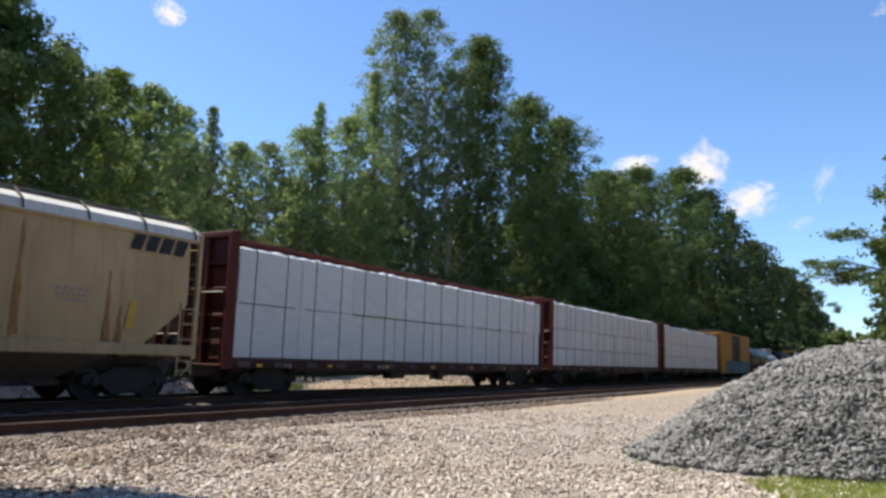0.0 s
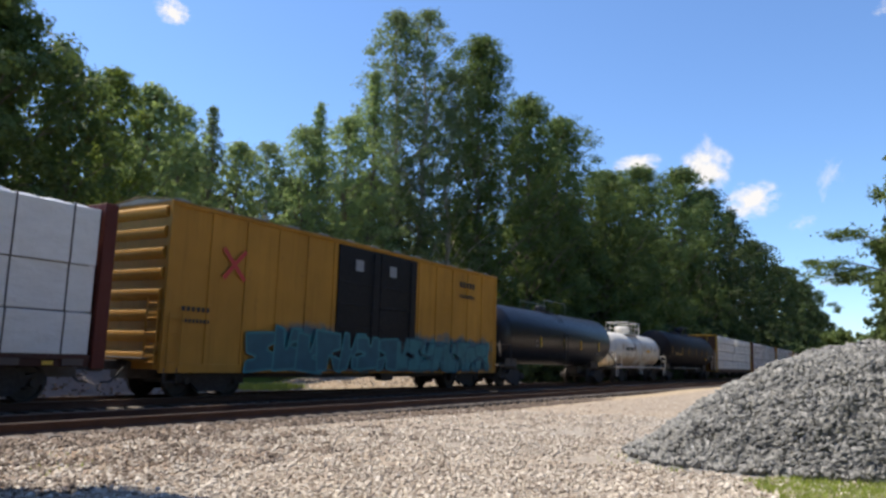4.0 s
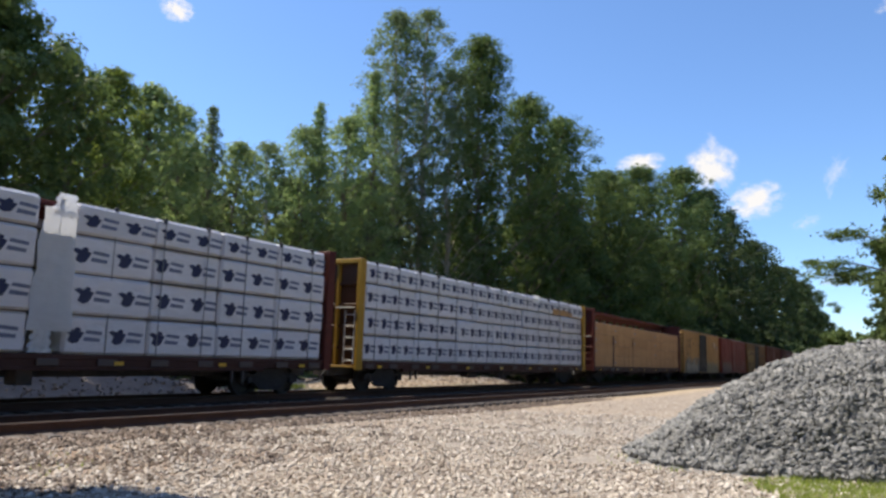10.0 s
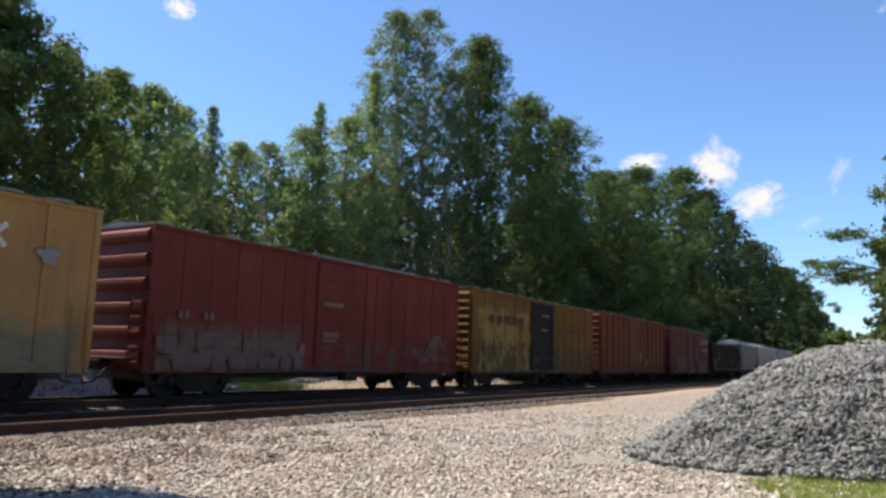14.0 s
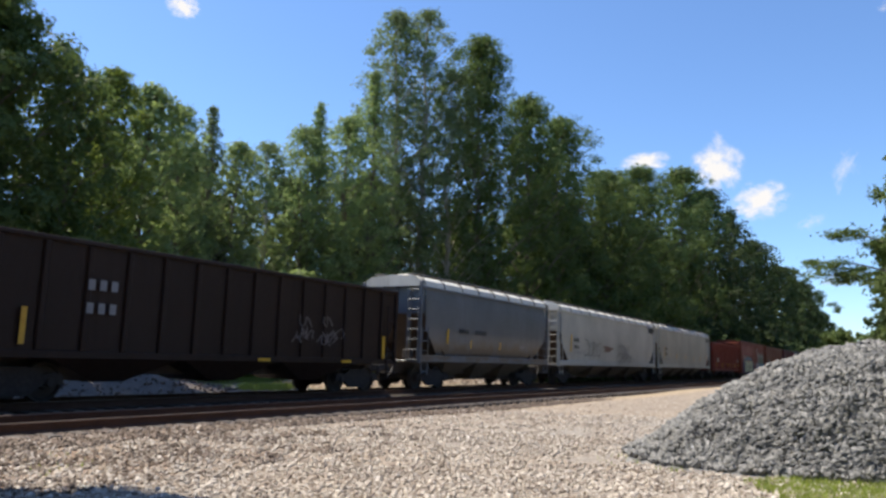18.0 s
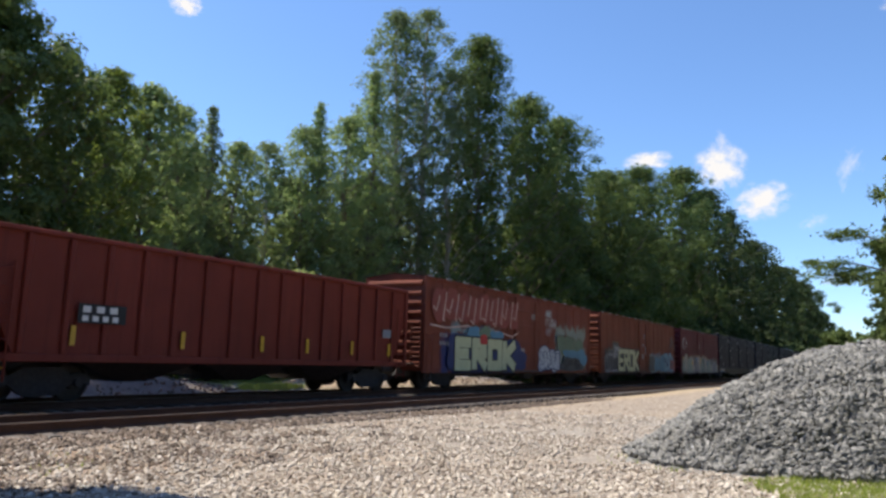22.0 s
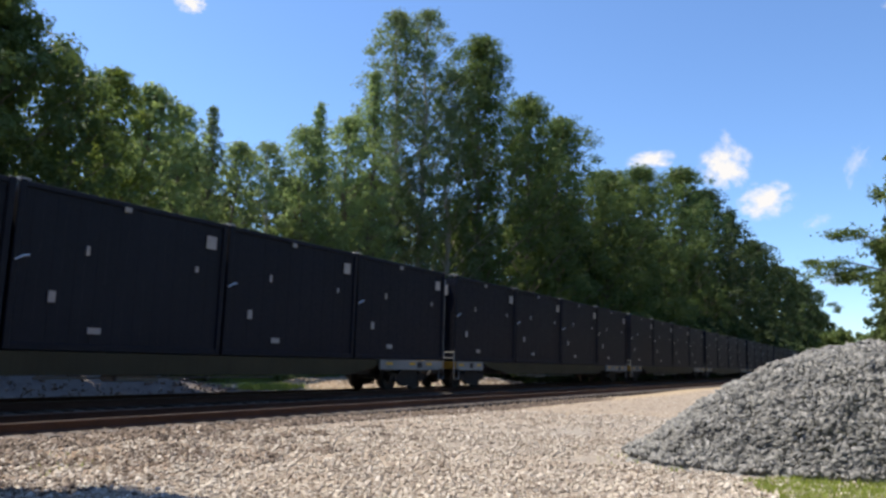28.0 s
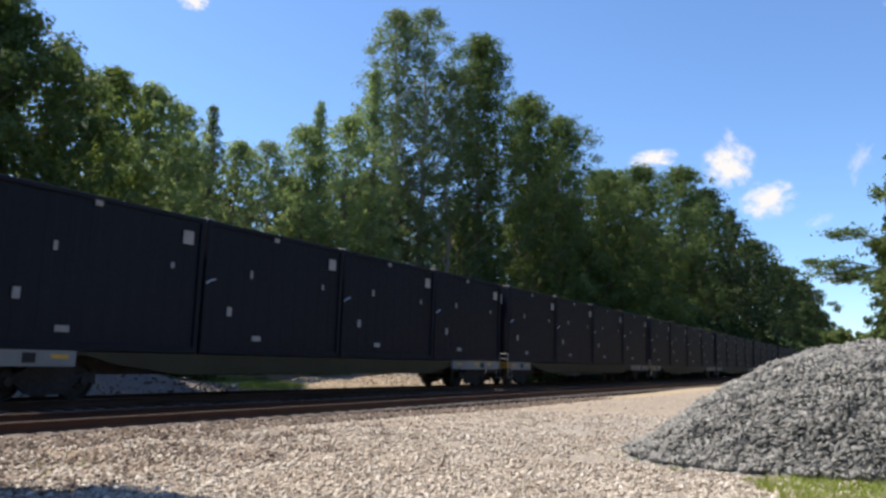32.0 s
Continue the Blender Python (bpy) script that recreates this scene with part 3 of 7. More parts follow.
def tree(name, label, x, y, h, w, base=0.25, seed=0, leaf="a", n=8000, size=0.26, lean=0.0, pale=False, group="trees along the railway", category="tree", cone=False, fill=0.12, thin=1.0):
    """Trunk, limbs that fork towards the crown's outline, and a crown of leafy clumps that hang at their ends. thin: below 1 leaves gaps."""
    r = np.random.RandomState(seed + 100)
    t = thing(name, label, category, group, at=(x, y, ground_z(x, y) - 0.1))
    bark = M["barkpale" if pale else "bark"]
    tr = 0.011 * h + 0.05
    spine = [Vector((lean * (k / 8) ** 1.5 * h * 0.1 + r.normal(0, 0.012) * h * k / 8, r.normal(0, 0.01) * h * k / 8, h * 0.93 * k / 8)) for k in range(9)]
    part("trunk", Mesh().tube(spine, tr, 8, tr * 0.18), bark, t, smooth=True)
    lm, clumps = Mesh(), []

    def env(u, a):
        """Crown radius at a height and bearing: round-topped, uneven."""
        f = (max(0.0, 1 - u) / 0.8) ** 0.8 if cone else math.sqrt(max(0.0, 1 - (max(0.0, u - 0.40) / 0.6) ** 2))
        f = min(1.0, f) * (0.82 + 0.18 * min(1.0, u / 0.25)) + 0.05
        return 0.5 * w * f * (1.0 + 0.42 * noise.noise((math.cos(a) * 1.2 + seed * 3.7, math.sin(a) * 1.2, u * 3.4)))

    rc0 = min(1.7, max(0.40, 0.078 * w + 0.16))
    count = int(min(300, max(46, 0.95 * w * h * (1 - base) / rc0 ** 2)) * thin)
    for i in range(count):
        u = min(1.0, (i + r.rand()) / count)
        a = i * 2.399 + r.normal(0, 0.3)
        rc = rc0 * r.uniform(0.5, 1.4) * ((1.15 - 0.55 * u) if cone else 1.0)
        rad = max(0.0, env(u, a) - 0.5 * rc) * math.sqrt(r.uniform(0.12, 1.0))
        z = min(h * (base + (1 - base) * u), h - 0.6 * rc)
        j = min(7, int(z / (h * 0.93) * 8))
        c0 = spine[j].lerp(spine[j + 1], min(1.0, z / (h * 0.93) * 8 - j))
        tip = Vector((c0.x + rad * math.cos(a), c0.y + rad * math.sin(a), z))
        clumps.append((*tip, rc))
        if i % 3 == 0:
            zb = max(h * base * 0.7, z - rad * r.uniform(0.5, 1.0) - 0.03 * h)
            jb = min(7, int(zb / (h * 0.93) * 8))
            p0 = spine[jb].lerp(spine[jb + 1], min(1.0, zb / (h * 0.93) * 8 - jb))
            mid = p0.lerp(tip, 0.55) + Vector((r.normal(0, 0.07) * rad, r.normal(0, 0.07) * rad, 0.06 * rad))
            lm.tube([p0, mid, tip], tr * 0.34 * (1.1 - 0.75 * z / h), 5, 0.012)
    part("branchwork", lm, bark, t, smooth=True)
    c = np.array(clumps)
    pick = r.choice(len(c), n, p=c[:, 3] ** 2 / (c[:, 3] ** 2).sum())
    way = r.normal(0, 1, (n, 3)) + np.array([0, 0, 0.25])
    way /= np.linalg.norm(way, axis=1)[:, None] + 1e-6
    lump = 0.86 + 0.16 * np.sin(4.1 * way[:, 0] + 1.7 * pick) + 0.14 * np.sin(4.7 * way[:, 1] + 2.9 * pick) + 0.10 * np.sin(7.3 * way[:, 2] + pick)
    reach = (r.rand(n) ** 0.33) * lump * c[pick, 3]
    pos = c[pick, :3] + way * reach[:, None] * np.array([1, 1, 0.74])
    inner = r.rand(n) < fill
    pos[inner] = (c[pick, :3] * np.array([0.4, 0.4, 1.0]) + way * reach[:, None] * 0.9)[inner]
    pos[:, 2] = np.maximum(pos[:, 2], 0.15)
    nrm = 1.25 * way + r.normal(0, 0.42, (n, 3)) + np.array([0, 0, 0.35])
    nrm /= np.linalg.norm(nrm, axis=1)[:, None]
    part("crown", leaves("crown", pos, nrm, size * r.uniform(0.6, 1.3, n) * np.where(inner, 2.0, 1.0), M[LEAF[leaf]], r), None, t)
    return t


OAK, YOUNG, TALL = "dark green leafy oak tree", "slender young tree with light green leaves", "tall tree with pale trunk and grey-green crown"
# x, y, height, crown width, crown base, leaf, leaves, leaf size, kind
WOOD_LEFT = [(13.9, 29.5, 17.2, 9.4, 0.06, "d", 46000, 0.17, "o"), (18.4, 30.5, 14.4, 6.6, 0.06, "d", 15000, 0.16, "o"), (22.0, 33.0, 15.7, 5.2, 0.05, "e", 14000, 0.16, "r"),
             (25.0, 34.0, 16.0, 5.4, 0.05, "b", 14000, 0.16, "r"), (28.9, 36.0, 16.2, 6.4, 0.05, "b", 13000, 0.16, "r"), (31.8, 37.0, 17.3, 4.9, 0.05, "c", 9000, 0.15, "y"),
             (34.4, 37.0, 15.5, 6.1, 0.05, "b", 12000, 0.16, "r"), (39.3, 39.0, 16.9, 6.1, 0.05, "c", 9000, 0.16, "s"), (42.0, 38.0, 18.8, 8.6, 0.05, "b", 16000, 0.17, "r"),
             (42.7, 37.4, 21.0, 5.9, 0.05, "b", 10000, 0.17, "y"), (46.0, 37.0, 20.8, 8.6, 0.05, "b", 15000, 0.17, "r")]
WOOD_TALL = [(48.5, 36.5, 25.5, 8.7, 0.05, "b", 15000, 0.18, "y"), (54.7, 38.5, 34.0, 9.6, 0.12, "c", 20000, 0.19, "t"), (57.2, 37.0, 34.9, 10.2, 0.18, "c", 17000, 0.19, "s"),
             (59.5, 35.5, 29.5, 9.0, 0.08, "c", 17000, 0.19, "s"), (63.5, 34.5, 34.1, 11.9, 0.08, "d", 30000, 0.21, "o"), (70.7, 32.5, 30.0, 12.8, 0.05, "d", 26000, 0.22, "o"),
             (78.3, 32.0, 29.6, 14.5, 0.05, "d", 26000, 0.23, "o")]
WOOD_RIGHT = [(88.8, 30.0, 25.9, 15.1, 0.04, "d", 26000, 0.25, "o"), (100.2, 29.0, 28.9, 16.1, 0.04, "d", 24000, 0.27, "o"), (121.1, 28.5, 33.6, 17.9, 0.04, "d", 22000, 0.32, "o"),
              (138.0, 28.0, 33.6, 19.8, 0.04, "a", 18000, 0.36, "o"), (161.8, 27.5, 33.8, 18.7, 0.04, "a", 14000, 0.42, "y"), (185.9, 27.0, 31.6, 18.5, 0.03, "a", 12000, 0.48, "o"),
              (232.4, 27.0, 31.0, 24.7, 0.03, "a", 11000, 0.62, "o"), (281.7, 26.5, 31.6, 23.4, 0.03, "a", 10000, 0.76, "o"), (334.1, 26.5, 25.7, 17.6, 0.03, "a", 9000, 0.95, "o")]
k = 0
for plan in (WOOD_LEFT, WOOD_TALL, WOOD_RIGHT):
    for x, y, h, w, base, leaf, n, size, lab in plan:
        k += 1
        tree("tree", {"o": OAK, "y": YOUNG, "r": YOUNG, "t": TALL, "s": TALL}[lab], x, y, h, w, base, k, leaf, n, size, pale=lab in "ts", cone=lab == "y", thin=0.62 if lab == "s" else 1.0, fill=0.16 if lab == "o" else (0.03 if lab == "s" else 0.10))
# added back row: near-black crowns fill sky gaps as the wood's shaded depth
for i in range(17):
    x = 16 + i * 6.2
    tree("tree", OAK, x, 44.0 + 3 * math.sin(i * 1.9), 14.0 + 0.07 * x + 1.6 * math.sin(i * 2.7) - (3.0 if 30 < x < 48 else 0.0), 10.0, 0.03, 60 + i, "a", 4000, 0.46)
near_tree = tree("tree", "broad leafy tree with long side branches beside the track", 47.0, -3.5, 14.8, 10.4, 0.06, 91, "d", 26000, 0.20)
tree("tree", "broad leafy tree with long side branches beside the track", 62.0, -3.5, 12.0, 8.0, 0.08, 92, "a", 9000, 0.3)


def spray(t, p0, p1, n, seed):
    """A long level branch of the tree with flat sprays of leaves."""
    r = np.random.RandomState(seed)
    p0, p1 = Vector(p0), Vector(p1)
    br = part("long_branch", Mesh().tube([p0, p0.lerp(p1, 0.5) + Vector((0, 0, 0.25)), p1], 0.07, 6, 0.015), M["bark"], t, "long side branch", True)
    pads = np.array([p0.lerp(p1, a) for a in np.linspace(0.35, 1.0, 9)]) + r.normal(0, 1, (9, 3)) * np.array([0.45, 0.25, 0.16])
    pick = r.randint(0, 9, n)
    pos = pads[pick] + r.normal(0, 1, (n, 3)) * np.array([0.34, 0.34, 0.13]) * r.uniform(0.6, 1.2, 9)[pick][:, None]
    nrm = r.normal(0, 0.6, (n, 3)) + np.array([0, 0, 1.0])
    nrm /= np.linalg.norm(nrm, axis=1)[:, None]
    tagged(part("leaf_spray", leaves("leaf_spray", pos, nrm, r.uniform(0.08, 0.19, n), M["leaf_d"], r), None, br), kind="stuff")


spray(near_tree, (0.0, 2.6, 6.8), (-0.5, 7.4, 7.7), 1500, 1)
spray(near_tree, (0.0, 2.6, 8.2), (-0.5, 6.2, 9.3), 1200, 2)
spray(near_tree, (0.0, 2.6, 6.2), (-0.5, 6.9, 6.9), 800, 3)
for i in range(9):
    # added dark back row, and out-of-view trees that block sky light
    tree("tree", OAK, 84 + i * 13.0, 37.0 + 2 * math.sin(i * 1.9), 24.0 + 2 * math.sin(i * 2.7), 15.0, 0.02, 160 + i, "a", 4200, 0.7)
    tree("tree", "added out-of-view woodland tree blocking sky light on the viewer's side", 66 + i * 13.0, -6.0 + 0.4 * i + math.sin(i * 2.1), 27.0 + 2 * math.sin(i * 1.7), 11.0, 0.03, 180 + i, "a", 4000, 0.75, group="woods behind the yard")
tree("tree", "small round green tree far down the line", 165.0, 8.2, 9.5, 12.0, 0.04, 93, "d", 5000, 0.5)
tree("tree", "small round green tree far down the line", 185.0, 3.0, 10.0, 14.0, 0.04, 94, "d", 5000, 0.5)
# out of view, added only to cast leafy shadow on the near gravel
tree("tree", "unseen small leafy tree added to shade the near gravel", 3.45, 11.4, 7.0, 1.6, 0.76, 95, "a", 1300, 0.2)
tree("tree", "unseen small leafy tree added to shade the near gravel", 4.15, 11.6, 8.6, 1.4, 0.82, 96, "a", 1100, 0.2)
# more added trees outside the view, to dim the far cars' sky light
for i in range(7):
    tree("tree", "added out-of-view woodland tree blocking sky light on the viewer's side", 38 + i * 5.5, -10.5 - 2.5 * (i % 2), 23.0 + 2 * math.sin(i * 1.7), 10.0, 0.03, 210 + i, "a", 1800, 0.8, group="woods behind the yard")
# woods behind the viewer: unseen, added to take sky light off the scene
for i in range(22):
    a, R = radians(158 + i * 7.6), 17.0 + 4.0 * math.sin(i * 2.2)
    tree("tree", "unseen added woodland tree that dims sky light", R * math.cos(a), R * math.sin(a), 19.0 + 3 * math.sin(i * 1.3), 9.5, 0.04, 120 + i, "a", 1300, 0.95, group="woods behind the yard")
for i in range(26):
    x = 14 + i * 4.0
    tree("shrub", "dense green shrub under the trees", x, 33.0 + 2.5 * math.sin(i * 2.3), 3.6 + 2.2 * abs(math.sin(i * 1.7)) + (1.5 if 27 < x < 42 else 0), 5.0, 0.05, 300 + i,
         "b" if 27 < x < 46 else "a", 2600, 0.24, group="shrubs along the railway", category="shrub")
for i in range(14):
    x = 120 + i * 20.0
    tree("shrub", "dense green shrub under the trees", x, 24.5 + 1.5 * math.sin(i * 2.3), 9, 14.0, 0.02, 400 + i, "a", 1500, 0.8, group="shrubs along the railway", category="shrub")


# added near-black shrubs stand in for the shade behind the far cars
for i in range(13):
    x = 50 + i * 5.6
    tree("shrub", "added dark shrub in place of the shade beyond the line", x, 24.6 + 0.8 * math.sin(i * 2.3), 4.2 + 1.2 * math.sin(i * 1.7), 7.0, 0.0, 500 + i, "a", 2400, 0.34, group="shrubs along the railway", category="shrub")


def far_woods():
    """The distant edge of the woods that closes the view, as clumps of leaves."""
    r = np.random.RandomState(77)
    n = 18000
    u = r.rand(n)
    a = np.where(u < 0.55, r.uniform(-60, 60, n), r.uniform(60, 320, n))
    R = np.where(u < 0.55, 480.0, 260.0) + r.uniform(0, 30, n)
    hh = 11 + 5 * np.sin(a * 0.9) + 3 * np.sin(a * 2.7) + 2 * np.sin(a * 7.1)
    z = hh * r.rand(n) ** 0.6
    pos = np.stack([R * np.cos(np.radians(a)), R * np.sin(np.radians(a)), z], 1)
    near = (pos[:, 1] > -12) & (pos[:, 1] < 60) & (pos[:, 0] < 470)
    pos = pos[~near]
    n = len(pos)
    nrm = r.normal(0, 1, (n, 3)) + np.array([0, 0, 0.6])
    nrm /= np.linalg.norm(nrm, axis=1)[:, None]
    ta = np.cross(nrm, r.normal(0, 1, (n, 3)))
    ta /= np.linalg.norm(ta, axis=1)[:, None]
    tb = np.cross(nrm, ta)
    s = r.uniform(1.2, 2.6, n)[:, None]
    vs = np.stack([pos - ta * s, pos - tb * s * 0.7, pos + ta * s, pos + tb * s * 0.7], 1).reshape(-1, 3)
    return tagged(new("distant_woods", quads("distant_woods", vs, np.arange(4 * n).reshape(-1, 4), M["leaf_a"])), "distant edge of dark green woods", "woods", kind="stuff")


far_woods()
post = thing("line_post", "thin grey line-side post", "post", at=(152, 9.2, -0.3))
part("pole", Mesh().tube([(0, 0, 0), (0, 0, 5.2)], 0.09, 8), M["under"], post)
part("cap", Mesh().box(-0.2, 0.2, -0.2, 0.2, 5.2, 5.5, 0.03), M["bright"], post)


# ---- clouds ----
def cloud_material(name, dense):
    q = Nodes(name)
    v = q.coord()
    o = q.n("ObjectInfo").outputs["Random"]
    sh = q.n("Combine" + "XYZ", i0=q.math("MULTIPLY", o, 90.0), i1=q.math("MULTIPLY", o, 37.0), i2=0.0).outputs[0]
    p = q.n("VectorMath", op="ADD", i0=v, i1=sh).outputs[0]
    a = q.noise(p, 2.1, 8, 0.62)
    s = q.n("SeparateXYZ", i0=v)
    rad = q.math("SQRT", q.math("ADD", q.math("MULTIPLY", s.outputs[0], s.outputs[0]), q.math("MULTIPLY", s.outputs[1], s.outputs[1])))
    k = q.math("ADD", q.math("SUBTRACT", dense, q.math("MULTIPLY", rad, 0.85)), q.math("MULTIPLY", q.math("SUBTRACT", a, 0.5), 1.9))
    alpha = q.ramp(k, 0.0, 0.62, 0.0, 1.0 if dense > 0.5 else 0.5)
    alpha = q.math("MULTIPLY", alpha, q.ramp(rad, 1.0, 0.75))
    # the clouds' sunlit white is emitted, not lit by the sun lamp
    em = q.n("Emission", i0=(1.0, 0.97, 0.95), i1=CLOUD_GLOW).outputs[0]
    tr = q.n("BsdfTransparent", i0=(1, 1, 1)).outputs[0]
    mx = q.n("MixShader", i0=alpha, i1=tr, i2=em).outputs[0]
    out = q.t.nodes.new("ShaderNodeOutputMaterial")
    q.t.links.new(mx, out.inputs[0])
    return q.m


M["cloud"] = cloud_material("emissive_cloud", 0.80)
M["wisp"] = cloud_material("thin_cloud", 0.42)


def sky_pose(px, py, dist, turn=0.0):
    """A pose that faces the camera's place, given by the angles right of and above the view's axis in thousandths."""
    m = aim()
    d = (m.to_3x3() @ Vector((px / 1000, py / 1000, -1))).normalized()
    return look(EYE + d * dist, EYE + d * (dist + 100), turn)


CLOUDS = []
# right of and above the view's axis, half width, half height, turn, drift right and up per second
CLOUD_PLAN = [(-367, 316, 25, 18, -20, 0.95, 0.62, "small bright white drifting cloud"), (258, 114, 36, 16, 4, 0.78, 0.20, "flat white fair-weather cloud"),
              (350, 108, 36, 36, -35, 1.05, 0.10, "bright white cumulus cloud"), (352, 140, 20, 26, 20, 1.05, 0.25, "wispy top of a white cloud"),
              (412, 66, 40, 27, 12, 0.75, -0.02, "bright white cumulus cloud"), (512, 92, 24, 46, -28, 1.5, 0.75, "thin wispy white cloud"),
              (480, 36, 28, 16, 25, 0.8, 0.05, "thin wispy white cloud"), (530, -42, 45, 18, 8, 0.15, 0.05, "low pale cloud bank near the trees"), (590, 322, 22, 14, 10, 0.5, 0.4, "thin wispy white cloud")]
for px, py, sx, sy, turn, vx, vy, lab in CLOUD_PLAN:
    me = Mesh()
    me.v = [((i / 6 - 1), (j / 6 - 1), -0.08 * (((i / 6 - 1)) ** 2 + ((j / 6 - 1)) ** 2)) for j in range(13) for i in range(13)]
    me.f = [(j * 13 + i, j * 13 + i + 1, (j + 1) * 13 + i + 1, (j + 1) * 13 + i) for j in range(12) for i in range(12)]
    c = tagged(new("cloud", me.data("cloud", M["wisp" if "wispy" in lab or "pale" in lab else "cloud"], True)), lab, "cloud", "clouds")
    c.scale = (2400 * sx / 1000, 2400 * sy / 1000, 2400 * sx / 1000)
    CLOUDS.append((c, px, py, turn, vx, vy))
# ---- rolling stock: paints ----
RUST = (0.13, 0.055, 0.028)
M["cb_red"] = paint("oxide_red_paint", (0.108, 0.027, 0.020), (0.10, 0.045, 0.03), 0.35)
M["cb_yellow"] = paint("dull_yellow_paint", (0.40, 0.23, 0.035), RUST, 0.35)
M["cb_panel"] = paint("rust_brown_panel", (0.12, 0.06, 0.035), (0.05, 0.025, 0.018), 0.6)
M["wrap"] = wrap_material("white_lumber_wrap", (0.75, 0.75, 0.755))
M["wrap_print"] = wrap_material("printed_lumber_wrap", (0.71, 0.70, 0.73))
# brighter and bluer than the wrap: sun through the gap is in the colour
M["wrap_torn"] = wrap_material("sunlit_torn_lumber_wrap", (0.82, 0.84, 0.88), 0.35)
M["strap"] = plain("grey_strap", (0.20, 0.205, 0.22), 0.6)
M["bay"] = paint("grimy_hopper_bay", (0.15, 0.125, 0.095), (0.05, 0.03, 0.02), 0.4)
# rust brown, darkened further for the shadow under the hopper ends
M["slope_rust_shade"] = paint("rusty_shaded_slope_sheet", (0.10, 0.062, 0.040), (0.05, 0.03, 0.02), 0.5)
M["walk_grey"] = plain("grey_steel_grating", (0.20, 0.19, 0.18), 0.7)
M["print"] = plain("navy_print", (0.014, 0.018, 0.065), 0.5)
M["print_blue"] = plain("faded_blue_print", (0.13, 0.145, 0.22), 0.5)
M["print_grey"] = plain("grey_print", (0.22, 0.23, 0.26), 0.5)
M["mark"] = plain("black_marking", (0.02, 0.02, 0.022), 0.6)
M["sill"] = paint("grimy_sill_paint", (0.070, 0.030, 0.024), (0.03, 0.015, 0.01), 0.4)
M["winch"] = plain("dusty_winch_iron", (0.10, 0.075, 0.065), 0.7)
M["plate"] = plain("dull_white_plate", (0.31, 0.31, 0.32), 0.6)
M["pale"] = plain("weathered_white_lettering", (0.30, 0.275, 0.265), 0.7)
M["faint"] = plain("faint_chalky_spray", (0.20, 0.13, 0.105), 0.7)
M["faint_white"] = plain("faint_white_spray", (0.15, 0.128, 0.128), 0.7)
M["gold_faint"] = plain("faded_gold_spray", (0.135, 0.075, 0.026), 0.7, 0, 0.3, 3)
M["lumber_strap"] = plain("brown_strap", (0.37, 0.225, 0.105), 0.7)
M["wash"] = plain("washed_out_grey_spray", (0.150, 0.108, 0.090), 0.7, 0, 0.3, 2)
M["spray_haze"] = plain("hazy_blue_grey_spray", (0.31, 0.29, 0.22), 0.7, 0, 0.3, 2)
M["teal"] = plain("teal_spray_paint", (0.020, 0.085, 0.115), 0.6, 0, 0.3, 3)
M["teal_light"] = plain("light_teal_spray_paint", (0.035, 0.16, 0.18), 0.6, 0, 0.3, 3)
M["white"] = plain("white_marking", (0.72, 0.71, 0.68), 0.6)
M["amber"] = plain("amber_reflector", (0.62, 0.36, 0.03), 0.4)
M["amber_dull"] = plain("dull_amber_paint", (0.36, 0.21, 0.05), 0.6)
M["batten"] = plain("raw_batten", (0.36, 0.25, 0.14), 0.8)


def lumber_material():
    q = Nodes("raw_lumber")
    v = q.coord()
    g = q.noise(q.scaled(v, (0.6, 6.0, 26.0)), 1.0, 4, 0.6)
    rnd = q.n("ObjectInfo").outputs["Random"]
    col = q.mix(q.ramp(g, 0.3, 0.7), (0.44, 0.245, 0.105), (0.62, 0.385, 0.185))
    col = q.mix(q.math("MULTIPLY", rnd, 0.35), col, (0.30, 0.17, 0.07))
    return q.done(col, 0.75, 0.0, g, 0.6, 0.02, 0.3)


M["lumber"] = lumber_material()
M["box_y1"] = paint("yellow_boxcar_paint", (0.40, 0.20, 0.033), RUST, 0.35, tags=[((0.03, 0.11, 0.16), 4.2, 18.2, 0.7, 2.3, 1.5, 0.75), ((0.04, 0.22, 0.24), 4.2, 18.4, 0.7, 2.1, 2.1, 0.35)])
M["box_y2"] = paint("buff_boxcar_paint", (0.50, 0.285, 0.098), RUST, 0.4, tags=[((0.22, 0.20, 0.13), 0.2, 15.2, 0.5, 1.8, 1.2, 0.7), ((0.13, 0.16, 0.17), 0.5, 6.5, 0.6, 2.2, 1.9, 0.45), ((0.30, 0.25, 0.14), 9.5, 15.2, 0.6, 2.0, 2.2, 0.45)])
M["box_r1"] = paint("red_boxcar_paint", (0.185, 0.034, 0.024), (0.10, 0.030, 0.022), 0.4, fade=(0.22, 0.045, 0.033), tags=[((0.17, 0.11, 0.085), 0.3, 5.8, 0.6, 2.1, 1.6, 0.75), ((0.13, 0.075, 0.06), 6.5, 15.2, 0.5, 1.9, 1.9, 0.3)])
M["box_y3"] = paint("dirty_yellow_boxcar_paint", (0.205, 0.098, 0.024), (0.11, 0.05, 0.03), 0.6, tags=[((0.32, 0.22, 0.07), 0.4, 7.0, 0.6, 3.8, 1.1, 0.5), ((0.11, 0.075, 0.04), 0.3, 15.2, 0.5, 2.2, 1.8, 0.5)])
M["box_b1"] = paint("rust_brown_boxcar_paint", (0.165, 0.050, 0.026), (0.09, 0.035, 0.02), 0.6)
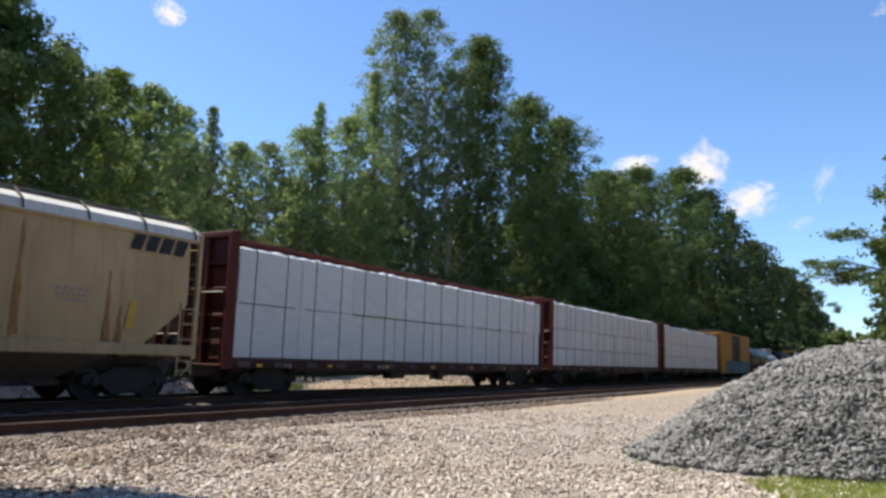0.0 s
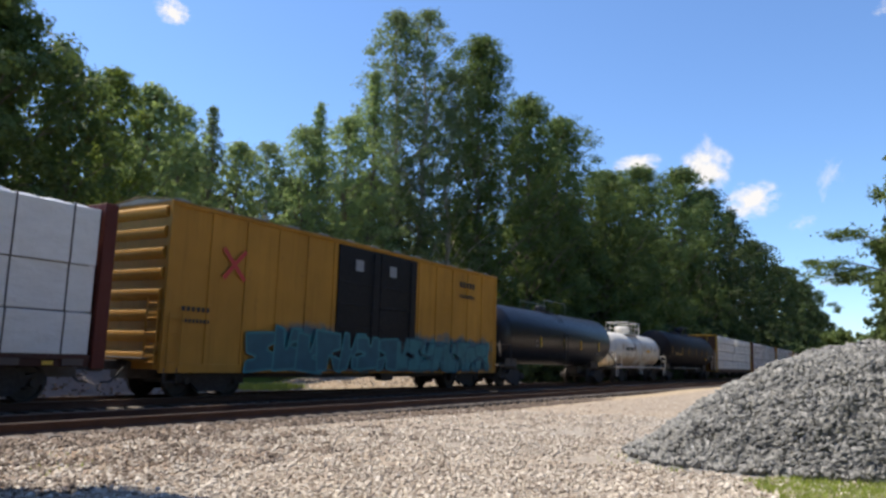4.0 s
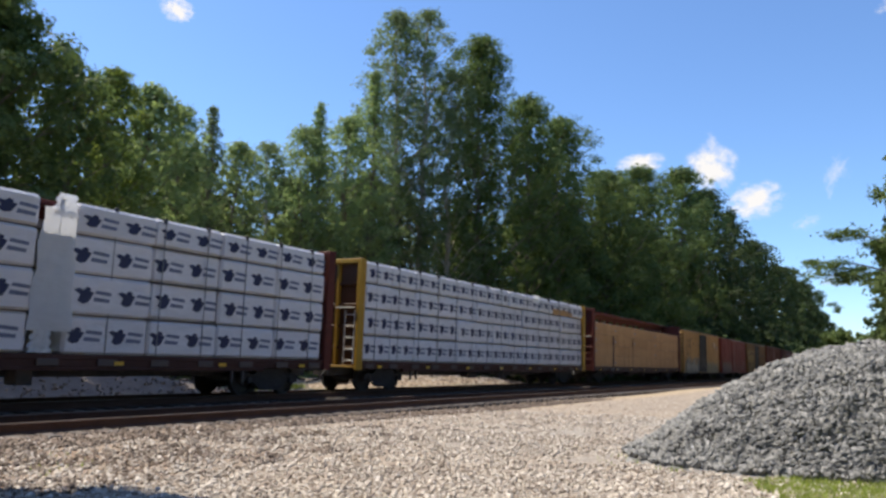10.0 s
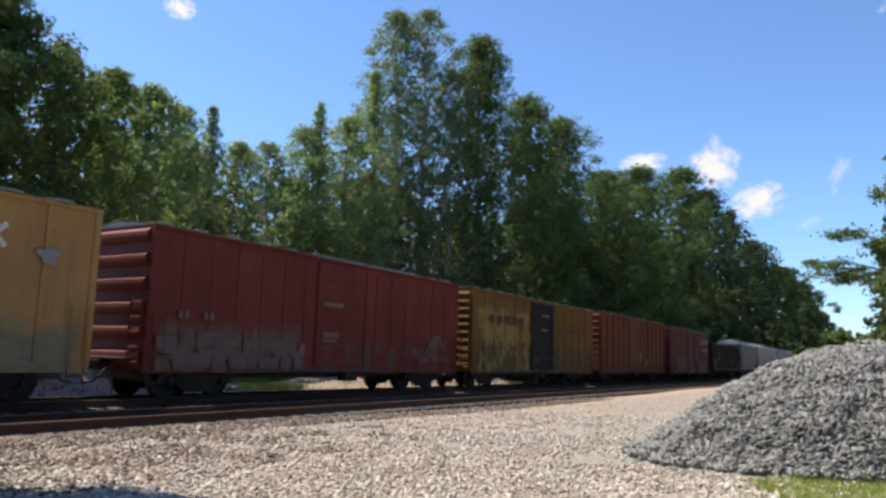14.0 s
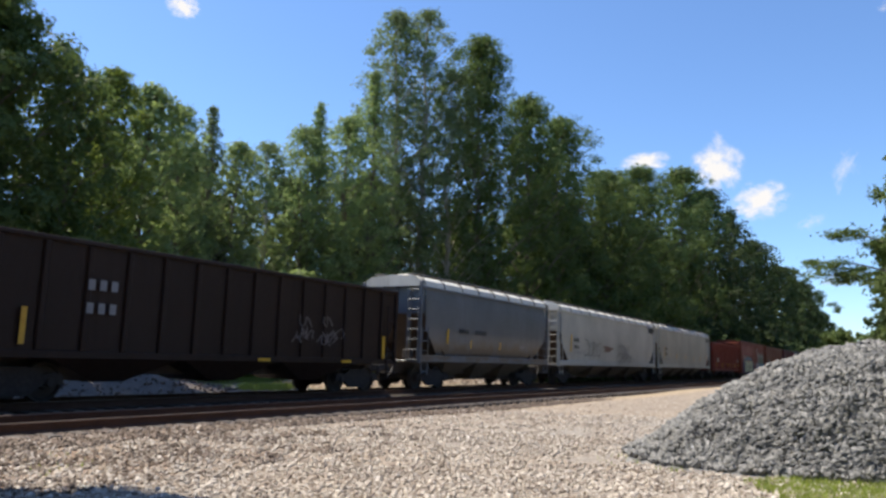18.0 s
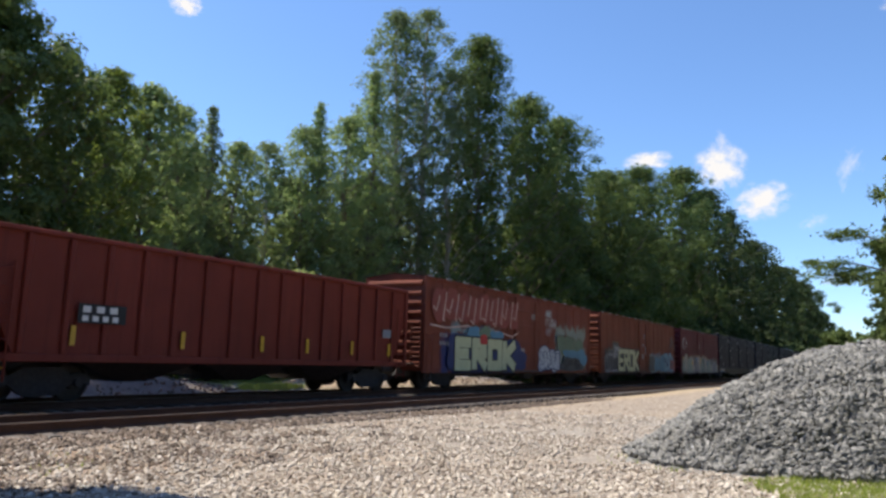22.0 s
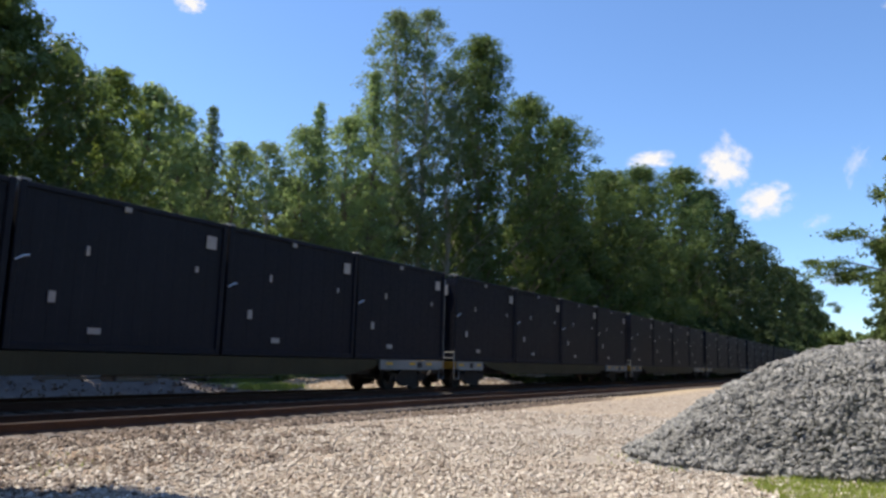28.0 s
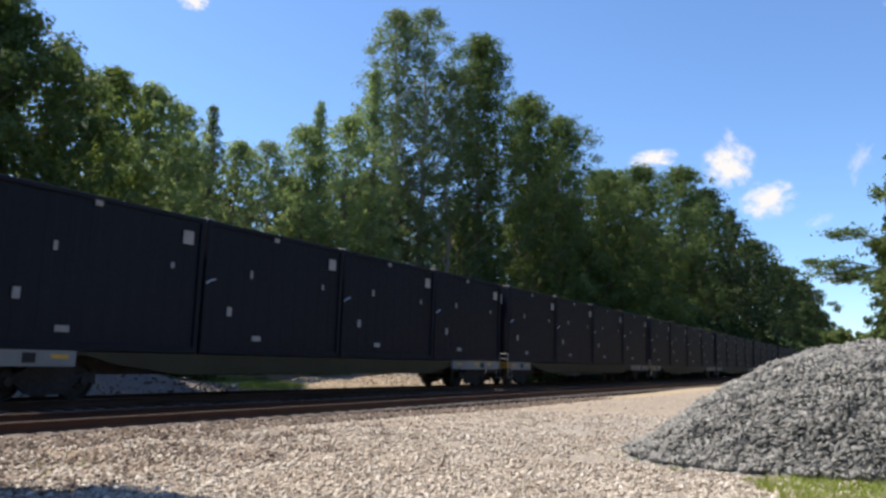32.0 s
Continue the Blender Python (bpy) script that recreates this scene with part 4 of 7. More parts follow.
M["box_m1"] = paint("maroon_boxcar_paint", (0.112, 0.027, 0.026), (0.08, 0.028, 0.024), 0.4, tags=[((0.11, 0.08, 0.075), 2.2, 6.5, 0.7, 2.3, 1.4, 0.5), ((0.085, 0.04, 0.036), 8.5, 12.0, 0.6, 3.0, 1.7, 0.4)])
M["box_b2"] = paint("brown_boxcar_paint", (0.195, 0.054, 0.034), (0.10, 0.04, 0.024), 0.3, tags=[((0.03, 0.055, 0.16), 1.2, 8.4, 0.5, 2.3, 1.3, 0.85), ((0.22, 0.31, 0.33), 2.0, 7.0, 1.9, 2.9, 1.5, 0.6), ((0.24, 0.30, 0.26), 13.5, 18.4, 0.8, 3.4, 1.3, 0.6)])
M["box_b3"] = paint("russet_boxcar_paint", (0.185, 0.054, 0.030), (0.10, 0.04, 0.024), 0.3, tags=[((0.19, 0.27, 0.33), 11.2, 18.5, 0.6, 2.3, 1.4, 0.7), ((0.05, 0.07, 0.08), 0.6, 8.2, 0.5, 2.4, 1.5, 0.75)])
M["box_m2"] = paint("wine_boxcar_paint", (0.110, 0.023, 0.028), (0.08, 0.028, 0.028), 0.3, tags=[((0.20, 0.22, 0.17), 0.6, 15.8, 0.5, 2.2, 1.0, 0.85), ((0.47, 0.43, 0.32), 3.5, 11.5, 0.6, 2.4, 1.7, 0.45), ((0.08, 0.10, 0.17), 4.5, 15.0, 0.6, 2.2, 2.6, 0.28)])
M["door_dark"] = paint("black_door_paint", (0.009, 0.009, 0.012), (0.05, 0.03, 0.02), 0.1, streak=False, spec=0.2, tags=[((0.10, 0.09, 0.085), 0, 30, 0.8, 2.0, 2.6, 0.12)])
M["roof"] = paint("galvanised_roof", (0.42, 0.37, 0.31), RUST, 0.45, 0.55, 0.2)
M["tank_black"] = paint("black_tank_paint", (0.012, 0.0125, 0.0175), (0.03, 0.018, 0.012), 0.25, 0.36, streak=False, spec=0.4)
M["tank_grey"] = paint("sooty_tank_paint", (0.019, 0.0155, 0.016), (0.03, 0.02, 0.016), 0.25, 0.6, streak=False)
M["rust_streak"] = paint("rust_streaked_white", (0.46, 0.37, 0.26), (0.25, 0.13, 0.06), 0.5)
M["spray_rose"] = plain("pale_rose_spray_paint", (0.55, 0.38, 0.32), 0.6, 0, 0.2, 3)
M["tank_white"] = paint("dirty_white_tank_paint", (0.72, 0.69, 0.63), (0.30, 0.16, 0.07), 0.55, 0.42, tags=[((0.50, 0.39, 0.26), -1, 12.5, 0.9, 1.95, 0.7, 0.6), ((0.22, 0.13, 0.08), 8.5, 11.8, 0.9, 1.7, 1.6, 0.45)])
M["white_rail"] = paint("white_handrail_paint", (0.70, 0.68, 0.63), (0.25, 0.14, 0.07), 0.4, streak=False)
M["hop_tan"] = paint("tan_hopper_paint", (0.50, 0.365, 0.20), (0.36, 0.19, 0.07), 0.3)
M["rust_run"] = plain("rust_run", (0.33, 0.175, 0.062), 0.8, 0, 0.35, 5)
M["hop_grey"] = paint("blue_grey_hopper_paint", (0.135, 0.145, 0.165), (0.14, 0.085, 0.045), 0.3, 0.36, spec=0.6, tags=[((0.12, 0.095, 0.07), 0, 13, 1.2, 2.1, 0.8, 0.55)])
M["hop_white"] = paint("pale_grey_hopper_paint", (0.47, 0.465, 0.425), (0.36, 0.24, 0.12), 0.25, streak=False)
M["hop_cream"] = paint("off_white_hopper_paint", (0.45, 0.445, 0.385), (0.42, 0.24, 0.08), 0.55)
M["hop_roof"] = paint("pale_hopper_roof", (0.70, 0.67, 0.60), RUST, 0.2)
M["open_brown"] = paint("black_brown_hopper_paint", (0.031, 0.019, 0.0155), (0.04, 0.02, 0.015), 0.5)
M["open_red"] = paint("red_oxide_hopper_paint", (0.19, 0.036, 0.024), (0.12, 0.035, 0.024), 0.35)
M["navy"] = paint("navy_container_paint", (0.0070, 0.0092, 0.0185), (0.012, 0.0115, 0.012), 0.1, 0.5, streak=False, spec=0.2)
M["flat_grey"] = paint("light_grey_flatcar_paint", (0.27, 0.28, 0.28), (0.20, 0.12, 0.07), 0.5)
M["flat_olive"] = paint("olive_flatcar_paint", (0.055, 0.050, 0.030), (0.05, 0.035, 0.02), 0.5)
M["spray_cream"] = plain("cream_spray_paint", (0.50, 0.52, 0.31), 0.6, 0, 0.15, 3)
M["spray_white"] = plain("white_spray_paint", (0.50, 0.52, 0.54), 0.6, 0, 0.2, 3)
M["spray_sky"] = plain("light_blue_spray_paint", (0.17, 0.33, 0.42), 0.6, 0, 0.25, 3)
M["spray_sage"] = plain("pale_sage_spray_paint", (0.29, 0.35, 0.29), 0.7, 0, 0.3, 2)
M["spray_stone"] = plain("stone_grey_spray_paint", (0.40, 0.38, 0.31), 0.7, 0, 0.3, 2)
M["spray_mist"] = plain("misty_grey_spray_paint", (0.24, 0.24, 0.24), 0.7, 0, 0.35, 2)
M["spray_black"] = plain("black_spray_paint", (0.022, 0.026, 0.03), 0.6, 0, 0.3, 3)
M["spray_blue"] = plain("blue_spray_paint", (0.10, 0.24, 0.34), 0.6, 0, 0.25, 3)
M["spray_navy"] = plain("navy_spray_paint", (0.025, 0.04, 0.12), 0.6, 0, 0.25, 3)
M["spray_slate"] = plain("slate_spray_paint", (0.080, 0.090, 0.095), 0.6, 0, 0.3, 3)
M["spray_grey"] = plain("grey_spray_paint", (0.17, 0.16, 0.11), 0.6, 0, 0.3, 3)
M["spray_pink"] = plain("salmon_spray_paint", (0.25, 0.060, 0.046), 0.6, 0, 0.2, 3)
M["spray_green"] = plain("dull_green_spray_paint", (0.14, 0.20, 0.13), 0.6, 0, 0.25, 3)
M["spray_red"] = plain("red_spray_paint", (0.45, 0.05, 0.04), 0.6, 0, 0.2, 3)

TRAIN = []                              # every moving thing and its place along the train
WHEELS = []                             # wheelsets, with their places in the truck


def car(name, label, s, category="railway car"):
    c = thing(name, label, category, "cars of the freight train")
    TRAIN.append((c, s))
    c.location = (s, TRACK_Y, 0)
    return c


# ---- running gear, built once ----
def truck_meshes():
    frame_line = [(-1.22, 0.36), (-1.20, 0.58), (-0.98, 0.66), (-0.72, 0.60), (-0.42, 0.78), (0.42, 0.78), (0.72, 0.60), (0.98, 0.66), (1.20, 0.58), (1.22, 0.36), (1.04, 0.40),
                  (0.74, 0.40), (0.44, 0.17), (0.30, 0.14), (-0.30, 0.14), (-0.44, 0.17), (-0.74, 0.40), (-1.04, 0.40)]
    side = Mesh().slab(frame_line, -0.07, 0.07).data("sideframe", M["iron"])
    bolster = Mesh().box(-0.22, 0.22, -1.02, 1.02, 0.50, 0.74, 0.03).lathe([(0.70, 0.24), (0.86, 0.24)], "z", (0, 0, 0), 14).data("truck", M["iron"])
    spring = Mesh()
    for x in (-0.17, 0.0, 0.17):
        spring.lathe([(0.16, 0.07), (0.20, 0.055), (0.24, 0.07), (0.28, 0.055), (0.32, 0.07), (0.36, 0.055), (0.40, 0.07), (0.44, 0.055), (0.48, 0.07)], "z", (x, 0, 0), 8)
    spring = spring.data("spring", M["spring"])
    w = Mesh().lathe([(-1.05, 0.085), (-0.80, 0.085)], "y", (0, 0, 0), 12).lathe([(-0.69, 0.09), (0.69, 0.09)], "y", (0, 0, 0), 12).lathe([(0.80, 0.085), (1.05, 0.085)], "y", (0, 0, 0), 12)
    for k in (-1, 1):
        w.lathe([(k * 0.66, 0.10), (k * 0.66, 0.14), (k * 0.70, 0.16), (k * 0.715, 0.36), (k * 0.68, 0.40), (k * 0.68, 0.487), (k * 0.71, 0.487), (k * 0.725, 0.462), (k * 0.81, 0.455),
                 (k * 0.81, 0.40), (k * 0.765, 0.37), (k * 0.775, 0.17), (k * 0.83, 0.14), (k * 0.83, 0.09)], "y", (0, 0, 0), 20)
    w = w.data("wheelset", M["wheel"], True)
    return side, bolster, spring, w


SIDE, BOLSTER, SPRING, WHEELSET = truck_meshes()


def truck(c, x, shiny=False):
    t = part("truck", BOLSTER, None, c, "two-axle cast iron truck")
    t.location = (x, 0, 0)
    for y in (-1.0, 1.0):
        part("sideframe", SIDE, None, t).location = (0, y, 0.02)
        part("spring", SPRING, None, t).location = (0, y, 0.0)
    for ax in (-0.89, 0.89):
        w = part("wheelset", WHEELSET, None, t, "steel wheels on an axle")
        w.location = (ax, 0, 0.457)
        WHEELS.append((w, ax))
    m = Mesh()
    for ax in (-0.89, 0.89):
        for k in (-1.0, 1.0):
            m.lathe([(1.07 * k, 0.11), (1.13 * k, 0.10), (1.14 * k, 0.0)], "y", (ax, 0, 0.457), 12)
    part("bearing_cap", m, M["bright" if shiny else "iron"], t, "bright bearing end caps" if shiny else "", True)


COUPLER = Mesh().box(-0.75, 0.0, -0.09, 0.09, 0.72, 0.98, 0.03).box(-0.92, -0.62, -0.16, 0.10, 0.68, 1.0, 0.05).data("coupler", M["iron"])
HOSE = Mesh().tube([(-0.15, -0.35, 0.85), (-0.35, -0.35, 0.62), (-0.55, -0.3, 0.42), (-0.75, -0.2, 0.40)], 0.03, 6).data("air_hose", M["mark"])


def ends(c, L, gap=0.0):
    """Couplers and air hoses at both ends."""
    for x, k in ((-gap, 1), (L + gap, -1)):
        o = part("coupler", COUPLER, None, c)
        o.location.x, o.rotation_euler.z = x, 0 if k == 1 else math.pi
        h = part("air_hose", HOSE, None, c)
        h.location.x, h.rotation_euler.z = x, 0 if k == 1 else math.pi


def ladder(c, x0, x1, y, zs, mat, posts=True, thick=0.018, name="ladder"):
    """Rungs between two stiles in the plane y; x0 == x1 gives an end ladder across y."""
    m = Mesh()
    for z in zs:
        m.tube([(x0, y, z), (x1, y, z)], thick, 6)
    if posts:
        for x in (x0, x1):
            m.tube([(x, y, zs[0] - 0.12), (x, y, zs[-1] + 0.15)], thick * 1.25, 6)
    return part(name, m, mat, c)


def end_ladder(c, x, y0, y1, zs, mat):
    m = Mesh()
    for z in zs:
        m.tube([(x, y0, z), (x, y1, z)], 0.02, 6)
    for y in (y0, y1):
        m.tube([(x, y, zs[0] - 0.12), (x, y, zs[-1] + 0.15)], 0.024, 6)
    return part("end_ladder", m, mat, c)


def bars(c, y, rows, mat, name="marking", label="", slant=0.0, fill=0.58):
    """Illegible stencilled writing: plain bars. rows: x0, x1, z0, z1, how many."""
    for x0, x1, z0, z1, n in rows:
        step = (x1 - x0) / n
        w = step * (fill if n > 1 else 1.0)
        me = Mesh().sheet([(0, z0), (w, z0), (w + slant, z1), (slant, z1)], y).data(name, mat)
        for i in range(n):
            part(name, me, None, c, label).location.x = x0 + i * step


def strokes(c, y, lines, w, mat, name="graffiti", label=""):
    m = Mesh()
    for i, l in enumerate(lines):
        m.ribbon(l, w, y - 0.0006 * (i % 5))
    return part(name, m, mat, c, label)


def bubble(x0, x1, z0, z1, r, n=26, lump=0.16):
    """An uneven rounded outline that fills a box."""
    ph = [r.uniform(0, 6.28) for k in range(3)]
    out = []
    for i in range(n):
        a = 2 * math.pi * i / n
        k = 1 + lump * (0.6 * math.sin(3 * a + ph[0]) + 0.4 * math.sin(5 * a + ph[1]))
        cx, sx = math.cos(a), math.sin(a)
        p = (abs(cx) ** 3.2 + abs(sx) ** 3.2) ** (-1 / 3.2)
        out.append(((x0 + x1) / 2 + (x1 - x0) / 2 * cx * p * k, (z0 + z1) / 2 + (z1 - z0) / 2 * sx * p * k))
    return out


def spiky(x0, x1, z0, z1, r):
    """A block with wedge-shaped notches and flared corners, as in sprayed lettering."""
    w, h = x1 - x0, z1 - z0
    pts = []
    corners = [(0, 0), (1, 0), (1, 1), (0, 1)]
    notched = set(r.choice(4, 2 + int(r.rand() < 0.5), replace=False))
    for k in range(4):
        (ax, az), (bx, bz) = corners[k], corners[(k + 1) % 4]
        px, pz = ax + r.uniform(-0.10, 0.08) * (1 if ax == 0 else -1), az + r.uniform(-0.08, 0.06) * (1 if az == 0 else -1)
        pts.append((px, pz))
        if k in notched:
            m, d, s = r.uniform(0.35, 0.65), r.uniform(0.30, 0.55), r.uniform(0.05, 0.11)
            nx_, nz_ = (az - bz), (bx - ax)
            for t, q in ((m - s * 1.7, 0.0), (m - s * 0.4, d), (m + s * 0.7, d * 0.9), (m + s * 1.7, 0.02)):
                pts.append((ax + (bx - ax) * t + nx_ * q, az + (bz - az) * t + nz_ * q))
    return [(x0 + u * w, z0 + v * h) for u, v in pts]


def graffiti(c, y, x0, x1, z0, z1, n, fill, edge, seed, lump=0.0):
    """A sprayed piece: overlapping notched or swollen shapes, each with a thick outline."""
    r = np.random.RandomState(seed)
    step = (x1 - x0) / n
    for i in range(n):
        a, b = x0 + (i - 0.06) * step, x0 + (i + 1.08) * step
        za, zb = z0 + r.uniform(0, 0.10) * (z1 - z0), z1 - r.uniform(0, 0.16) * (z1 - z0)
        o = bubble(a, b, za, zb, r, lump=lump) if lump else spiky(a, b, za, zb, r)
        sk = r.uniform(-0.10, 0.22) * step
        o = [(x + sk * (z - za) / (zb - za), z) for x, z in o]
        yy = y - 0.0012 * i
        g = part("graffiti_letter", Mesh().sheet(o, yy), fill, c, "sprayed graffiti shape, illegible")
        rim = Mesh()
        for k in range(len(o)):
            rim.ribbon([o[k], o[(k + 1) % len(o)]], 0.075 * min(1.0, step), yy - 0.0005 - 0.00002 * k)
        part("outline", rim, edge, g)


def block_word(c, y, x0, z0, w, h, gap, word, mat, edge, thick=0.32, rim=0.08):
    """Block capitals sprayed as thick strokes over a wider dark rim."""
    glyph = {"E": [[(1, 1), (0, 1), (0, 0), (1, 0)], [(0, 0.5), (0.8, 0.5)]], "R": [[(0, 0), (0, 1), (0.9, 1), (0.95, 0.55), (0, 0.5)], [(0.35, 0.5), (1, 0)]],
             "O": [[(0, 0.02), (0, 1), (1, 1), (1, 0), (0, 0)]], "K": [[(0, 0), (0, 1)], [(1, 1.0), (0.1, 0.5), (1, 0)]]}
    for i, ch in enumerate(word):
        for k, (m, wid) in enumerate(((edge, thick + 2 * rim), (mat, thick))):
            g = Mesh()
            for line in glyph[ch]:
                for p, q in zip(line, line[1:]):
                    ln = math.hypot((q[0] - p[0]) * w, (q[1] - p[1]) * h) or 1
                    ex, ez = (q[0] - p[0]) * w / ln * wid * 0.4, (q[1] - p[1]) * h / ln * wid * 0.4
                    a = (x0 + i * (w + gap) + p[0] * w - ex, z0 + p[1] * h - ez)
                    b = (x0 + i * (w + gap) + q[0] * w + ex, z0 + q[1] * h + ez)
                    g.ribbon([a, b], wid, y - 0.002 * k - 0.00003 * len(g.f))
            part("graffiti_letter" if k else "graffiti_rim", g, m, c, "sprayed block letter" if k else "")


def blob(c, y, x0, x1, z0, z1, mat, seed, lump=0.22, edge=None, name="graffiti_patch", rim_w=0.06):
    """A sprayed patch with a lumpy outline, and a rim where edge is given."""
    o = bubble(x0, x1, z0, z1, np.random.RandomState(seed), 34, lump)
    g = part(name, Mesh().sheet(o, y), mat, c, "sprayed patch of paint")
    if edge:
        part("outline", Mesh().ribbon(o + o[:2], rim_w, y - 0.0006), edge, g)
    return g


def bubble_outlines(c, y, x0, x1, z0, z1, n, w, mat, seed):
    """Hollow swollen shapes drawn with a thin sprayed line."""
    r = np.random.RandomState(seed)
    step = (x1 - x0) / n
    for i in range(n):
        a, zt = x0 + i * step, z1 - 0.2 * r.rand() * (z1 - z0)
        o = bubble(a - 0.05 * step, a + 1.05 * step, z0, zt, r, 26, 0.22)
        cut = r.randint(0, 26)
        part("graffiti_stroke", Mesh().ribbon((o + o)[cut:cut + 22], w, y - 0.0006 * (i % 4)), mat, c, "thin sprayed line, illegible")
        q = bubble(a + 0.25 * step, a + 0.65 * step, z0 + 0.45 * (zt - z0), z0 + 0.8 * (zt - z0), r, 14, 0.2)
        part("graffiti_stroke", Mesh().ribbon(q[:9 + r.randint(0, 5)], w * 0.8, y - 0.003), mat, c)


def squiggles(c, y, x0, x1, z0, z1, n, w, mat, seed):
    r = np.random.RandomState(seed)
    lines = []
    for i in range(n):
        px, pz = r.uniform(x0, x1), r.uniform(z0, z1)
        l = []
        for k in range(9):
            l.append((px + k * 0.05 * (1 + r.rand()) + 0.05 * math.sin(k * 2.1 + i), pz + 0.22 * math.sin(k * 1.35 + i) * r.uniform(0.6, 1.1)))
        lines.append(l)
    for i, l in enumerate(lines):
        part("graffiti_stroke", Mesh().ribbon(l, w, y - 0.0006 * (i % 5)), mat, c, "thin sprayed scrawl, illegible")


# ---- centre-beam lumber cars ----
def centerbeam(s, L, paint_mat, panel, label):
    c = car("centerbeam_car", label, s)
    H = 4.71
    for y0, y1 in ((-1.48, -1.34), (1.34, 1.48)):
        sill = part("side_sill", Mesh().box(0.35, L - 0.35, y0, y1, 0.98, 1.10, 0.01), M["sill"], c, "grimy dark side sill")
        part("sill_web", Mesh().box(0.35, L - 0.35, y0 + 0.03, y1 - 0.03, 0.82, 0.98, 0.01), M["sill"], sill)
        part("sill_flange", Mesh().box(3.0, L - 3.0, y0, y1, 0.74, 0.82, 0.01), M["sill"], sill)
        for x in (3.6, 4.0, L * 0.5, L - 4.2, L - 3.8):
            part("hanger", Mesh().box(x - 0.03, x + 0.03, y0 + 0.03, y1 - 0.03, 0.42, 0.75), M["under"], sill)
        yy = (y0 - 0.035) if y0 < 0 else (y1 + 0.005)
        pk = Mesh().box(-0.26, 0.26, yy, yy + 0.03, 0.84, 1.0, 0.01).data("strap_winch", M["winch"])
        for i in range(15):
            part("strap_winch", pk, None, sill).location.x = 0.8 + i * (L - 1.6) / 14
        rf = Mesh().box(-0.13, 0.13, y0 - 0.042 if y0 < 0 else y1 + 0.036, y0 - 0.036 if y0 < 0 else y1 + 0.042, 0.86, 0.95).data("reflector", M["amber"])
        for i in range(7):
            part("reflector", rf, None, sill).location.x = 1.4 + i * (L - 2.8) / 6
    part("deck", Mesh().box(0.35, L - 0.35, -1.34, 1.34, 0.98, 1.07, 0.01), M["under"], c)
    part("centre_sill", Mesh().box(-0.1, L + 0.1, -0.33, 0.33, 0.55, 0.95, 0.02), M["under"], c)
    for x, k in ((0.0, 1), (L, -1)):
        bh = part("bulkhead", Mesh().box(min(x + k * 0.20, x + k * 0.27), max(x + k * 0.20, x + k * 0.27), -1.45, 1.45, 0.9, H - 0.12), panel, c, "ribbed end bulkhead")
        for y in (-1.46, 1.46):
            part("corner_post", Mesh().box(min(x, x + k * 0.34), max(x, x + k * 0.34), y - 0.07, y + 0.07, 0.78, H, 0.015), paint_mat, bh)
        part("top_beam", Mesh().box(min(x, x + k * 0.34), max(x, x + k * 0.34), -1.39, 1.39, H - 0.17, H - 0.01, 0.015), paint_mat, bh)
        for y in (-0.48, 0.48):
            part("stiffener", Mesh().box(min(x + k * 0.06, x + k * 0.2), max(x + k * 0.06, x + k * 0.2), y - 0.06, y + 0.06, 0.95, H - 0.18, 0.01), paint_mat if panel is M["cb_panel"] else panel, bh)
        for z in (1.55, 2.3, 3.05, 3.8):
            part("rib", Mesh().box(min(x + k * 0.10, x + k * 0.2), max(x + k * 0.10, x + k * 0.2), -1.38, 1.38, z - 0.05, z + 0.05, 0.01), panel, bh)
        end_ladder(c, x + k * 0.02, -1.34, -0.92, [1.1, 1.5, 1.9, 2.3, 2.7], M["white_rail"] if panel is M["cb_panel"] else paint_mat)
        part("crossover_step", Mesh().box(min(x - k * 0.02, x + k * 0.2), max(x - k * 0.02, x + k * 0.2), -1.4, 1.4, 0.86, 0.92, 0.01), paint_mat, c)
        part("grab_iron", Mesh().tube([(x - k * 0.03, -1.35, 2.95), (x - k * 0.03, -0.5, 2.95)], 0.02, 6).tube([(x - k * 0.03, 0.4, 1.75), (x - k * 0.03, 1.3, 1.75)], 0.02, 6), M["white_rail"], c)
    beam = part("centre_beam", Mesh().box(0.3, L - 0.3, -0.34, 0.34, 4.60, 4.74, 0.02).box(0.3, L - 0.3, -0.05, 0.05, 4.30, 4.6), paint_mat, c, "riveted top chord of the centre beam")
    n = 14
    for i in range(n):
        x = 0.9 + i * (L - 1.8) / (n - 1)
        part("beam_post", Mesh().box(x - 0.09, x + 0.09, -0.06, 0.06, 1.07, 4.4, 0.01), paint_mat, beam)
    for i in range(n - 1):
        x = 0.9 + (i + 0.5) * (L - 1.8) / (n - 1)
        part("gusset", Mesh().slab([(x - 0.5, 4.32), (x + 0.5, 4.32), (x + 0.75, 4.6), (x - 0.75, 4.6)], -0.03, 0.03), paint_mat, beam)
    truck(c, 2.3)
    truck(c, L - 2.3)
    ends(c, L)
    part("brake_rigging", Mesh().tube([(4, -0.9, 0.75), (L - 4, -0.9, 0.75)], 0.03, 6).box(9, 9.9, -1.0, -0.55, 0.45, 0.8, 0.04).box(12.2, 12.6, -1.15, -0.7, 0.4, 0.78, 0.03), M["under"], c)
    return c


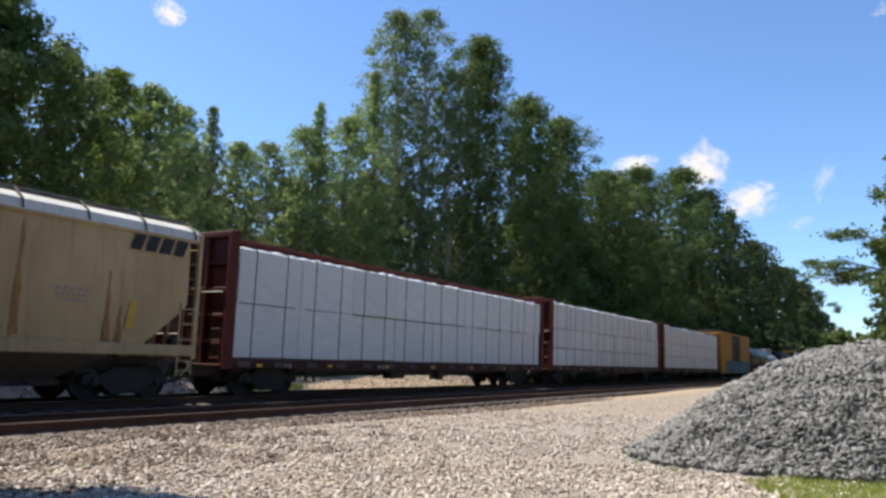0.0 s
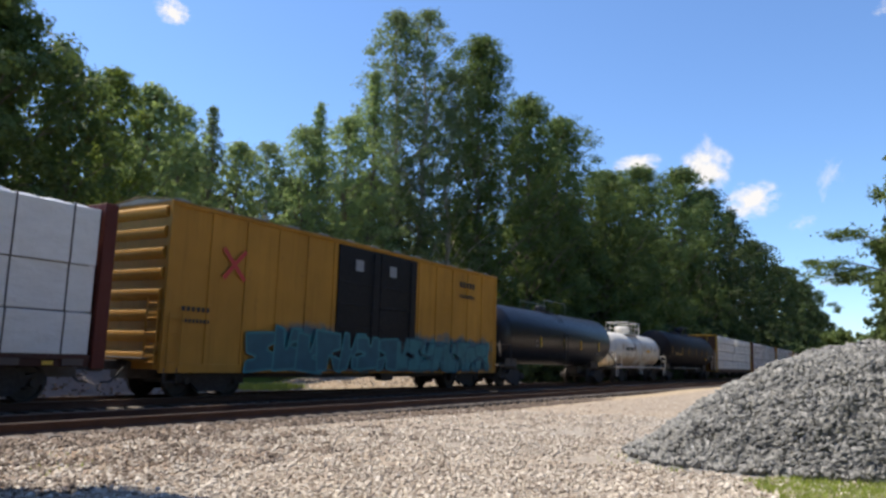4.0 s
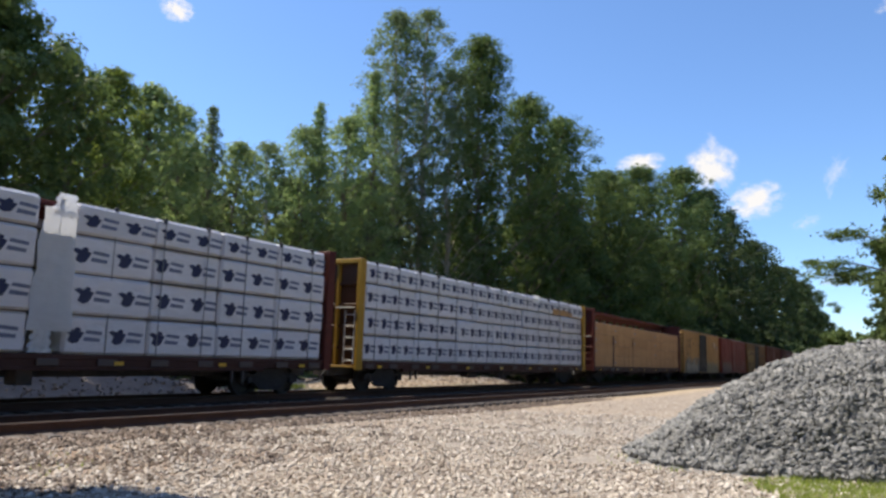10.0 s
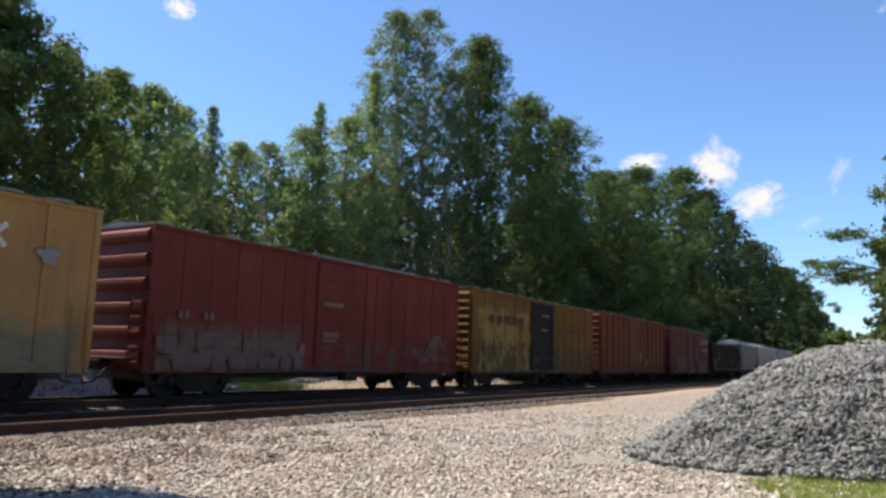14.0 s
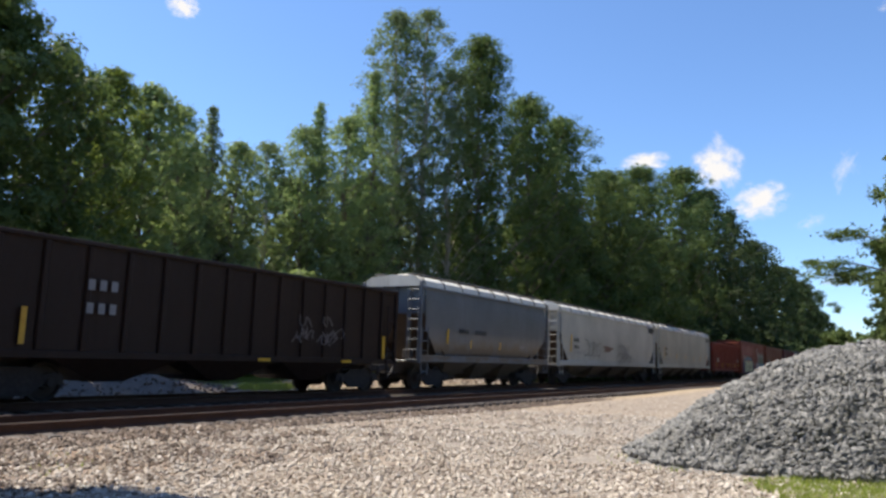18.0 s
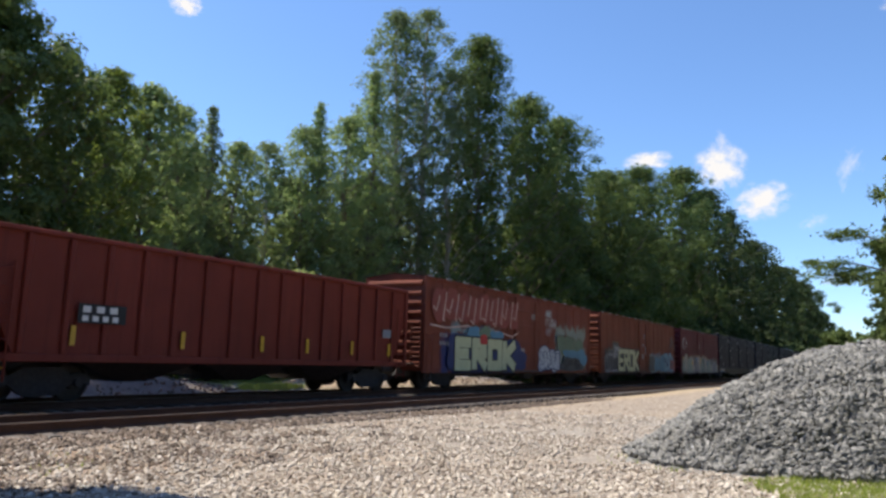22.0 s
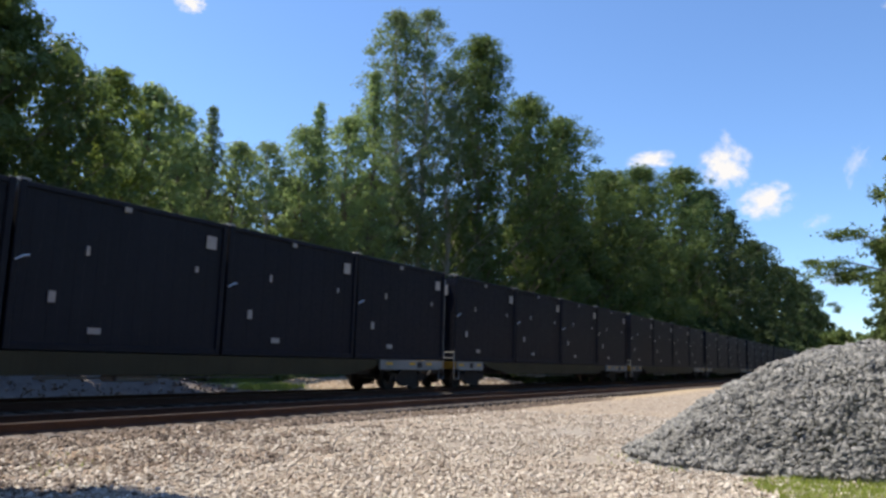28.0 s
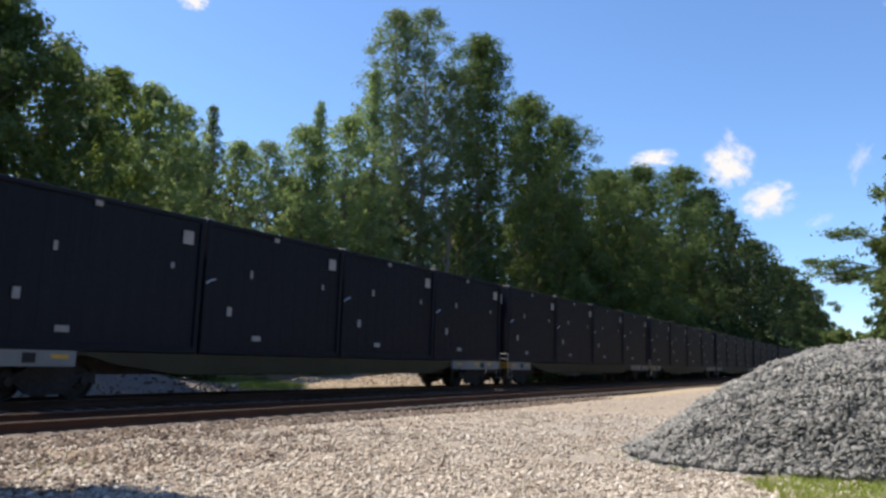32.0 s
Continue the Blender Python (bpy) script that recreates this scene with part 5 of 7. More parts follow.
def load(s, L, label, tiers, cols, mat, seed, straps=2, printed=None, gap=0.02, split=None, half=1.44, battens=True, batten=0.04, puff=0.05):
    """Bundles of lumber stacked on both sides of the centre beam; each bundle is a part."""
    r = np.random.RandomState(seed)
    c = thing("lumber_load", label, "lumber load", "loads of the lumber cars")
    TRAIN.append((c, s))
    c.location = (s, TRACK_Y, 0)
    a, b = 0.42, L - 0.42
    runs = split or [(a, b, cols)]
    slots = [(x0 + k * (x1 - x0) / n, (x1 - x0) / n) for x0, x1, n in runs for k in range(n)]
    shared = {}
    for j in range(len(tiers) - 1):
        z0, z1 = tiers[j], tiers[j + 1]
        for x0, w in slots:
            for side in (-1, 1):
                key = (j, side, round(w, 3))
                if key not in shared:
                    y0, y1 = (-half, -0.12) if side < 0 else (0.12, half)
                    m = Mesh().box(gap / 2, w - gap / 2, y0, y1, z0 + (batten if battens and j else 0.004), z1, puff)
                    shared[key] = m.data("lumber_block", mat)
                o = part("lumber_block", shared[key], None, c)
                o.location = (x0, r.uniform(-0.03, 0.02) if side < 0 else 0, 0)
                o.rotation_euler = (r.normal(0, 0.006), 0, r.normal(0, 0.005)) if side < 0 and mat is not M["lumber"] else (0, 0, 0)
                if side < 0 and straps:
                    kk = ("s", j, round(w, 3))
                    if kk not in shared:
                        sm = Mesh()
                        for q in range(straps):
                            xx = w * (q + 0.5) / straps
                            sm.box(xx - 0.02, xx + 0.02, -half - 0.006, -half + 0.01, z0 + 0.006, z1 + 0.003)
                        shared[kk] = sm.data("strap", M["strap"] if printed else M["iron"])
                    part("strap", shared[kk], None, o)
                if side < 0 and printed:
                    zz, hh = z0 + 0.5 * (z1 - z0), 0.20 * (z1 - z0)
                    kk = ("p", j, round(w, 3))
                    if kk not in shared:
                        if printed == "bar":
                            shared[kk] = [Mesh().sheet([(0.0, zz), (w * 0.42, zz), (w * 0.42, zz + 0.09), (0.0, zz + 0.09)], -half - 0.005).data("printed_bar", M["print_grey"])]
                        else:
                            e = min(1.0, w / 2 / 1.08)
                            leaf = [(-0.25, 0.55), (-0.14, 0.80), (-0.02, 0.62), (0.06, 1.05), (0.17, 0.85), (0.15, 0.5), (0.25, 0.40), (0.20, -0.2), (0.12, -0.9), (-0.02, -1.1), (-0.15, -0.75), (-0.10, 0.0)]
                            shared[kk] = [Mesh().sheet([(e * p, zz + hh * q) for p, q in leaf], -half - 0.005).data("printed_emblem", M["print"]),
                                          Mesh().sheet([(e * 0.28, zz + 0.05), (e * 0.70, zz + 0.02), (e * 0.72, zz + 0.10), (e * 0.30, zz + 0.13)], -half - 0.005).data("printed_bar", M["print_blue"]),
                                          Mesh().sheet([(e * 0.24, zz - 0.13), (e * 0.66, zz - 0.14), (e * 0.68, zz - 0.06), (e * 0.26, zz - 0.03)], -half - 0.005).data("printed_bar", M["print_blue"])]
                    if printed == "bar":
                        if r.rand() < 0.85:
                            part("printed_bar", shared[kk][0], None, o).location.x = 0.22 + r.uniform(-0.08, 0.35)
                    else:
                        sh = (j % 2) * 0.14 + 0.26
                        for x in (sh, sh + w / 2):
                            for q, me in enumerate(shared[kk]):
                                part("printed_bar" if q else "printed_emblem", me, None, o).location.x = x
    if battens:
        for j in range(1, len(tiers) - 1):
            part("spacer_strip", Mesh().box(a, b, -half + 0.012, half - 0.012, tiers[j] - 0.01, tiers[j] + batten), M["under"], c, "thin spacer strip between tiers")
    return c


def torn_flap(c, x, z0, z1, w, seed):
    """A loose crumpled sheet of torn wrap hanging down the side."""
    r = np.random.RandomState(seed)
    m = Mesh()
    nx_, nz_ = 8, 12
    for j in range(nz_ + 1):
        for i in range(nx_ + 1):
            z = z0 + (z1 - z0) * j / nz_
            m.v.append((x + w * (i / nx_ - 0.5) * (1.1 - 0.3 * j / nz_) + 0.03 * math.sin(j * 1.3), -1.47 - 0.03 * abs(math.sin(i * 2.1 + j * 0.7)) - 0.02 * r.rand(), z))
    m.f = [(j * (nx_ + 1) + i, j * (nx_ + 1) + i + 1, (j + 1) * (nx_ + 1) + i + 1, (j + 1) * (nx_ + 1) + i) for j in range(nz_) for i in range(nx_)]
    part("torn_wrap", m, M["wrap_torn"], c, "torn loose flap of white wrap", True)


# ---- boxcars ----
def boxcar(s, L, H, mat, label, posts, door, door_mat, roof_mat=None, ribs=9, z0=0.66, name="boxcar", doors=1, post_d=0.03):
    """Side sheets, outside posts, corrugated ends, door on rails, low-pitched roof. door: x0, x1."""
    c = car(name, label, s)
    roof_mat = roof_mat or mat
    body = part("body", Mesh().box(0.06, L - 0.06, -1.47, 1.47, z0 + 0.25, H - 0.05), mat, c, "steel side sheets")
    for y in (-1, 1):
        o = Mesh().box(0.05, L - 0.05, min(y * 1.44, y * 1.50), max(y * 1.44, y * 1.50), z0 + 0.02, z0 + 0.26, 0.01)
        part("side_sill", o, mat, c)
        part("eave_rail", Mesh().box(0.03, L - 0.03, min(y * 1.46, y * 1.53), max(y * 1.46, y * 1.53), H - 0.15, H - 0.03, 0.01), mat, c)
        for i in range(posts + 1):
            x = 0.10 + i * (L - 0.20) / posts
            if door[0] - 0.1 < x < door[1] + 0.1:
                continue
            part("side_post", Mesh().box(x - 0.06, x + 0.06, min(y * 1.465, y * (1.475 + post_d)), max(y * 1.465, y * (1.475 + post_d)), z0 + 0.26, H - 0.15, 0.012), mat, body)
        w = (door[1] - door[0]) / doors
        for k in range(doors):
            a = door[0] + k * w
            d = part("door", Mesh().box(a + 0.02, a + w - 0.02, min(y * 1.475, y * 1.535), max(y * 1.475, y * 1.535), z0 + 0.16, H - 0.19, 0.015), door_mat, c, "sliding side door")
            for z in (z0 + 0.75, z0 + 1.55, z0 + 2.35, z0 + 3.1):
                part("door_rib", Mesh().box(a + 0.1, a + w - 0.1, min(y * 1.53, y * 1.555), max(y * 1.53, y * 1.555), z - 0.035, z + 0.035, 0.01), door_mat, d)
            part("lock_bar", Mesh().tube([(a + w * 0.8, y * 1.57, z0 + 0.3), (a + w * 0.8, y * 1.57, H - 0.3)], 0.022, 6), door_mat, d)
        part("door_track", Mesh().box(door[0] - w * 0.9, door[1] + 0.2, min(y * 1.50, y * 1.56), max(y * 1.50, y * 1.56), z0 + 0.08, z0 + 0.15, 0.01), M["under"], c)
    for x, k in ((0.0, 1), (L, -1)):
        e = part("end_wall", Mesh().box(min(x + k * 0.02, x + k * 0.07), max(x + k * 0.02, x + k * 0.07), -1.46, 1.46, z0 + 0.1, H - 0.04), mat, c, "corrugated end wall")
        for i in range(ribs):
            z = z0 + 0.42 + i * (H - z0 - 0.75) / (ribs - 1)
            prof = [(-0.5, 0.0), (-0.30, 0.085), (0.0, 0.125), (0.30, 0.10), (0.5, 0.0)]
            hgt = 0.62 * (H - z0 - 0.75) / (ribs - 1)
            m = Mesh()
            m.add([(x - k * (d - 0.02), y, z + a * hgt) for y in (-1.34, 1.34) for a, d in prof], [(i2, i2 + 1, i2 + 6, i2 + 5) for i2 in range(4)] + [(0, 1, 2, 3, 4), (9, 8, 7, 6, 5)])
            part("end_rib", m, mat, e, smooth=True)
        for y in (-1.46, 1.46):
            part("corner_post", Mesh().box(min(x - k * 0.01, x + k * 0.1), max(x - k * 0.01, x + k * 0.1), y - 0.05, y + 0.05, z0 + 0.02, H - 0.03, 0.012), mat, c)
        end_ladder(c, x - k * 0.09, -1.36, -0.92, [0.95, 1.32, 1.7, 2.08, 2.46], mat)
        end_ladder(c, x - k * 0.09, 0.92, 1.36, [0.95, 1.32, 1.7, 2.08], mat)
        xs_ = (x + k * 0.12, x + k * 0.52)
        ladder(c, min(xs_), max(xs_), -1.56, [0.95, 1.32, 1.7, 2.08], mat, thick=0.015, name="side_ladder")
        part("step", Mesh().tube([(min(xs_), -1.5, 0.8), (min(xs_), -1.52, 0.45), (max(xs_), -1.52, 0.45), (max(xs_), -1.5, 0.8)], 0.018, 6), M["under"], c)
        part("end_platform", Mesh().box(min(x - k * 0.26, x), max(x - k * 0.26, x), -1.1, 1.1, 1.02, 1.06, 0.01), M["under"], c)
    rf = Mesh()
    n = 13
    for i in range(n):
        x0, x1 = 0.04 + i * (L - 0.08) / n, 0.04 + (i + 1) * (L - 0.08) / n - 0.05
        rf.add([(x0, -1.52, H - 0.03), (x1, -1.52, H - 0.03), (x1, 0, H + 0.12), (x0, 0, H + 0.12), (x0, 1.52, H - 0.03), (x1, 1.52, H - 0.03)], [(0, 1, 2, 3), (3, 2, 5, 4)])
    rf.add([(x, y, z) for x in (0.02, L - 0.02) for y, z in ((-1.53, H - 0.06), (-1.53, H - 0.035), (0, H + 0.10), (1.53, H - 0.035), (1.53, H - 0.06))],
           [(0, 1, 2, 3, 4), (9, 8, 7, 6, 5), (0, 5, 6, 1), (1, 6, 7, 2), (2, 7, 8, 3), (3, 8, 9, 4), (4, 9, 5, 0)])
    roof = part("roof", rf, roof_mat, c, "low-pitched sheet-metal roof")
    # pale caps paint the sunlit dashes along the eave
    cap = Mesh().box(-0.22, 0.22, -1.56, -1.50, H - 0.045, H + 0.012, 0.01).data("eave_cap", M["flat_grey"])
    for i in range(n):
        x = 0.04 + i * (L - 0.08) / n
        part("eave_cap", cap, None, roof, "pale cap standing in for a sunlit dash of the eave").location.x = x + 0.25
        part("roof_seam", Mesh().add([(x - 0.05, -1.535, H - 0.04), (x + 0.05, -1.535, H - 0.04), (x + 0.05, 0, H + 0.17), (x - 0.05, 0, H + 0.17), (x + 0.05, 1.535, H - 0.04), (x - 0.05, 1.535, H - 0.04),
                                      (x - 0.05, -1.535, H), (x + 0.05, -1.535, H)], [(0, 1, 7, 6), (6, 7, 2, 3), (3, 2, 4, 5)]), roof_mat, roof)
    part("underframe", Mesh().box(-0.1, L + 0.1, -0.35, 0.35, 0.5, z0 + 0.3, 0.02).box(0.2, L - 0.2, -1.35, 1.35, z0 + 0.18, z0 + 0.27), M["under"], c)
    part("brake_gear", Mesh().tube([(3.4, -0.7, 0.6), (L - 3.4, -0.7, 0.6)], 0.03, 6).box(L * 0.55, L * 0.55 + 0.7, -1.1, -0.7, 0.38, 0.72, 0.05), M["under"], c)
    truck(c, 2.1)
    truck(c, L - 2.1)
    ends(c, L)
    return c


# ---- tank cars ----
def tank(s, L, R, zc, mat, label, sill_mat=None, rails=None, shiny=False):
    """s: the front head's tip. A horizontal tank with domed heads on stub sills."""
    c = car("tank_car", label, s)
    prof = [(0.0, 0.0), (0.03, 0.35 * R), (0.12, 0.62 * R), (0.28, 0.84 * R), (0.5, 0.96 * R), (0.72, R), (L / 2 - 0.1, R), (L / 2 + 0.1, R * 1.0)]
    prof += [(L - a, r) for a, r in prof[5::-1]]
    part("tank", Mesh().lathe(prof, "x", (0, 0, zc), 40), mat, c, "welded cylindrical tank", True)
    fm = sill_mat or mat
    for k, x in ((1, 1.9), (-1, L - 1.9)):
        part("saddle", Mesh().slab([(x - 0.7, 0.98), (x + 0.7, 0.98), (x + 0.6, zc - R * 0.6), (x - 0.6, zc - R * 0.6)], -0.85, 0.85), M["under"], c)
    for a, b in ((-0.55, 3.6), (L - 3.6, L + 0.55)):
        part("stub_sill", Mesh().box(a, b, -0.33, 0.33, 0.62, 1.05, 0.02), M["under"], c)
    for x, k in ((-0.5, 1), (L + 0.5, -1)):
        a, b = sorted((x, x + k * 1.7))
        part("end_platform", Mesh().box(a, b, -1.45, 1.45, 1.0, 1.07, 0.01), fm, c)
        m = Mesh()
        for y in (-1.42, 1.42):
            m.tube([(x + k * 0.05, y, 0.5), (x + k * 0.05, y, 2.05), (x + k * 1.2, y, 2.05), (x + k * 1.2, y, 1.05)], 0.03, 6)
            m.tube([(x + k * 0.05, y, 0.5), (x + k * 0.45, y, 0.5), (x + k * 0.45, y, 1.05)], 0.025, 6)
        m.tube([(x + k * 0.02, -1.42, 2.0), (x + k * 0.02, 1.42, 2.0)], 0.028, 6).tube([(x + k * 0.02, -1.42, 1.5), (x + k * 0.9, -0.9, zc - 0.2)], 0.025, 6)
        part("handrail", m, rails or M["under"], c)
    ends(c, L, 0.5)
    truck(c, 1.75, shiny)
    truck(c, L - 1.75, shiny)
    return c


# ---- covered hoppers ----
def covered_hopper(s, L, mat, label, bays=4, H=4.52, bulge=0.0, roof=None, cut=1.25):
    c = car("covered_hopper_car", label, s)
    zs, zt = 1.36, H - 0.33
    for y in (-1, 1):
        # curved side sheet with its lower end corners cut away above the sloping ends
        cols_, m = 34, Mesh()
        rows_ = 8
        for j in range(rows_ + 1):
            v = j / rows_
            z = zs + (zt - zs) * v
            cutx = max(0.0, 1 - (z - zs) / (0.36 * (zt - zs))) * cut
            for i in range(cols_ + 1):
                x = 0.42 + cutx + (L - 0.84 - 2 * cutx) * i / cols_
                m.v.append((x, y * (1.40 - bulge * max(0.0, 1 - v / 0.35) ** 2 - 0.3 * bulge * max(0.0, (v - 0.7) / 0.3) ** 2 + 0.06 * (1 - (2 * v - 1) ** 2)), z))
        m.f = [(j * (cols_ + 1) + i, j * (cols_ + 1) + i + 1, (j + 1) * (cols_ + 1) + i + 1, (j + 1) * (cols_ + 1) + i) for j in range(rows_) for i in range(cols_)]
        part("side_sheet", m, mat, c, "smooth steel side sheet", True)
        part("side_sill", Mesh().box(0.1, L - 0.1, min(y * 1.36, y * 1.50), max(y * 1.36, y * 1.50), 1.12, 1.40, 0.02), mat, c)
        part("top_rail", Mesh().box(0.1, L - 0.1, min(y * 1.38, y * 1.46), max(y * 1.38, y * 1.46), zt - 0.17, zt - 0.07, 0.02), mat, c)
        wk = Mesh().box(0.2, L - 0.2, min(y * 0.55, y * 1.02), max(y * 0.55, y * 1.02), H + 0.10, H + 0.13)
        part("running_board", wk, M["walk_grey"], c, "grey grated roof walkway")
    m = Mesh()
    arc = [(-1.45, zt - 0.08), (-1.37, zt + 0.15), (-1.10, zt + 0.32), (0, zt + 0.40), (1.10, zt + 0.32), (1.37, zt + 0.15), (1.45, zt - 0.08)]
    m.add([(x, y, z) for x in (0.12, L - 0.12) for y, z in arc], [(i, i + 1, i + 8, i + 7) for i in range(6)] + [tuple(range(7)), tuple(range(13, 6, -1))])
    rf = part("roof", m, roof or M["hop_roof"], c, "curved pale roof sheet", True)
    n = int(L / 1.55)
    for i in range(n + 1):
        x = 0.3 + i * (L - 0.6) / n
        part("roof_bracket", Mesh().tube([(x, -1.48, zt - 0.06), (x, -1.40, zt + 0.17), (x, -1.02, H + 0.10)], 0.026, 5), M["bay"], rf)
    part("hatch_trough", Mesh().box(0.8, L - 0.8, -0.32, 0.32, H + 0.02, H + 0.17, 0.04), roof or M["hop_roof"], c)
    for x, k in ((0.0, 1), (L, -1)):
        part("slope_sheet", Mesh().add([(x + k * 0.45, -1.34, 3.05), (x + k * 0.45, 1.34, 3.05), (x + k * 2.5, 1.34, 1.1), (x + k * 2.5, -1.34, 1.1)], [(0, 1, 2, 3)]), M["slope_rust_shade"], c, "rust-stained sloping end sheet with its shadow in the colour")
        e = part("end_wall", Mesh().add([(x + k * 0.45, y, z) for y, z in ((-1.38, 3.05), (1.38, 3.05), (1.38, zt), (-1.38, zt))], [(0, 1, 2, 3)]), mat, c)
        for y in (-0.7, 0.0, 0.7):
            part("end_brace", Mesh().box(min(x + k * 0.34, x + k * 0.45), max(x + k * 0.34, x + k * 0.45), y - 0.05, y + 0.05, 1.3, zt, 0.01), mat, e)
        for y in (-1.42, 1.42):
            part("end_post", Mesh().box(min(x + k * 0.02, x + k * 0.14), max(x + k * 0.02, x + k * 0.14), y - 0.06, y + 0.06, 1.05, zt + 0.1, 0.012), mat, c)
        part("end_platform", Mesh().box(min(x, x + k * 1.5), max(x, x + k * 1.5), -1.36, 1.36, 1.10, 1.17, 0.01), mat, c)
        a, b = sorted((x + k * 0.16, x + k * 0.62))
        ladder(c, a, b, -1.48, [0.75, 1.15, 1.55, 1.95, 2.35], mat, thick=0.02, name="side_ladder")
        end_ladder(c, x, -1.38, -0.85, [1.2, 1.6, 2.0, 2.4, 2.8, 3.2, 3.6, 4.0], mat)
        part("brake_box", Mesh().box(min(x + k * 0.15, x + k * 0.4), max(x + k * 0.15, x + k * 0.4), -0.95, -0.55, 1.2, 1.6, 0.03), M["under"], c)
    w = (L - 4.6) / bays
    for i in range(bays):
        a = 2.3 + i * w
        m = Mesh()
        m.add([(a + 0.05, -1.3, 1.15), (a + w - 0.05, -1.3, 1.15), (a + w - 0.05, 1.3, 1.15), (a + 0.05, 1.3, 1.15), (a + w * 0.30, -0.55, 0.50), (a + w * 0.70, -0.55, 0.50), (a + w * 0.70, 0.55, 0.50), (a + w * 0.30, 0.55, 0.50)],
              [(0, 1, 5, 4), (1, 2, 6, 5), (2, 3, 7, 6), (3, 0, 4, 7), (4, 5, 6, 7)])
        h = part("hopper_bay", m, M["bay"], c, "tapered discharge hopper")
        part("outlet_gate", Mesh().box(a + w * 0.25, a + w * 0.75, -0.6, 0.6, 0.36, 0.50, 0.02).tube([(a + w * 0.5, -0.95, 0.44), (a + w * 0.5, 0.95, 0.44)], 0.04, 6), M["under"], h)
    part("centre_sill", Mesh().box(-0.1, L + 0.1, -0.3, 0.3, 0.62, 1.05, 0.02), M["under"], c)
    truck(c, 1.75)
    truck(c, L - 1.75)
    ends(c, L)
    return c


# ---- open hoppers ----
def open_hopper(s, L, H, mat, label, posts, z0=0.95, slope=1.6, bays=3):
    c = car("open_hopper_car", label, s)
    for y in (-1, 1):
        sh = part("side_sheet", Mesh().slab([(0.12, H - 0.06), (0.12, 2.6), (0.9, z0 + 0.12), (L - 0.9, z0 + 0.12), (L - 0.12, 2.6), (L - 0.12, H - 0.06)], min(y * 1.40, y * 1.43), max(y * 1.40, y * 1.43)), mat, c, "steel side sheet")
        part("side_sill", Mesh().box(0.1, L - 0.1, min(y * 1.38, y * 1.50), max(y * 1.38, y * 1.50), z0, z0 + 0.18, 0.015), mat, c)
        part("top_chord", Mesh().box(0.08, L - 0.08, min(y * 1.38, y * 1.52), max(y * 1.38, y * 1.52), H - 0.12, H, 0.02), mat, c)
        for i in range(posts + 1):
            x = 1.0 + i * (L - 2.0) / posts
            part("side_post", Mesh().box(x - 0.07, x + 0.07, min(y * 1.42, y * 1.51), max(y * 1.42, y * 1.51), z0 + 0.18, H - 0.12, 0.02), mat, sh)
    for x, k in ((0.0, 1), (L, -1)):
        e = part("slope_sheet", Mesh().add([(x + k * 0.15, -1.40, H - 0.5), (x + k * 0.15, 1.40, H - 0.5), (x + k * (slope + 1.0), 1.40, z0 + 0.1), (x + k * (slope + 1.0), -1.40, z0 + 0.1)], [(0, 1, 2, 3)]), mat, c, "sloping end sheet")
        part("end_sheet", Mesh().box(min(x + k * 0.1, x + k * 0.15), max(x + k * 0.1, x + k * 0.15), -1.41, 1.41, H - 0.5, H - 0.02), mat, c)
        part("end_chord", Mesh().box(min(x + k * 0.06, x + k * 0.2), max(x + k * 0.06, x + k * 0.2), -1.40, 1.40, H - 0.13, H - 0.005, 0.02), mat, c)
        for y in (-1.44, 1.44):
            part("corner_post", Mesh().box(min(x + k * 0.02, x + k * 0.16), max(x + k * 0.02, x + k * 0.16), y - 0.06, y + 0.06, z0, H - 0.02, 0.015), mat, c)
        for y in (-0.75, 0.0, 0.75):
            part("end_brace", Mesh().tube([(x + k * 0.2, y, z0 + 0.1), (x + k * 0.75, y, 2.55)], 0.05, 6), mat, e)
        end_ladder(c, x, -1.36, -0.9, [z0 + 0.1 + 0.38 * i for i in range(7)], mat)
        a, b = sorted((x + k * 0.2, x + k * 0.7))
        ladder(c, a, b, -1.52, [z0 - 0.3 + 0.38 * i for i in range(7)], mat, thick=0.018, name="side_ladder")
        part("end_platform", Mesh().box(min(x, x + k * 1.2), max(x, x + k * 1.2), -1.36, 1.36, z0, z0 + 0.06, 0.01), mat, c)
        part("brake_box", Mesh().box(min(x + k * 0.2, x + k * 0.5), max(x + k * 0.2, x + k * 0.5), -0.5, 0.1, z0 + 0.1, z0 + 0.55, 0.04).tube([(x + k * 0.35, -1.2, 1.5), (x + k * 0.35, 0.6, 1.5)], 0.11, 10), mat, c)
    w = (L - 4.8) / bays
    for i in range(bays):
        a = 2.4 + i * w
        m = Mesh().add([(a, -1.38, z0 + 0.05), (a + w, -1.38, z0 + 0.05), (a + w, 1.38, z0 + 0.05), (a, 1.38, z0 + 0.05), (a + w * 0.38, -0.9, 0.45), (a + w * 0.62, -0.9, 0.45), (a + w * 0.62, 0.9, 0.45), (a + w * 0.38, 0.9, 0.45)],
                       [(0, 1, 5, 4), (1, 2, 6, 5), (2, 3, 7, 6), (3, 0, 4, 7), (4, 5, 6, 7)])
        part("hopper_bay", m, M["open_brown"], c, "tapered discharge hopper")
    part("floor", Mesh().box(2.0, L - 2.0, -1.38, 1.38, z0 + 0.02, z0 + 0.08), mat, c)
    part("centre_sill", Mesh().box(-0.1, L + 0.1, -0.3, 0.3, 0.6, z0 + 0.05, 0.02), M["under"], c)
    truck(c, 1.8)
    truck(c, L - 1.8)
    ends(c, L)
    return c


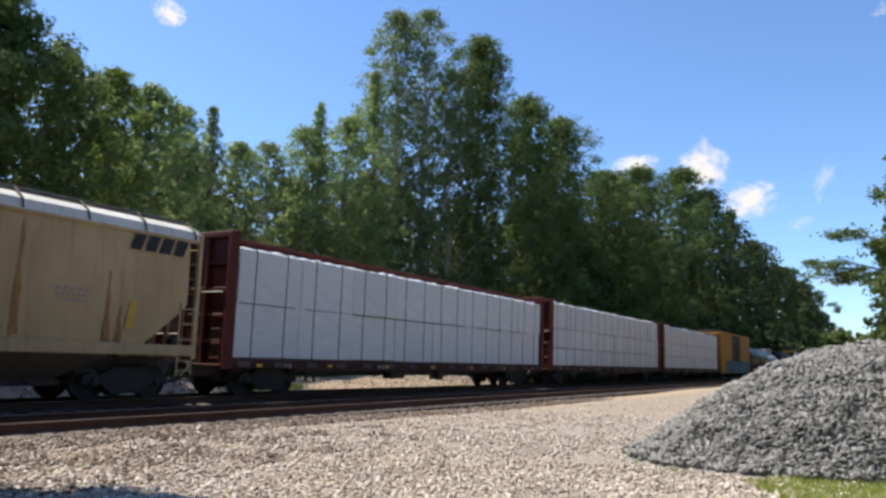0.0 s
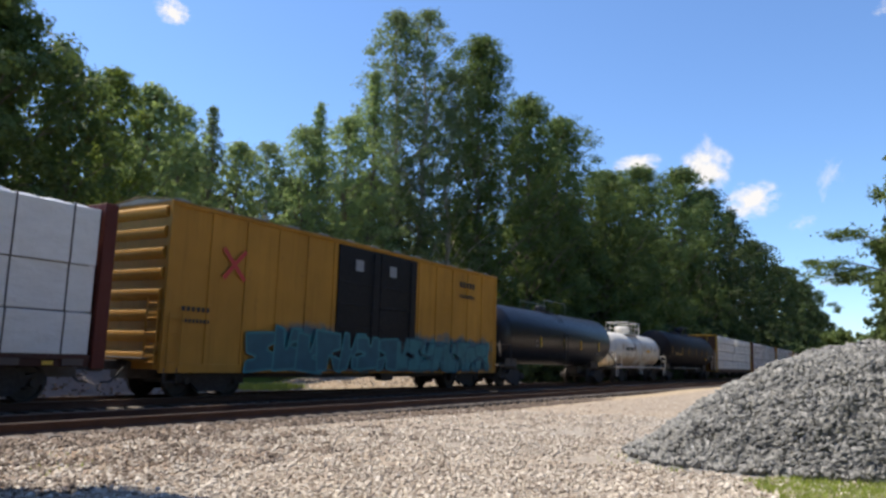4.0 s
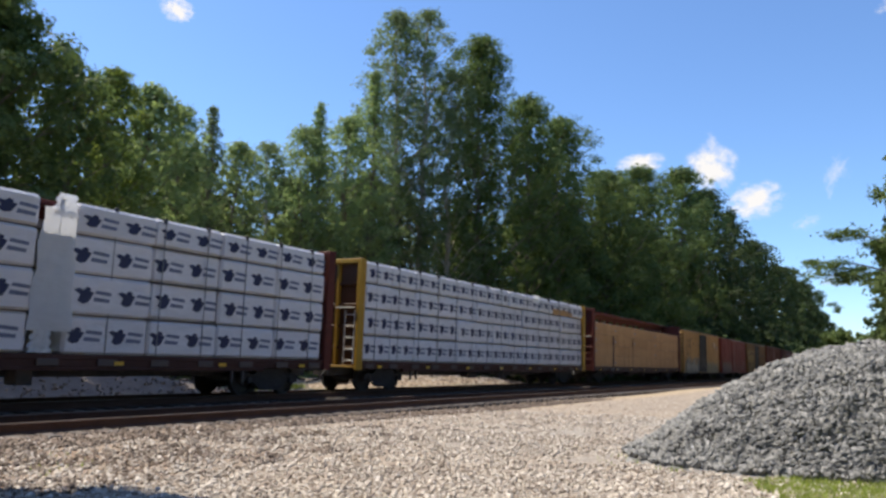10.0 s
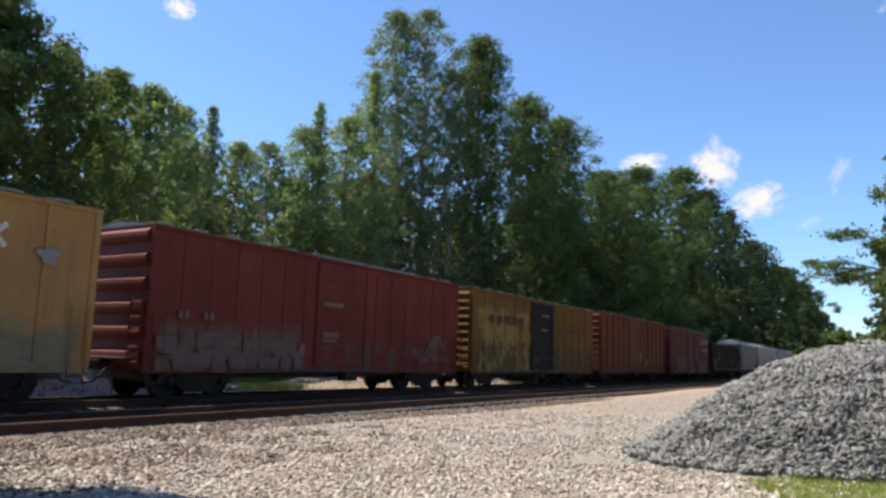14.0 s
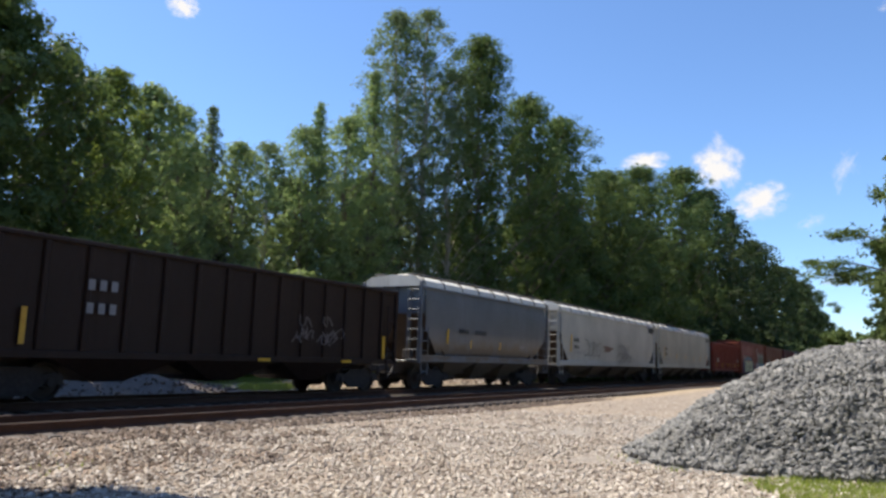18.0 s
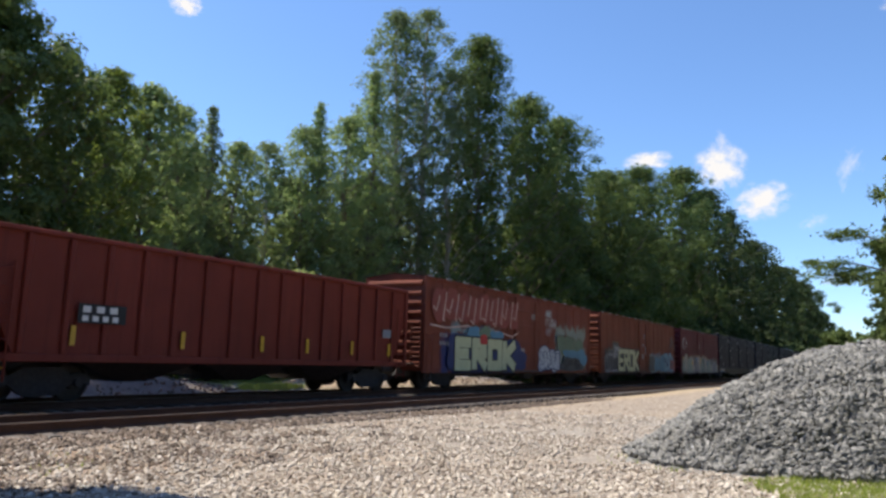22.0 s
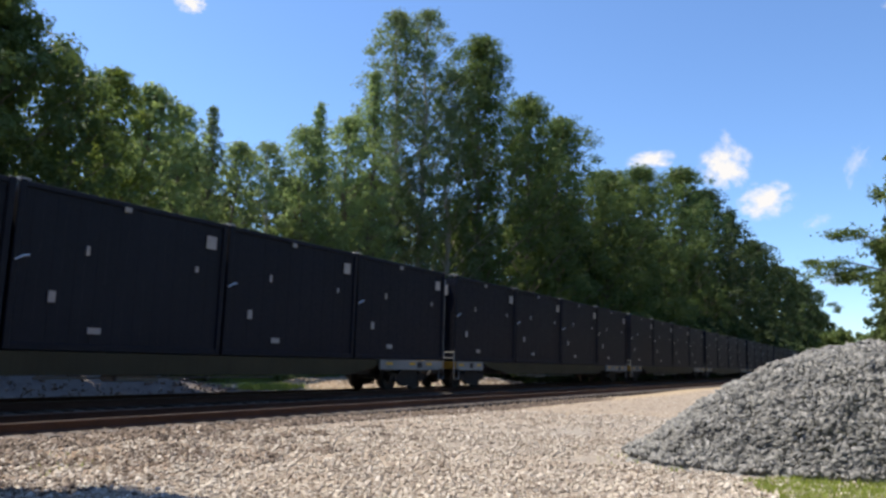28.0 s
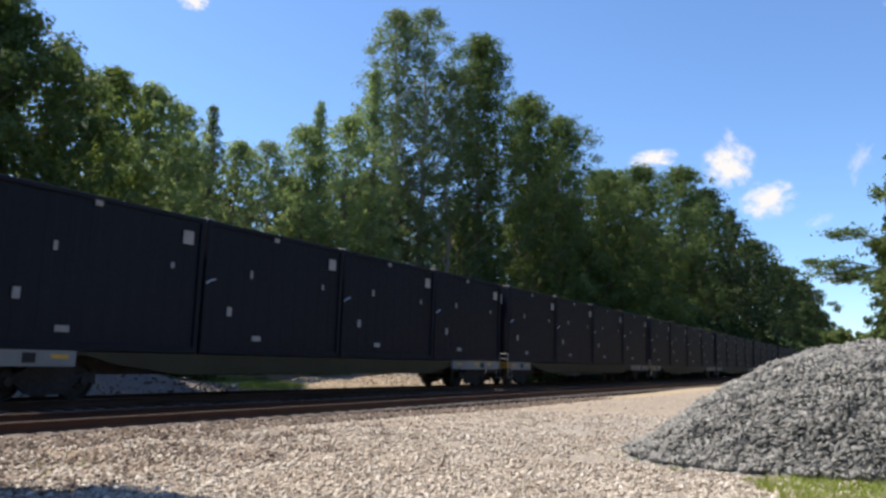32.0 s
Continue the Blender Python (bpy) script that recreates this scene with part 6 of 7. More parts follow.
# ---- container flats ----
def flat_proto(s):
    c = car("container_flatcar", "long flatcar with pale grey end sills carrying dark containers", s)
    L = 24.2
    for y in (-1, 1):
        part("side_sill", Mesh().slab([(2.5, 1.14), (L - 4.4, 1.14), (L - 4.8, 0.86), (L - 6.5, 0.62), (5.5, 0.62), (3.6, 0.86)], min(y * 1.30, y * 1.38), max(y * 1.30, y * 1.38)), M["flat_olive"], c, "olive drab side sill")
        for a, b in ((0.15, 2.5), (L - 4.5, L - 0.15)):
            g = part("end_sill", Mesh().slab([(a, 0.86), (a, 1.16), (b, 1.16), (b, 0.80), (a + 0.4, 0.80)] if a < 5 else [(a, 0.80), (a, 1.16), (b, 1.16), (b, 0.86), (b - 0.4, 0.80)], min(y * 1.38, y * 1.46), max(y * 1.38, y * 1.46)), M["flat_grey"], c, "pale grey side sill over the truck")
            m = Mesh()
            for x in ((a + 0.15, a + 1.75) if a < 5 else (a + 0.35, a + 1.9, a + 3.1)):
                m.box(x, x + 0.42, y * 1.465 - 0.002, y * 1.465 + 0.002, 0.98, 1.07)
            part("reflector", m, M["amber"], g, "amber reflective strips")
            part("placard", Mesh().box(a + (1.1 if a < 5 else 2.45), a + (1.4 if a < 5 else 2.8), y * 1.466 - 0.002, y * 1.466 + 0.002, 0.88, 1.1), M["mark"], g)
    part("deck", Mesh().box(0.1, L - 0.1, -1.30, 1.30, 1.04, 1.16, 0.01), M["under"], c)
    part("centre_sill", Mesh().box(-0.1, L + 0.1, -0.32, 0.32, 0.58, 1.02, 0.02).box(5.5, L - 5.5, -0.9, 0.9, 0.62, 1.0), M["under"], c)
    part("brake_gear", Mesh().box(9, 10.3, -1.2, -0.6, 0.45, 0.62, 0.04).tube([(7, -1.1, 0.55), (14.5, -1.1, 0.55)], 0.03, 6), M["flat_grey"], c)
    for x, k in ((0.0, 1), (L, -1)):
        part("end_beam", Mesh().box(min(x, x + k * 0.18), max(x, x + k * 0.18), -1.40, 1.40, 0.84, 1.16, 0.02), M["cb_yellow"], c, "yellow end beam")
        m = Mesh()
        m.tube([(x - k * 0.05, -1.4, 0.9), (x - k * 0.05, -1.4, 1.55), (x - k * 0.05, -0.5, 1.55), (x - k * 0.05, -0.5, 1.15)], 0.025, 6)
        m.tube([(x - k * 0.05, -1.4, 1.3), (x - k * 0.05, -0.5, 1.3)], 0.02, 6).tube([(x - k * 0.05, -1.42, 0.9), (x - k * 0.05, -1.42, 0.42), (x + k * 0.35, -1.42, 0.42), (x + k * 0.35, -1.42, 0.85)], 0.022, 6)
        part("handrail", m, M["flat_grey"], c)
        part("brake_wheel", Mesh().lathe([(-0.02, 0.24), (0.02, 0.26), (0.02, 0.20), (-0.02, 0.19)], "x", (x - k * 0.08, 0.75, 1.5), 16), M["under"], c)
    truck(c, 2.1)
    truck(c, L - 2.1)
    ends(c, L)
    return c


def container_proto():
    """A tall closed steel container with upright corrugations; origin at its front lower middle."""
    c = thing("waste_container", "tall navy-black steel container with small white plates", "container", "containers on the train")
    L, W, H = 5.98, 1.40, 3.68
    body = part("body", Mesh().box(0.06, L - 0.06, -W + 0.05, W - 0.05, 0.10, H - 0.06), M["navy"], c)
    for y in (-1, 1):
        if y < 0:
            for i in range(10):
                x = 0.5 + i * (L - 1.0) / 9
                part("side_rib", Mesh().box(x - 0.12, x + 0.12, -W + 0.046, -W + 0.06, 0.16, H - 0.14, 0.004), M["navy"], body)
        part("top_rail", Mesh().box(0, L, min(y * (W - 0.1), y * W), max(y * (W - 0.1), y * W), H - 0.13, H, 0.015), M["navy"], c)
        part("bottom_rail", Mesh().box(0, L, min(y * (W - 0.1), y * W), max(y * (W - 0.1), y * W), 0.0, 0.16, 0.015), M["navy"], c)
        for x in (0.0, L - 0.16):
            part("corner_post", Mesh().box(x, x + 0.16, min(y * (W - 0.16), y * (W + 0.012)), max(y * (W - 0.16), y * (W + 0.012)), 0.0, H + 0.02, 0.02), M["navy"], c)
    for x in (0.03, L - 0.09):
        part("end_door", Mesh().box(x, x + 0.06, -W + 0.16, W - 0.16, 0.14, H - 0.12), M["navy"], c)
        m = Mesh()
        for y in (-0.8, -0.3, 0.3, 0.8):
            xx = x - 0.03 if x < 1 else x + 0.09
            m.tube([(xx, y, 0.15), (xx, y, H - 0.15)], 0.024, 6)
        part("lock_rod", m, M["flat_grey"], c, "pale lock rods")
    for x, z, w, h in ((5.42, 3.08, 0.34, 0.36), (2.72, 3.50, 0.20, 0.13), (1.75, 2.34, 0.10, 0.22), (0.98, 1.20, 0.17, 0.26), (2.1, 0.48, 0.34, 0.15), (4.98, 2.28, 0.10, 0.16)):
        part("plate", Mesh().box(x - w / 2, x + w / 2, -W - 0.006, -W + 0.03, z - h / 2, z + h / 2, 0.004), M["plate"], c, "small white plate")
    part("plate", Mesh().box(-0.045, 0.03, -0.95, -0.6, 2.85, 3.3, 0.004), M["plate"], c, "small white plate")
    part("plate", Mesh().box(-0.045, 0.03, -0.35, 0.1, 0.35, 0.65, 0.004), M["plate"], c, "small white plate")
    part("latch", Mesh().tube([(0.05, -W - 0.03, 1.92), (0.22, -W - 0.04, 2.02), (0.36, -W - 0.02, 2.05)], 0.03, 6), M["bright"], c, "bright steel latch")
    part("top_bracket", Mesh().box(0.02, 0.30, -W + 0.1, -W + 0.4, H + 0.02, H + 0.08, 0.01), M["flat_grey"], c)
    return c
# ---- the train, car by car from its front ----
RED_CB = "oxide-red centre-beam lumber car with ribbed bulkheads"
YEL_CB = "yellow centre-beam lumber car with brown ribbed bulkheads"
WRAP = "stacked lumber bundles in white plastic wrap"

h = covered_hopper(-5.6, 19.5, M["hop_tan"], "weathered tan covered hopper car with rust streaks", 4, 4.63)
bars(h, -1.475, [(17.2, 18.95, 3.72, 4.12, 4)], M["mark"], "lettering", "bold black block lettering, plain shapes", 0.14, 0.72)
bars(h, -1.475, [(15.4, 16.3, 2.55, 2.62, 5), (15.4, 16.2, 2.42, 2.48, 6), (15.4, 16.3, 2.30, 2.35, 5)], M["pale"])
r = np.random.RandomState(4)
for x, w, z0, z1 in ((11.2, 0.10, 1.4, 3.1), (12.45, 0.16, 1.4, 2.6), (14.55, 0.13, 1.5, 4.1), (16.75, 0.16, 1.4, 3.1), (17.1, 0.12, 1.4, 2.3), (8.6, 0.14, 1.4, 3.8), (6.2, 0.12, 1.4, 3.0)):
    edge = [(x + w * (0.5 - 0.42 * k / 5) + 0.02 * r.normal(), z0 + (z1 - z0) * k / 5) for k in range(6)] + [(x - w * (0.5 - 0.42 * k / 5) + 0.02 * r.normal(), z0 + (z1 - z0) * k / 5) for k in range(5, -1, -1)]
    part("rust_run", Mesh().sheet(edge, -1.474), M["rust_run"], h, "orange-brown rust run down the side")
part("reflector", Mesh().sheet([(17.25, 1.75), (17.45, 1.75), (17.55, 2.45), (17.35, 2.45)], -1.475).sheet([(12.6, 1.8), (12.75, 1.8), (12.85, 2.4), (12.7, 2.4)], -1.475), M["amber"], h)

for s, tiers, seed in ((14.82, (1.10, 2.68, 4.27), 1), (38.14, (1.10, 2.06, 3.16, 4.54), 2), (61.58, (1.10, 2.06, 3.16, 4.52), 3)):
    centerbeam(s, 22.3, M["cb_red"], M["cb_red"], RED_CB)
    l = load(s, 22.3, WRAP, tiers, 8, M["wrap"], seed, 2, gap=0.006, battens=False, puff=0.02)
    m = Mesh()
    r = np.random.RandomState(seed + 40)
    for i in range(16):
        x = 0.42 + 1.3413 * (i + 0.5) - 0.035
        m.box(x, x + 0.07, -1.46, -1.36, tiers[-1] - 0.06, tiers[-1] + 0.05, 0.015)
    part("strap_clamp", m, M["strap"], l, "black strap clamps along the top edge")
    m = Mesh()
    for i in range(34):
        x = 0.6 + i * 0.62
        m.add([(x, -1.44, tiers[-1] - 0.02), (x + 0.6, -1.44, tiers[-1] - 0.02), (x + 0.62, -1.2, tiers[-1] + 0.03 + 0.06 * r.rand()), (x + 0.3, -1.32, tiers[-1] + 0.05 + 0.07 * r.rand()), (x - 0.02, -1.2, tiers[-1] + 0.03 + 0.06 * r.rand())],
              [(0, 1, 3), (1, 2, 3), (0, 3, 4), (3, 2, 4)])
    part("loose_wrap", m, M["wrap"], l, "crumpled loose edge of the wrap")
    for z in tiers[1:-1]:
        m, x = Mesh(), 0.5
        while x < 20.5:
            e = min(21.7, x + r.uniform(1.2, 4.5))
            m.box(x, e, -1.462, -1.44, z - 0.018, z + 0.012)
            x = e + (r.uniform(0.3, 1.3) if r.rand() < 0.5 else 0.02)
        part("spacer_strip", m, M["under"], l, "dark broken line of spacers between tiers")
    bars(l, -1.485, [(2.1, 2.9, 0.84, 0.96, 4), (5.0, 5.6, 0.84, 0.96, 3), (7.4, 8.0, 0.84, 0.96, 3)], M["plate"])
    if seed > 1:
        part("centre_tape", Mesh().box(11.08, 11.22, -1.452, -1.44, 1.12, tiers[-1] - 0.02), M["print_grey"], l)

b = boxcar(85.47, 18.77, 5.22, M["box_y1"], "tall yellow boxcar with black doors and teal graffiti", 14, (6.9, 11.8), M["door_dark"], M["roof"], 8, doors=2)
graffiti(b, -1.585, 2.9, 10.3, 0.72, 2.05, 7, M["teal"], M["teal_light"], 31)
graffiti(b, -1.585, 10.3, 17.7, 0.72, 1.95, 8, M["teal_light"], M["teal"], 32)
bars(b, -1.545, [(15.2, 16.6, 4.35, 4.6, 5), (15.2, 16.6, 3.9, 4.05, 7), (0.5, 1.5, 2.3, 2.42, 6), (0.5, 1.5, 2.0, 2.1, 8)], M["mark"])
strokes(b, -1.545, [[(1.85, 3.3), (2.25, 3.75), (2.65, 4.15)], [(1.8, 4.15), (2.2, 3.75), (2.65, 3.3)]], 0.13, M["spray_red"], "emblem", "faded red crossed emblem")
bars(b, -1.602, [(7.75, 8.2, 4.2, 4.6, 1), (9.8, 10.25, 4.2, 4.6, 1)], M["print_grey"], "placard")
t = tank(105.4, 16.2, 1.50, 2.62, M["tank_black"], "long glossy black tank car")
bars(t, -1.49, [(3.55, 3.95, 2.28, 2.4, 2), (3.55, 3.9, 2.05, 2.15, 3)], M["print_grey"])
for x in (4.10, 7.39, 10.07, 13.23):
    part("reflector", Mesh().box(x, x + 0.13, -1.52, -1.49, 2.02, 2.58), M["amber"], t, "yellow reflective strip")
part("placard", Mesh().box(12.9, 13.5, -1.43, -1.40, 1.78, 1.93), M["spray_slate"], t)
part("manway", Mesh().lathe([(0, 0.32), (0.3, 0.32), (0.36, 0.25), (0.36, 0)], "z", (7.4, 0, 4.1), 16).box(6.8, 8.0, -0.6, 0.6, 4.1, 4.15, 0.01), M["tank_black"], t, "top fittings housing", True)
m = Mesh()
for y in (-0.75, 0.75):
    m.tube([(6.3, y, 4.0), (6.3, y, 4.72), (9.4, y, 4.72), (9.4, y, 4.0)], 0.010, 5)
part("top_handrail", m, M["bright"], t)
part("ladder", Mesh().tube([(7.4, -1.53, 1.2), (7.4, -1.56, 2.7), (7.4, -1.1, 3.75), (7.4, -0.6, 4.12)], 0.02, 5).tube([(7.9, -1.53, 1.2), (7.9, -1.56, 2.7), (7.9, -1.1, 3.75), (7.9, -0.6, 4.12)], 0.02, 5), M["tank_black"], t)

t = tank(122.9, 11.7, 1.27, 2.28, M["tank_white"], "short dirty white tank car with top platform", M["tank_white"], M["white_rail"])
bars(t, -1.29, [(2.2, 4.2, 2.25, 2.5, 10)], M["mark"], "reporting_mark", "black reporting mark, plain bars")
bars(t, -1.29, [(2.3, 3.5, 2.05, 2.1, 5), (2.3, 3.7, 1.93, 1.98, 6), (9.4, 10.0, 2.3, 2.55, 3)], M["print_grey"])
part("placard", Mesh().box(7.4, 8.1, -1.30, -1.265, 2.2, 2.42), M["amber"], t, "yellow placard")
for x in (1.6, 4.34, 6.87, 8.67, 10.97):
    part("reflector", Mesh().box(x, x + 0.08, -1.29, -1.265, 2.32, 2.72), M["batten"], t)
part("manway", Mesh().lathe([(3.45, 0.5), (3.72, 0.5), (3.74, 0.54), (4.0, 0.54), (4.1, 0.42), (4.1, 0)], "z", (5.4, 0, 0), 20), M["white_rail"], t, "rust-stained top fittings dome", True)
m = Mesh()
for y in (-0.8, 0.8):
    m.tube([(4.0, y, 3.45), (4.0, y, 4.35), (6.9, y, 4.35), (6.9, y, 3.45)], 0.028, 6).tube([(4.0, y, 3.95), (6.9, y, 3.95)], 0.022, 6).tube([(4.95, y, 3.5), (4.95, y, 4.35)], 0.022, 6).tube([(5.95, y, 3.5), (5.95, y, 4.35)], 0.022, 6)
for x in (4.0, 6.9):
    m.tube([(x, -0.8, 4.35), (x, 0.8, 4.35)], 0.028, 6)
part("platform_rail", m, M["white_rail"], t, "white pipe railing round the top platform")
part("top_platform", Mesh().box(3.9, 7.0, -0.85, 0.85, 3.46, 3.50), M["white_rail"], t)
m = Mesh()
for x in (5.2, 5.65):
    m.tube([(x, -1.42, 0.55), (x, -1.36, 2.3), (x, -1.0, 3.2), (x, -0.8, 3.5)], 0.022, 6)
for i in range(7):
    m.tube([(5.2, -1.41 + 0.006 * i, 0.7 + 0.28 * i), (5.65, -1.41 + 0.006 * i, 0.7 + 0.28 * i)], 0.018, 5)
part("ladder", m, M["white_rail"], t)
part("side_rail", Mesh().box(0.2, 11.5, -1.36, -1.28, 1.06, 1.14, 0.01), M["white_rail"], t, "white side running rail")
part("tank_band", Mesh().lathe([(4.6, 1.285), (4.7, 1.285)], "x", (0, 0, 2.28), 40).lathe([(6.3, 1.285), (6.4, 1.285)], "x", (0, 0, 2.28), 40), M["rust_streak"], t, "rust-stained weld band")

t = tank(136.0, 18.6, 1.52, 2.72, M["tank_grey"], "long sooty black tank car with yellow markings")
bars(t, -1.53, [(2.2, 3.3, 2.2, 2.44, 4), (3.5, 4.5, 2.2, 2.40, 6)], M["amber_dull"], "reporting_mark", "faded amber reporting mark, plain bars", 0.05, 0.66)
for x in (1.24, 4.74, 7.14, 10.14, 12.44, 14.84):
    part("reflector", Mesh().box(x, x + 0.08, -1.535, -1.50, 2.35, 2.9), M["amber_dull"], t, "yellow reflective strip")
part("placard", Mesh().box(14.4, 14.75, -1.49, -1.42, 1.9, 2.1), M["amber"], t)
part("placard", Mesh().box(15.55, 15.85, -1.49, -1.45, 2.08, 2.35), M["print_grey"], t)
part("placard", Mesh().box(17.25, 17.7, -1.51, -1.45, 2.18, 2.45), M["print_grey"], t)
part("manway", Mesh().lathe([(4.2, 0.35), (4.5, 0.35), (4.55, 0.28), (4.55, 0)], "z", (9.3, 0, 0), 16).box(8.5, 10.1, -0.7, 0.7, 4.22, 4.27, 0.01), M["tank_black"], t, "top fittings housing", True)
m = Mesh()
for y in (-0.75, 0.75):
    m.tube([(8.3, y, 4.2), (8.3, y, 4.85), (10.3, y, 4.85), (10.3, y, 4.2)], 0.02, 5)
    m.tube([(1.0, y * 0.6, 4.22), (17.6, y * 0.6, 4.22)], 0.02, 5)
part("top_handrail", m, M["tank_black"], t)
for x in (4.6, 5.4, 6.2, 7.0, 11.2):
    part("top_bracket", Mesh().box(x - 0.12, x + 0.12, -0.55, -0.4, 4.16, 4.34, 0.02), M["tank_black"], t)
for x in (10.9, 11.4):
    part("vent_post", Mesh().tube([(x, -0.3, 4.2), (x, -0.3, 5.0)], 0.05, 8), M["tank_black"], t)
part("fill_dome", Mesh().lathe([(4.2, 0.30), (4.45, 0.30), (4.62, 0.46), (4.86, 0.46), (4.9, 0.38), (4.9, 0.0)], "z", (9.3, -0.1, 0), 18), M["tank_black"], t, "flared black top dome", True)
part("belly_pipe", Mesh().tube([(3.9, -0.95, 1.10), (14.6, -0.95, 1.10)], 0.05, 8), M["flat_grey"], t, "pale pipe along the tank's belly")
part("bottom_outlet", Mesh().box(8.7, 9.9, -0.6, 0.6, 0.92, 1.24, 0.05), M["under"], t)

for s, L, pm, pn, lab, mat, prn, seed, cols, ztop in ((155.91, 22.37, "cb_yellow", "cb_panel", YEL_CB, "wrap", "bar", 11, 18, 4.62), (179.63, 22.38, "cb_red", "cb_red", RED_CB, "wrap_print", "logo", 12, 8, 4.60),
                                                      (203.40, 22.6, "cb_yellow", "cb_panel", YEL_CB, "wrap_print", "logo", 13, 13, 4.66)):
    c = centerbeam(s, L, M[pm], M[pn], lab)
    z = [1.10, 2.00, 2.95, 3.86, ztop]
    l = load(s, L, WRAP if prn == "bar" else "stacked lumber bundles in white wrap printed with navy emblems", z, cols, M[mat], seed, 0, prn, gap=0.010, batten=0.018, split={11: [(0.42, 10.72, 9), (11.75, 21.95, 9)], 12: [(0.42, 12.2, 5), (13.0, 21.96, 4)]}.get(seed), puff=0.07)
    strap_mesh = Mesh().box(-0.011, 0.011, -1.478, -1.462, 1.11, ztop - 0.005).data("strap", M["strap"])
    clamp_mesh = Mesh().box(-0.05, 0.05, -1.47, -1.37, ztop - 0.10, ztop + 0.045, 0.015).data("strap_clamp", M["mark"])
    for i in range(15):
        x = 1.1 + i * (L - 2.2) / 14
        if prn != "bar":
            part("strap", strap_mesh, None, l, "thin grey tie-down strap").location.x = x
        part("strap_clamp", clamp_mesh, None, l, "black strap clamp").location.x = x
    if prn == "bar":
        for y0, y1 in ((-1.44, -0.12), (0.12, 1.44)):
            for z0, z1 in ((1.10, 2.0), (2.02, 2.93)):
                part("lumber_block", Mesh().box(10.73, 11.74, y0, y1, z0, z1, 0.05), M["wrap"], l)
        torn_flap(l, 11.24, 2.95, 4.66, 1.12, 3)
    elif seed == 12:
        torn_flap(l, 12.62, 1.6, 4.35, 0.95, 4)
        torn_flap(l, 12.75, 4.2, 4.72, 0.55, 9)
        torn_flap(l, 12.45, 1.12, 1.60, 0.5, 5)
    else:
        torn_flap(l, 15.3, 4.3, 4.72, 0.8, 6)
        part("bare_lumber_side", Mesh().box(17.7, 21.6, -1.452, -1.43, 3.88, 4.2), M["lumber"], l, "bundle side with the wrap torn off")

c = centerbeam(227.46, 22.2, M["cb_red"], M["cb_red"], RED_CB)
l = load(227.46, 22.2, "stacked unwrapped tan lumber bundles with dark gaps", (1.08, 1.78, 2.46, 3.16, 3.86), 9, M["lumber"], 21, 0, gap=0.003, batten=0.014, puff=0.008)
# solid dark strips in front of the bundles imitate shade in the gaps
for x, e, z1 in ((3.92, 4.22, 3.12), (8.38, 8.50, 3.12)):
    part("dark_gap", Mesh().box(x, e, -1.47, -1.44, 1.1, z1), M["sill"], l, "dark strip standing in for the shaded gap between stacks")
strap_mesh = Mesh().box(-0.010, 0.010, -1.472, -1.455, 1.09, 3.865).data("strap", M["lumber_strap"])
clamp_mesh = Mesh().box(-0.05, 0.05, -1.47, -1.37, 3.80, 3.90, 0.015).data("strap_clamp", M["plate"])
for i in range(16):
    part("strap", strap_mesh, None, l, "thin brown tie-down strap").location.x = 1.0 + i * 1.36
    part("strap_clamp", clamp_mesh, None, l, "pale strap clamp").location.x = 1.0 + i * 1.36
tag = Mesh().box(0, 0.26, -1.462, -1.44, 0, 0.13).data("bundle_tag", M["plate"])
for x in (0.55, 4.45, 8.75, 14.2):
    for z in (1.3, 2.0, 2.7, 3.4):
        part("bundle_tag", tag, None, l, "white paper bundle tag").location = (x + 0.08 * math.sin(9 * z + x), 0, z)
bars(c, -1.53, [(3.5, 4.0, 0.84, 0.98, 3), (4.6, 5.1, 0.84, 0.98, 3)], M["plate"])

b = boxcar(251.15, 15.45, 4.55, M["box_y2"], "buff yellow boxcar with black door and faded graffiti", 13, (6.35, 9.4), M["door_dark"], M["roof"], 9)
for x, z in ((2.5, 3.70), (3.5, 3.27), (4.85, 3.13), (5.7, 3.17)):
    bars(b, -1.545, [(x, x + 0.42, z, z + 0.2, 3)], M["mark"], "lettering", "black lettering, plain bars")
strokes(b, -1.545, [[(0.8, 2.4), (0.85, 3.0), (1.3, 3.1), (2.5, 3.05)], [(1.0, 2.35), (1.9, 2.4), (2.3, 2.9), (2.4, 3.7)], [(0.9, 3.5), (1.6, 3.75), (2.1, 3.5)], [(1.3, 2.4), (1.5, 3.2), (1.9, 3.4)]], 0.07, M["mark"], "graffiti", "black sprayed line figure")
bars(b, -1.545, [(4.45, 4.9, 1.65, 2.05, 1), (11.9, 12.4, 3.35, 3.75, 2)], M["spray_slate"])
strokes(b, -1.545, [[(12.75, 3.32), (13.25, 3.82)], [(12.75, 3.82), (13.25, 3.32)]], 0.12, M["white"], "emblem", "white crossed emblem")
squiggles(b, -1.602, 6.6, 8.8, 1.3, 2.2, 6, 0.05, M["faint_white"], 51)
part("paint_patch", Mesh().sheet(bubble(14.0, 14.45, 3.08, 3.42, np.random.RandomState(8), lump=0.4), -1.546), M["plate"], b, "pale blue-white patch of bare paint")
for k, (x0, x1, z1) in enumerate(((0.5, 1.3, 1.5), (1.2, 1.9, 2.15), (2.0, 2.7, 1.5), (2.9, 3.6, 1.6), (3.4, 4.2, 2.0), (4.3, 5.2, 1.4))):
    blob(b, -1.546 - 0.0012 * k, x0, x1, 0.72, z1, M["spray_haze"], 520 + k, 0.3)
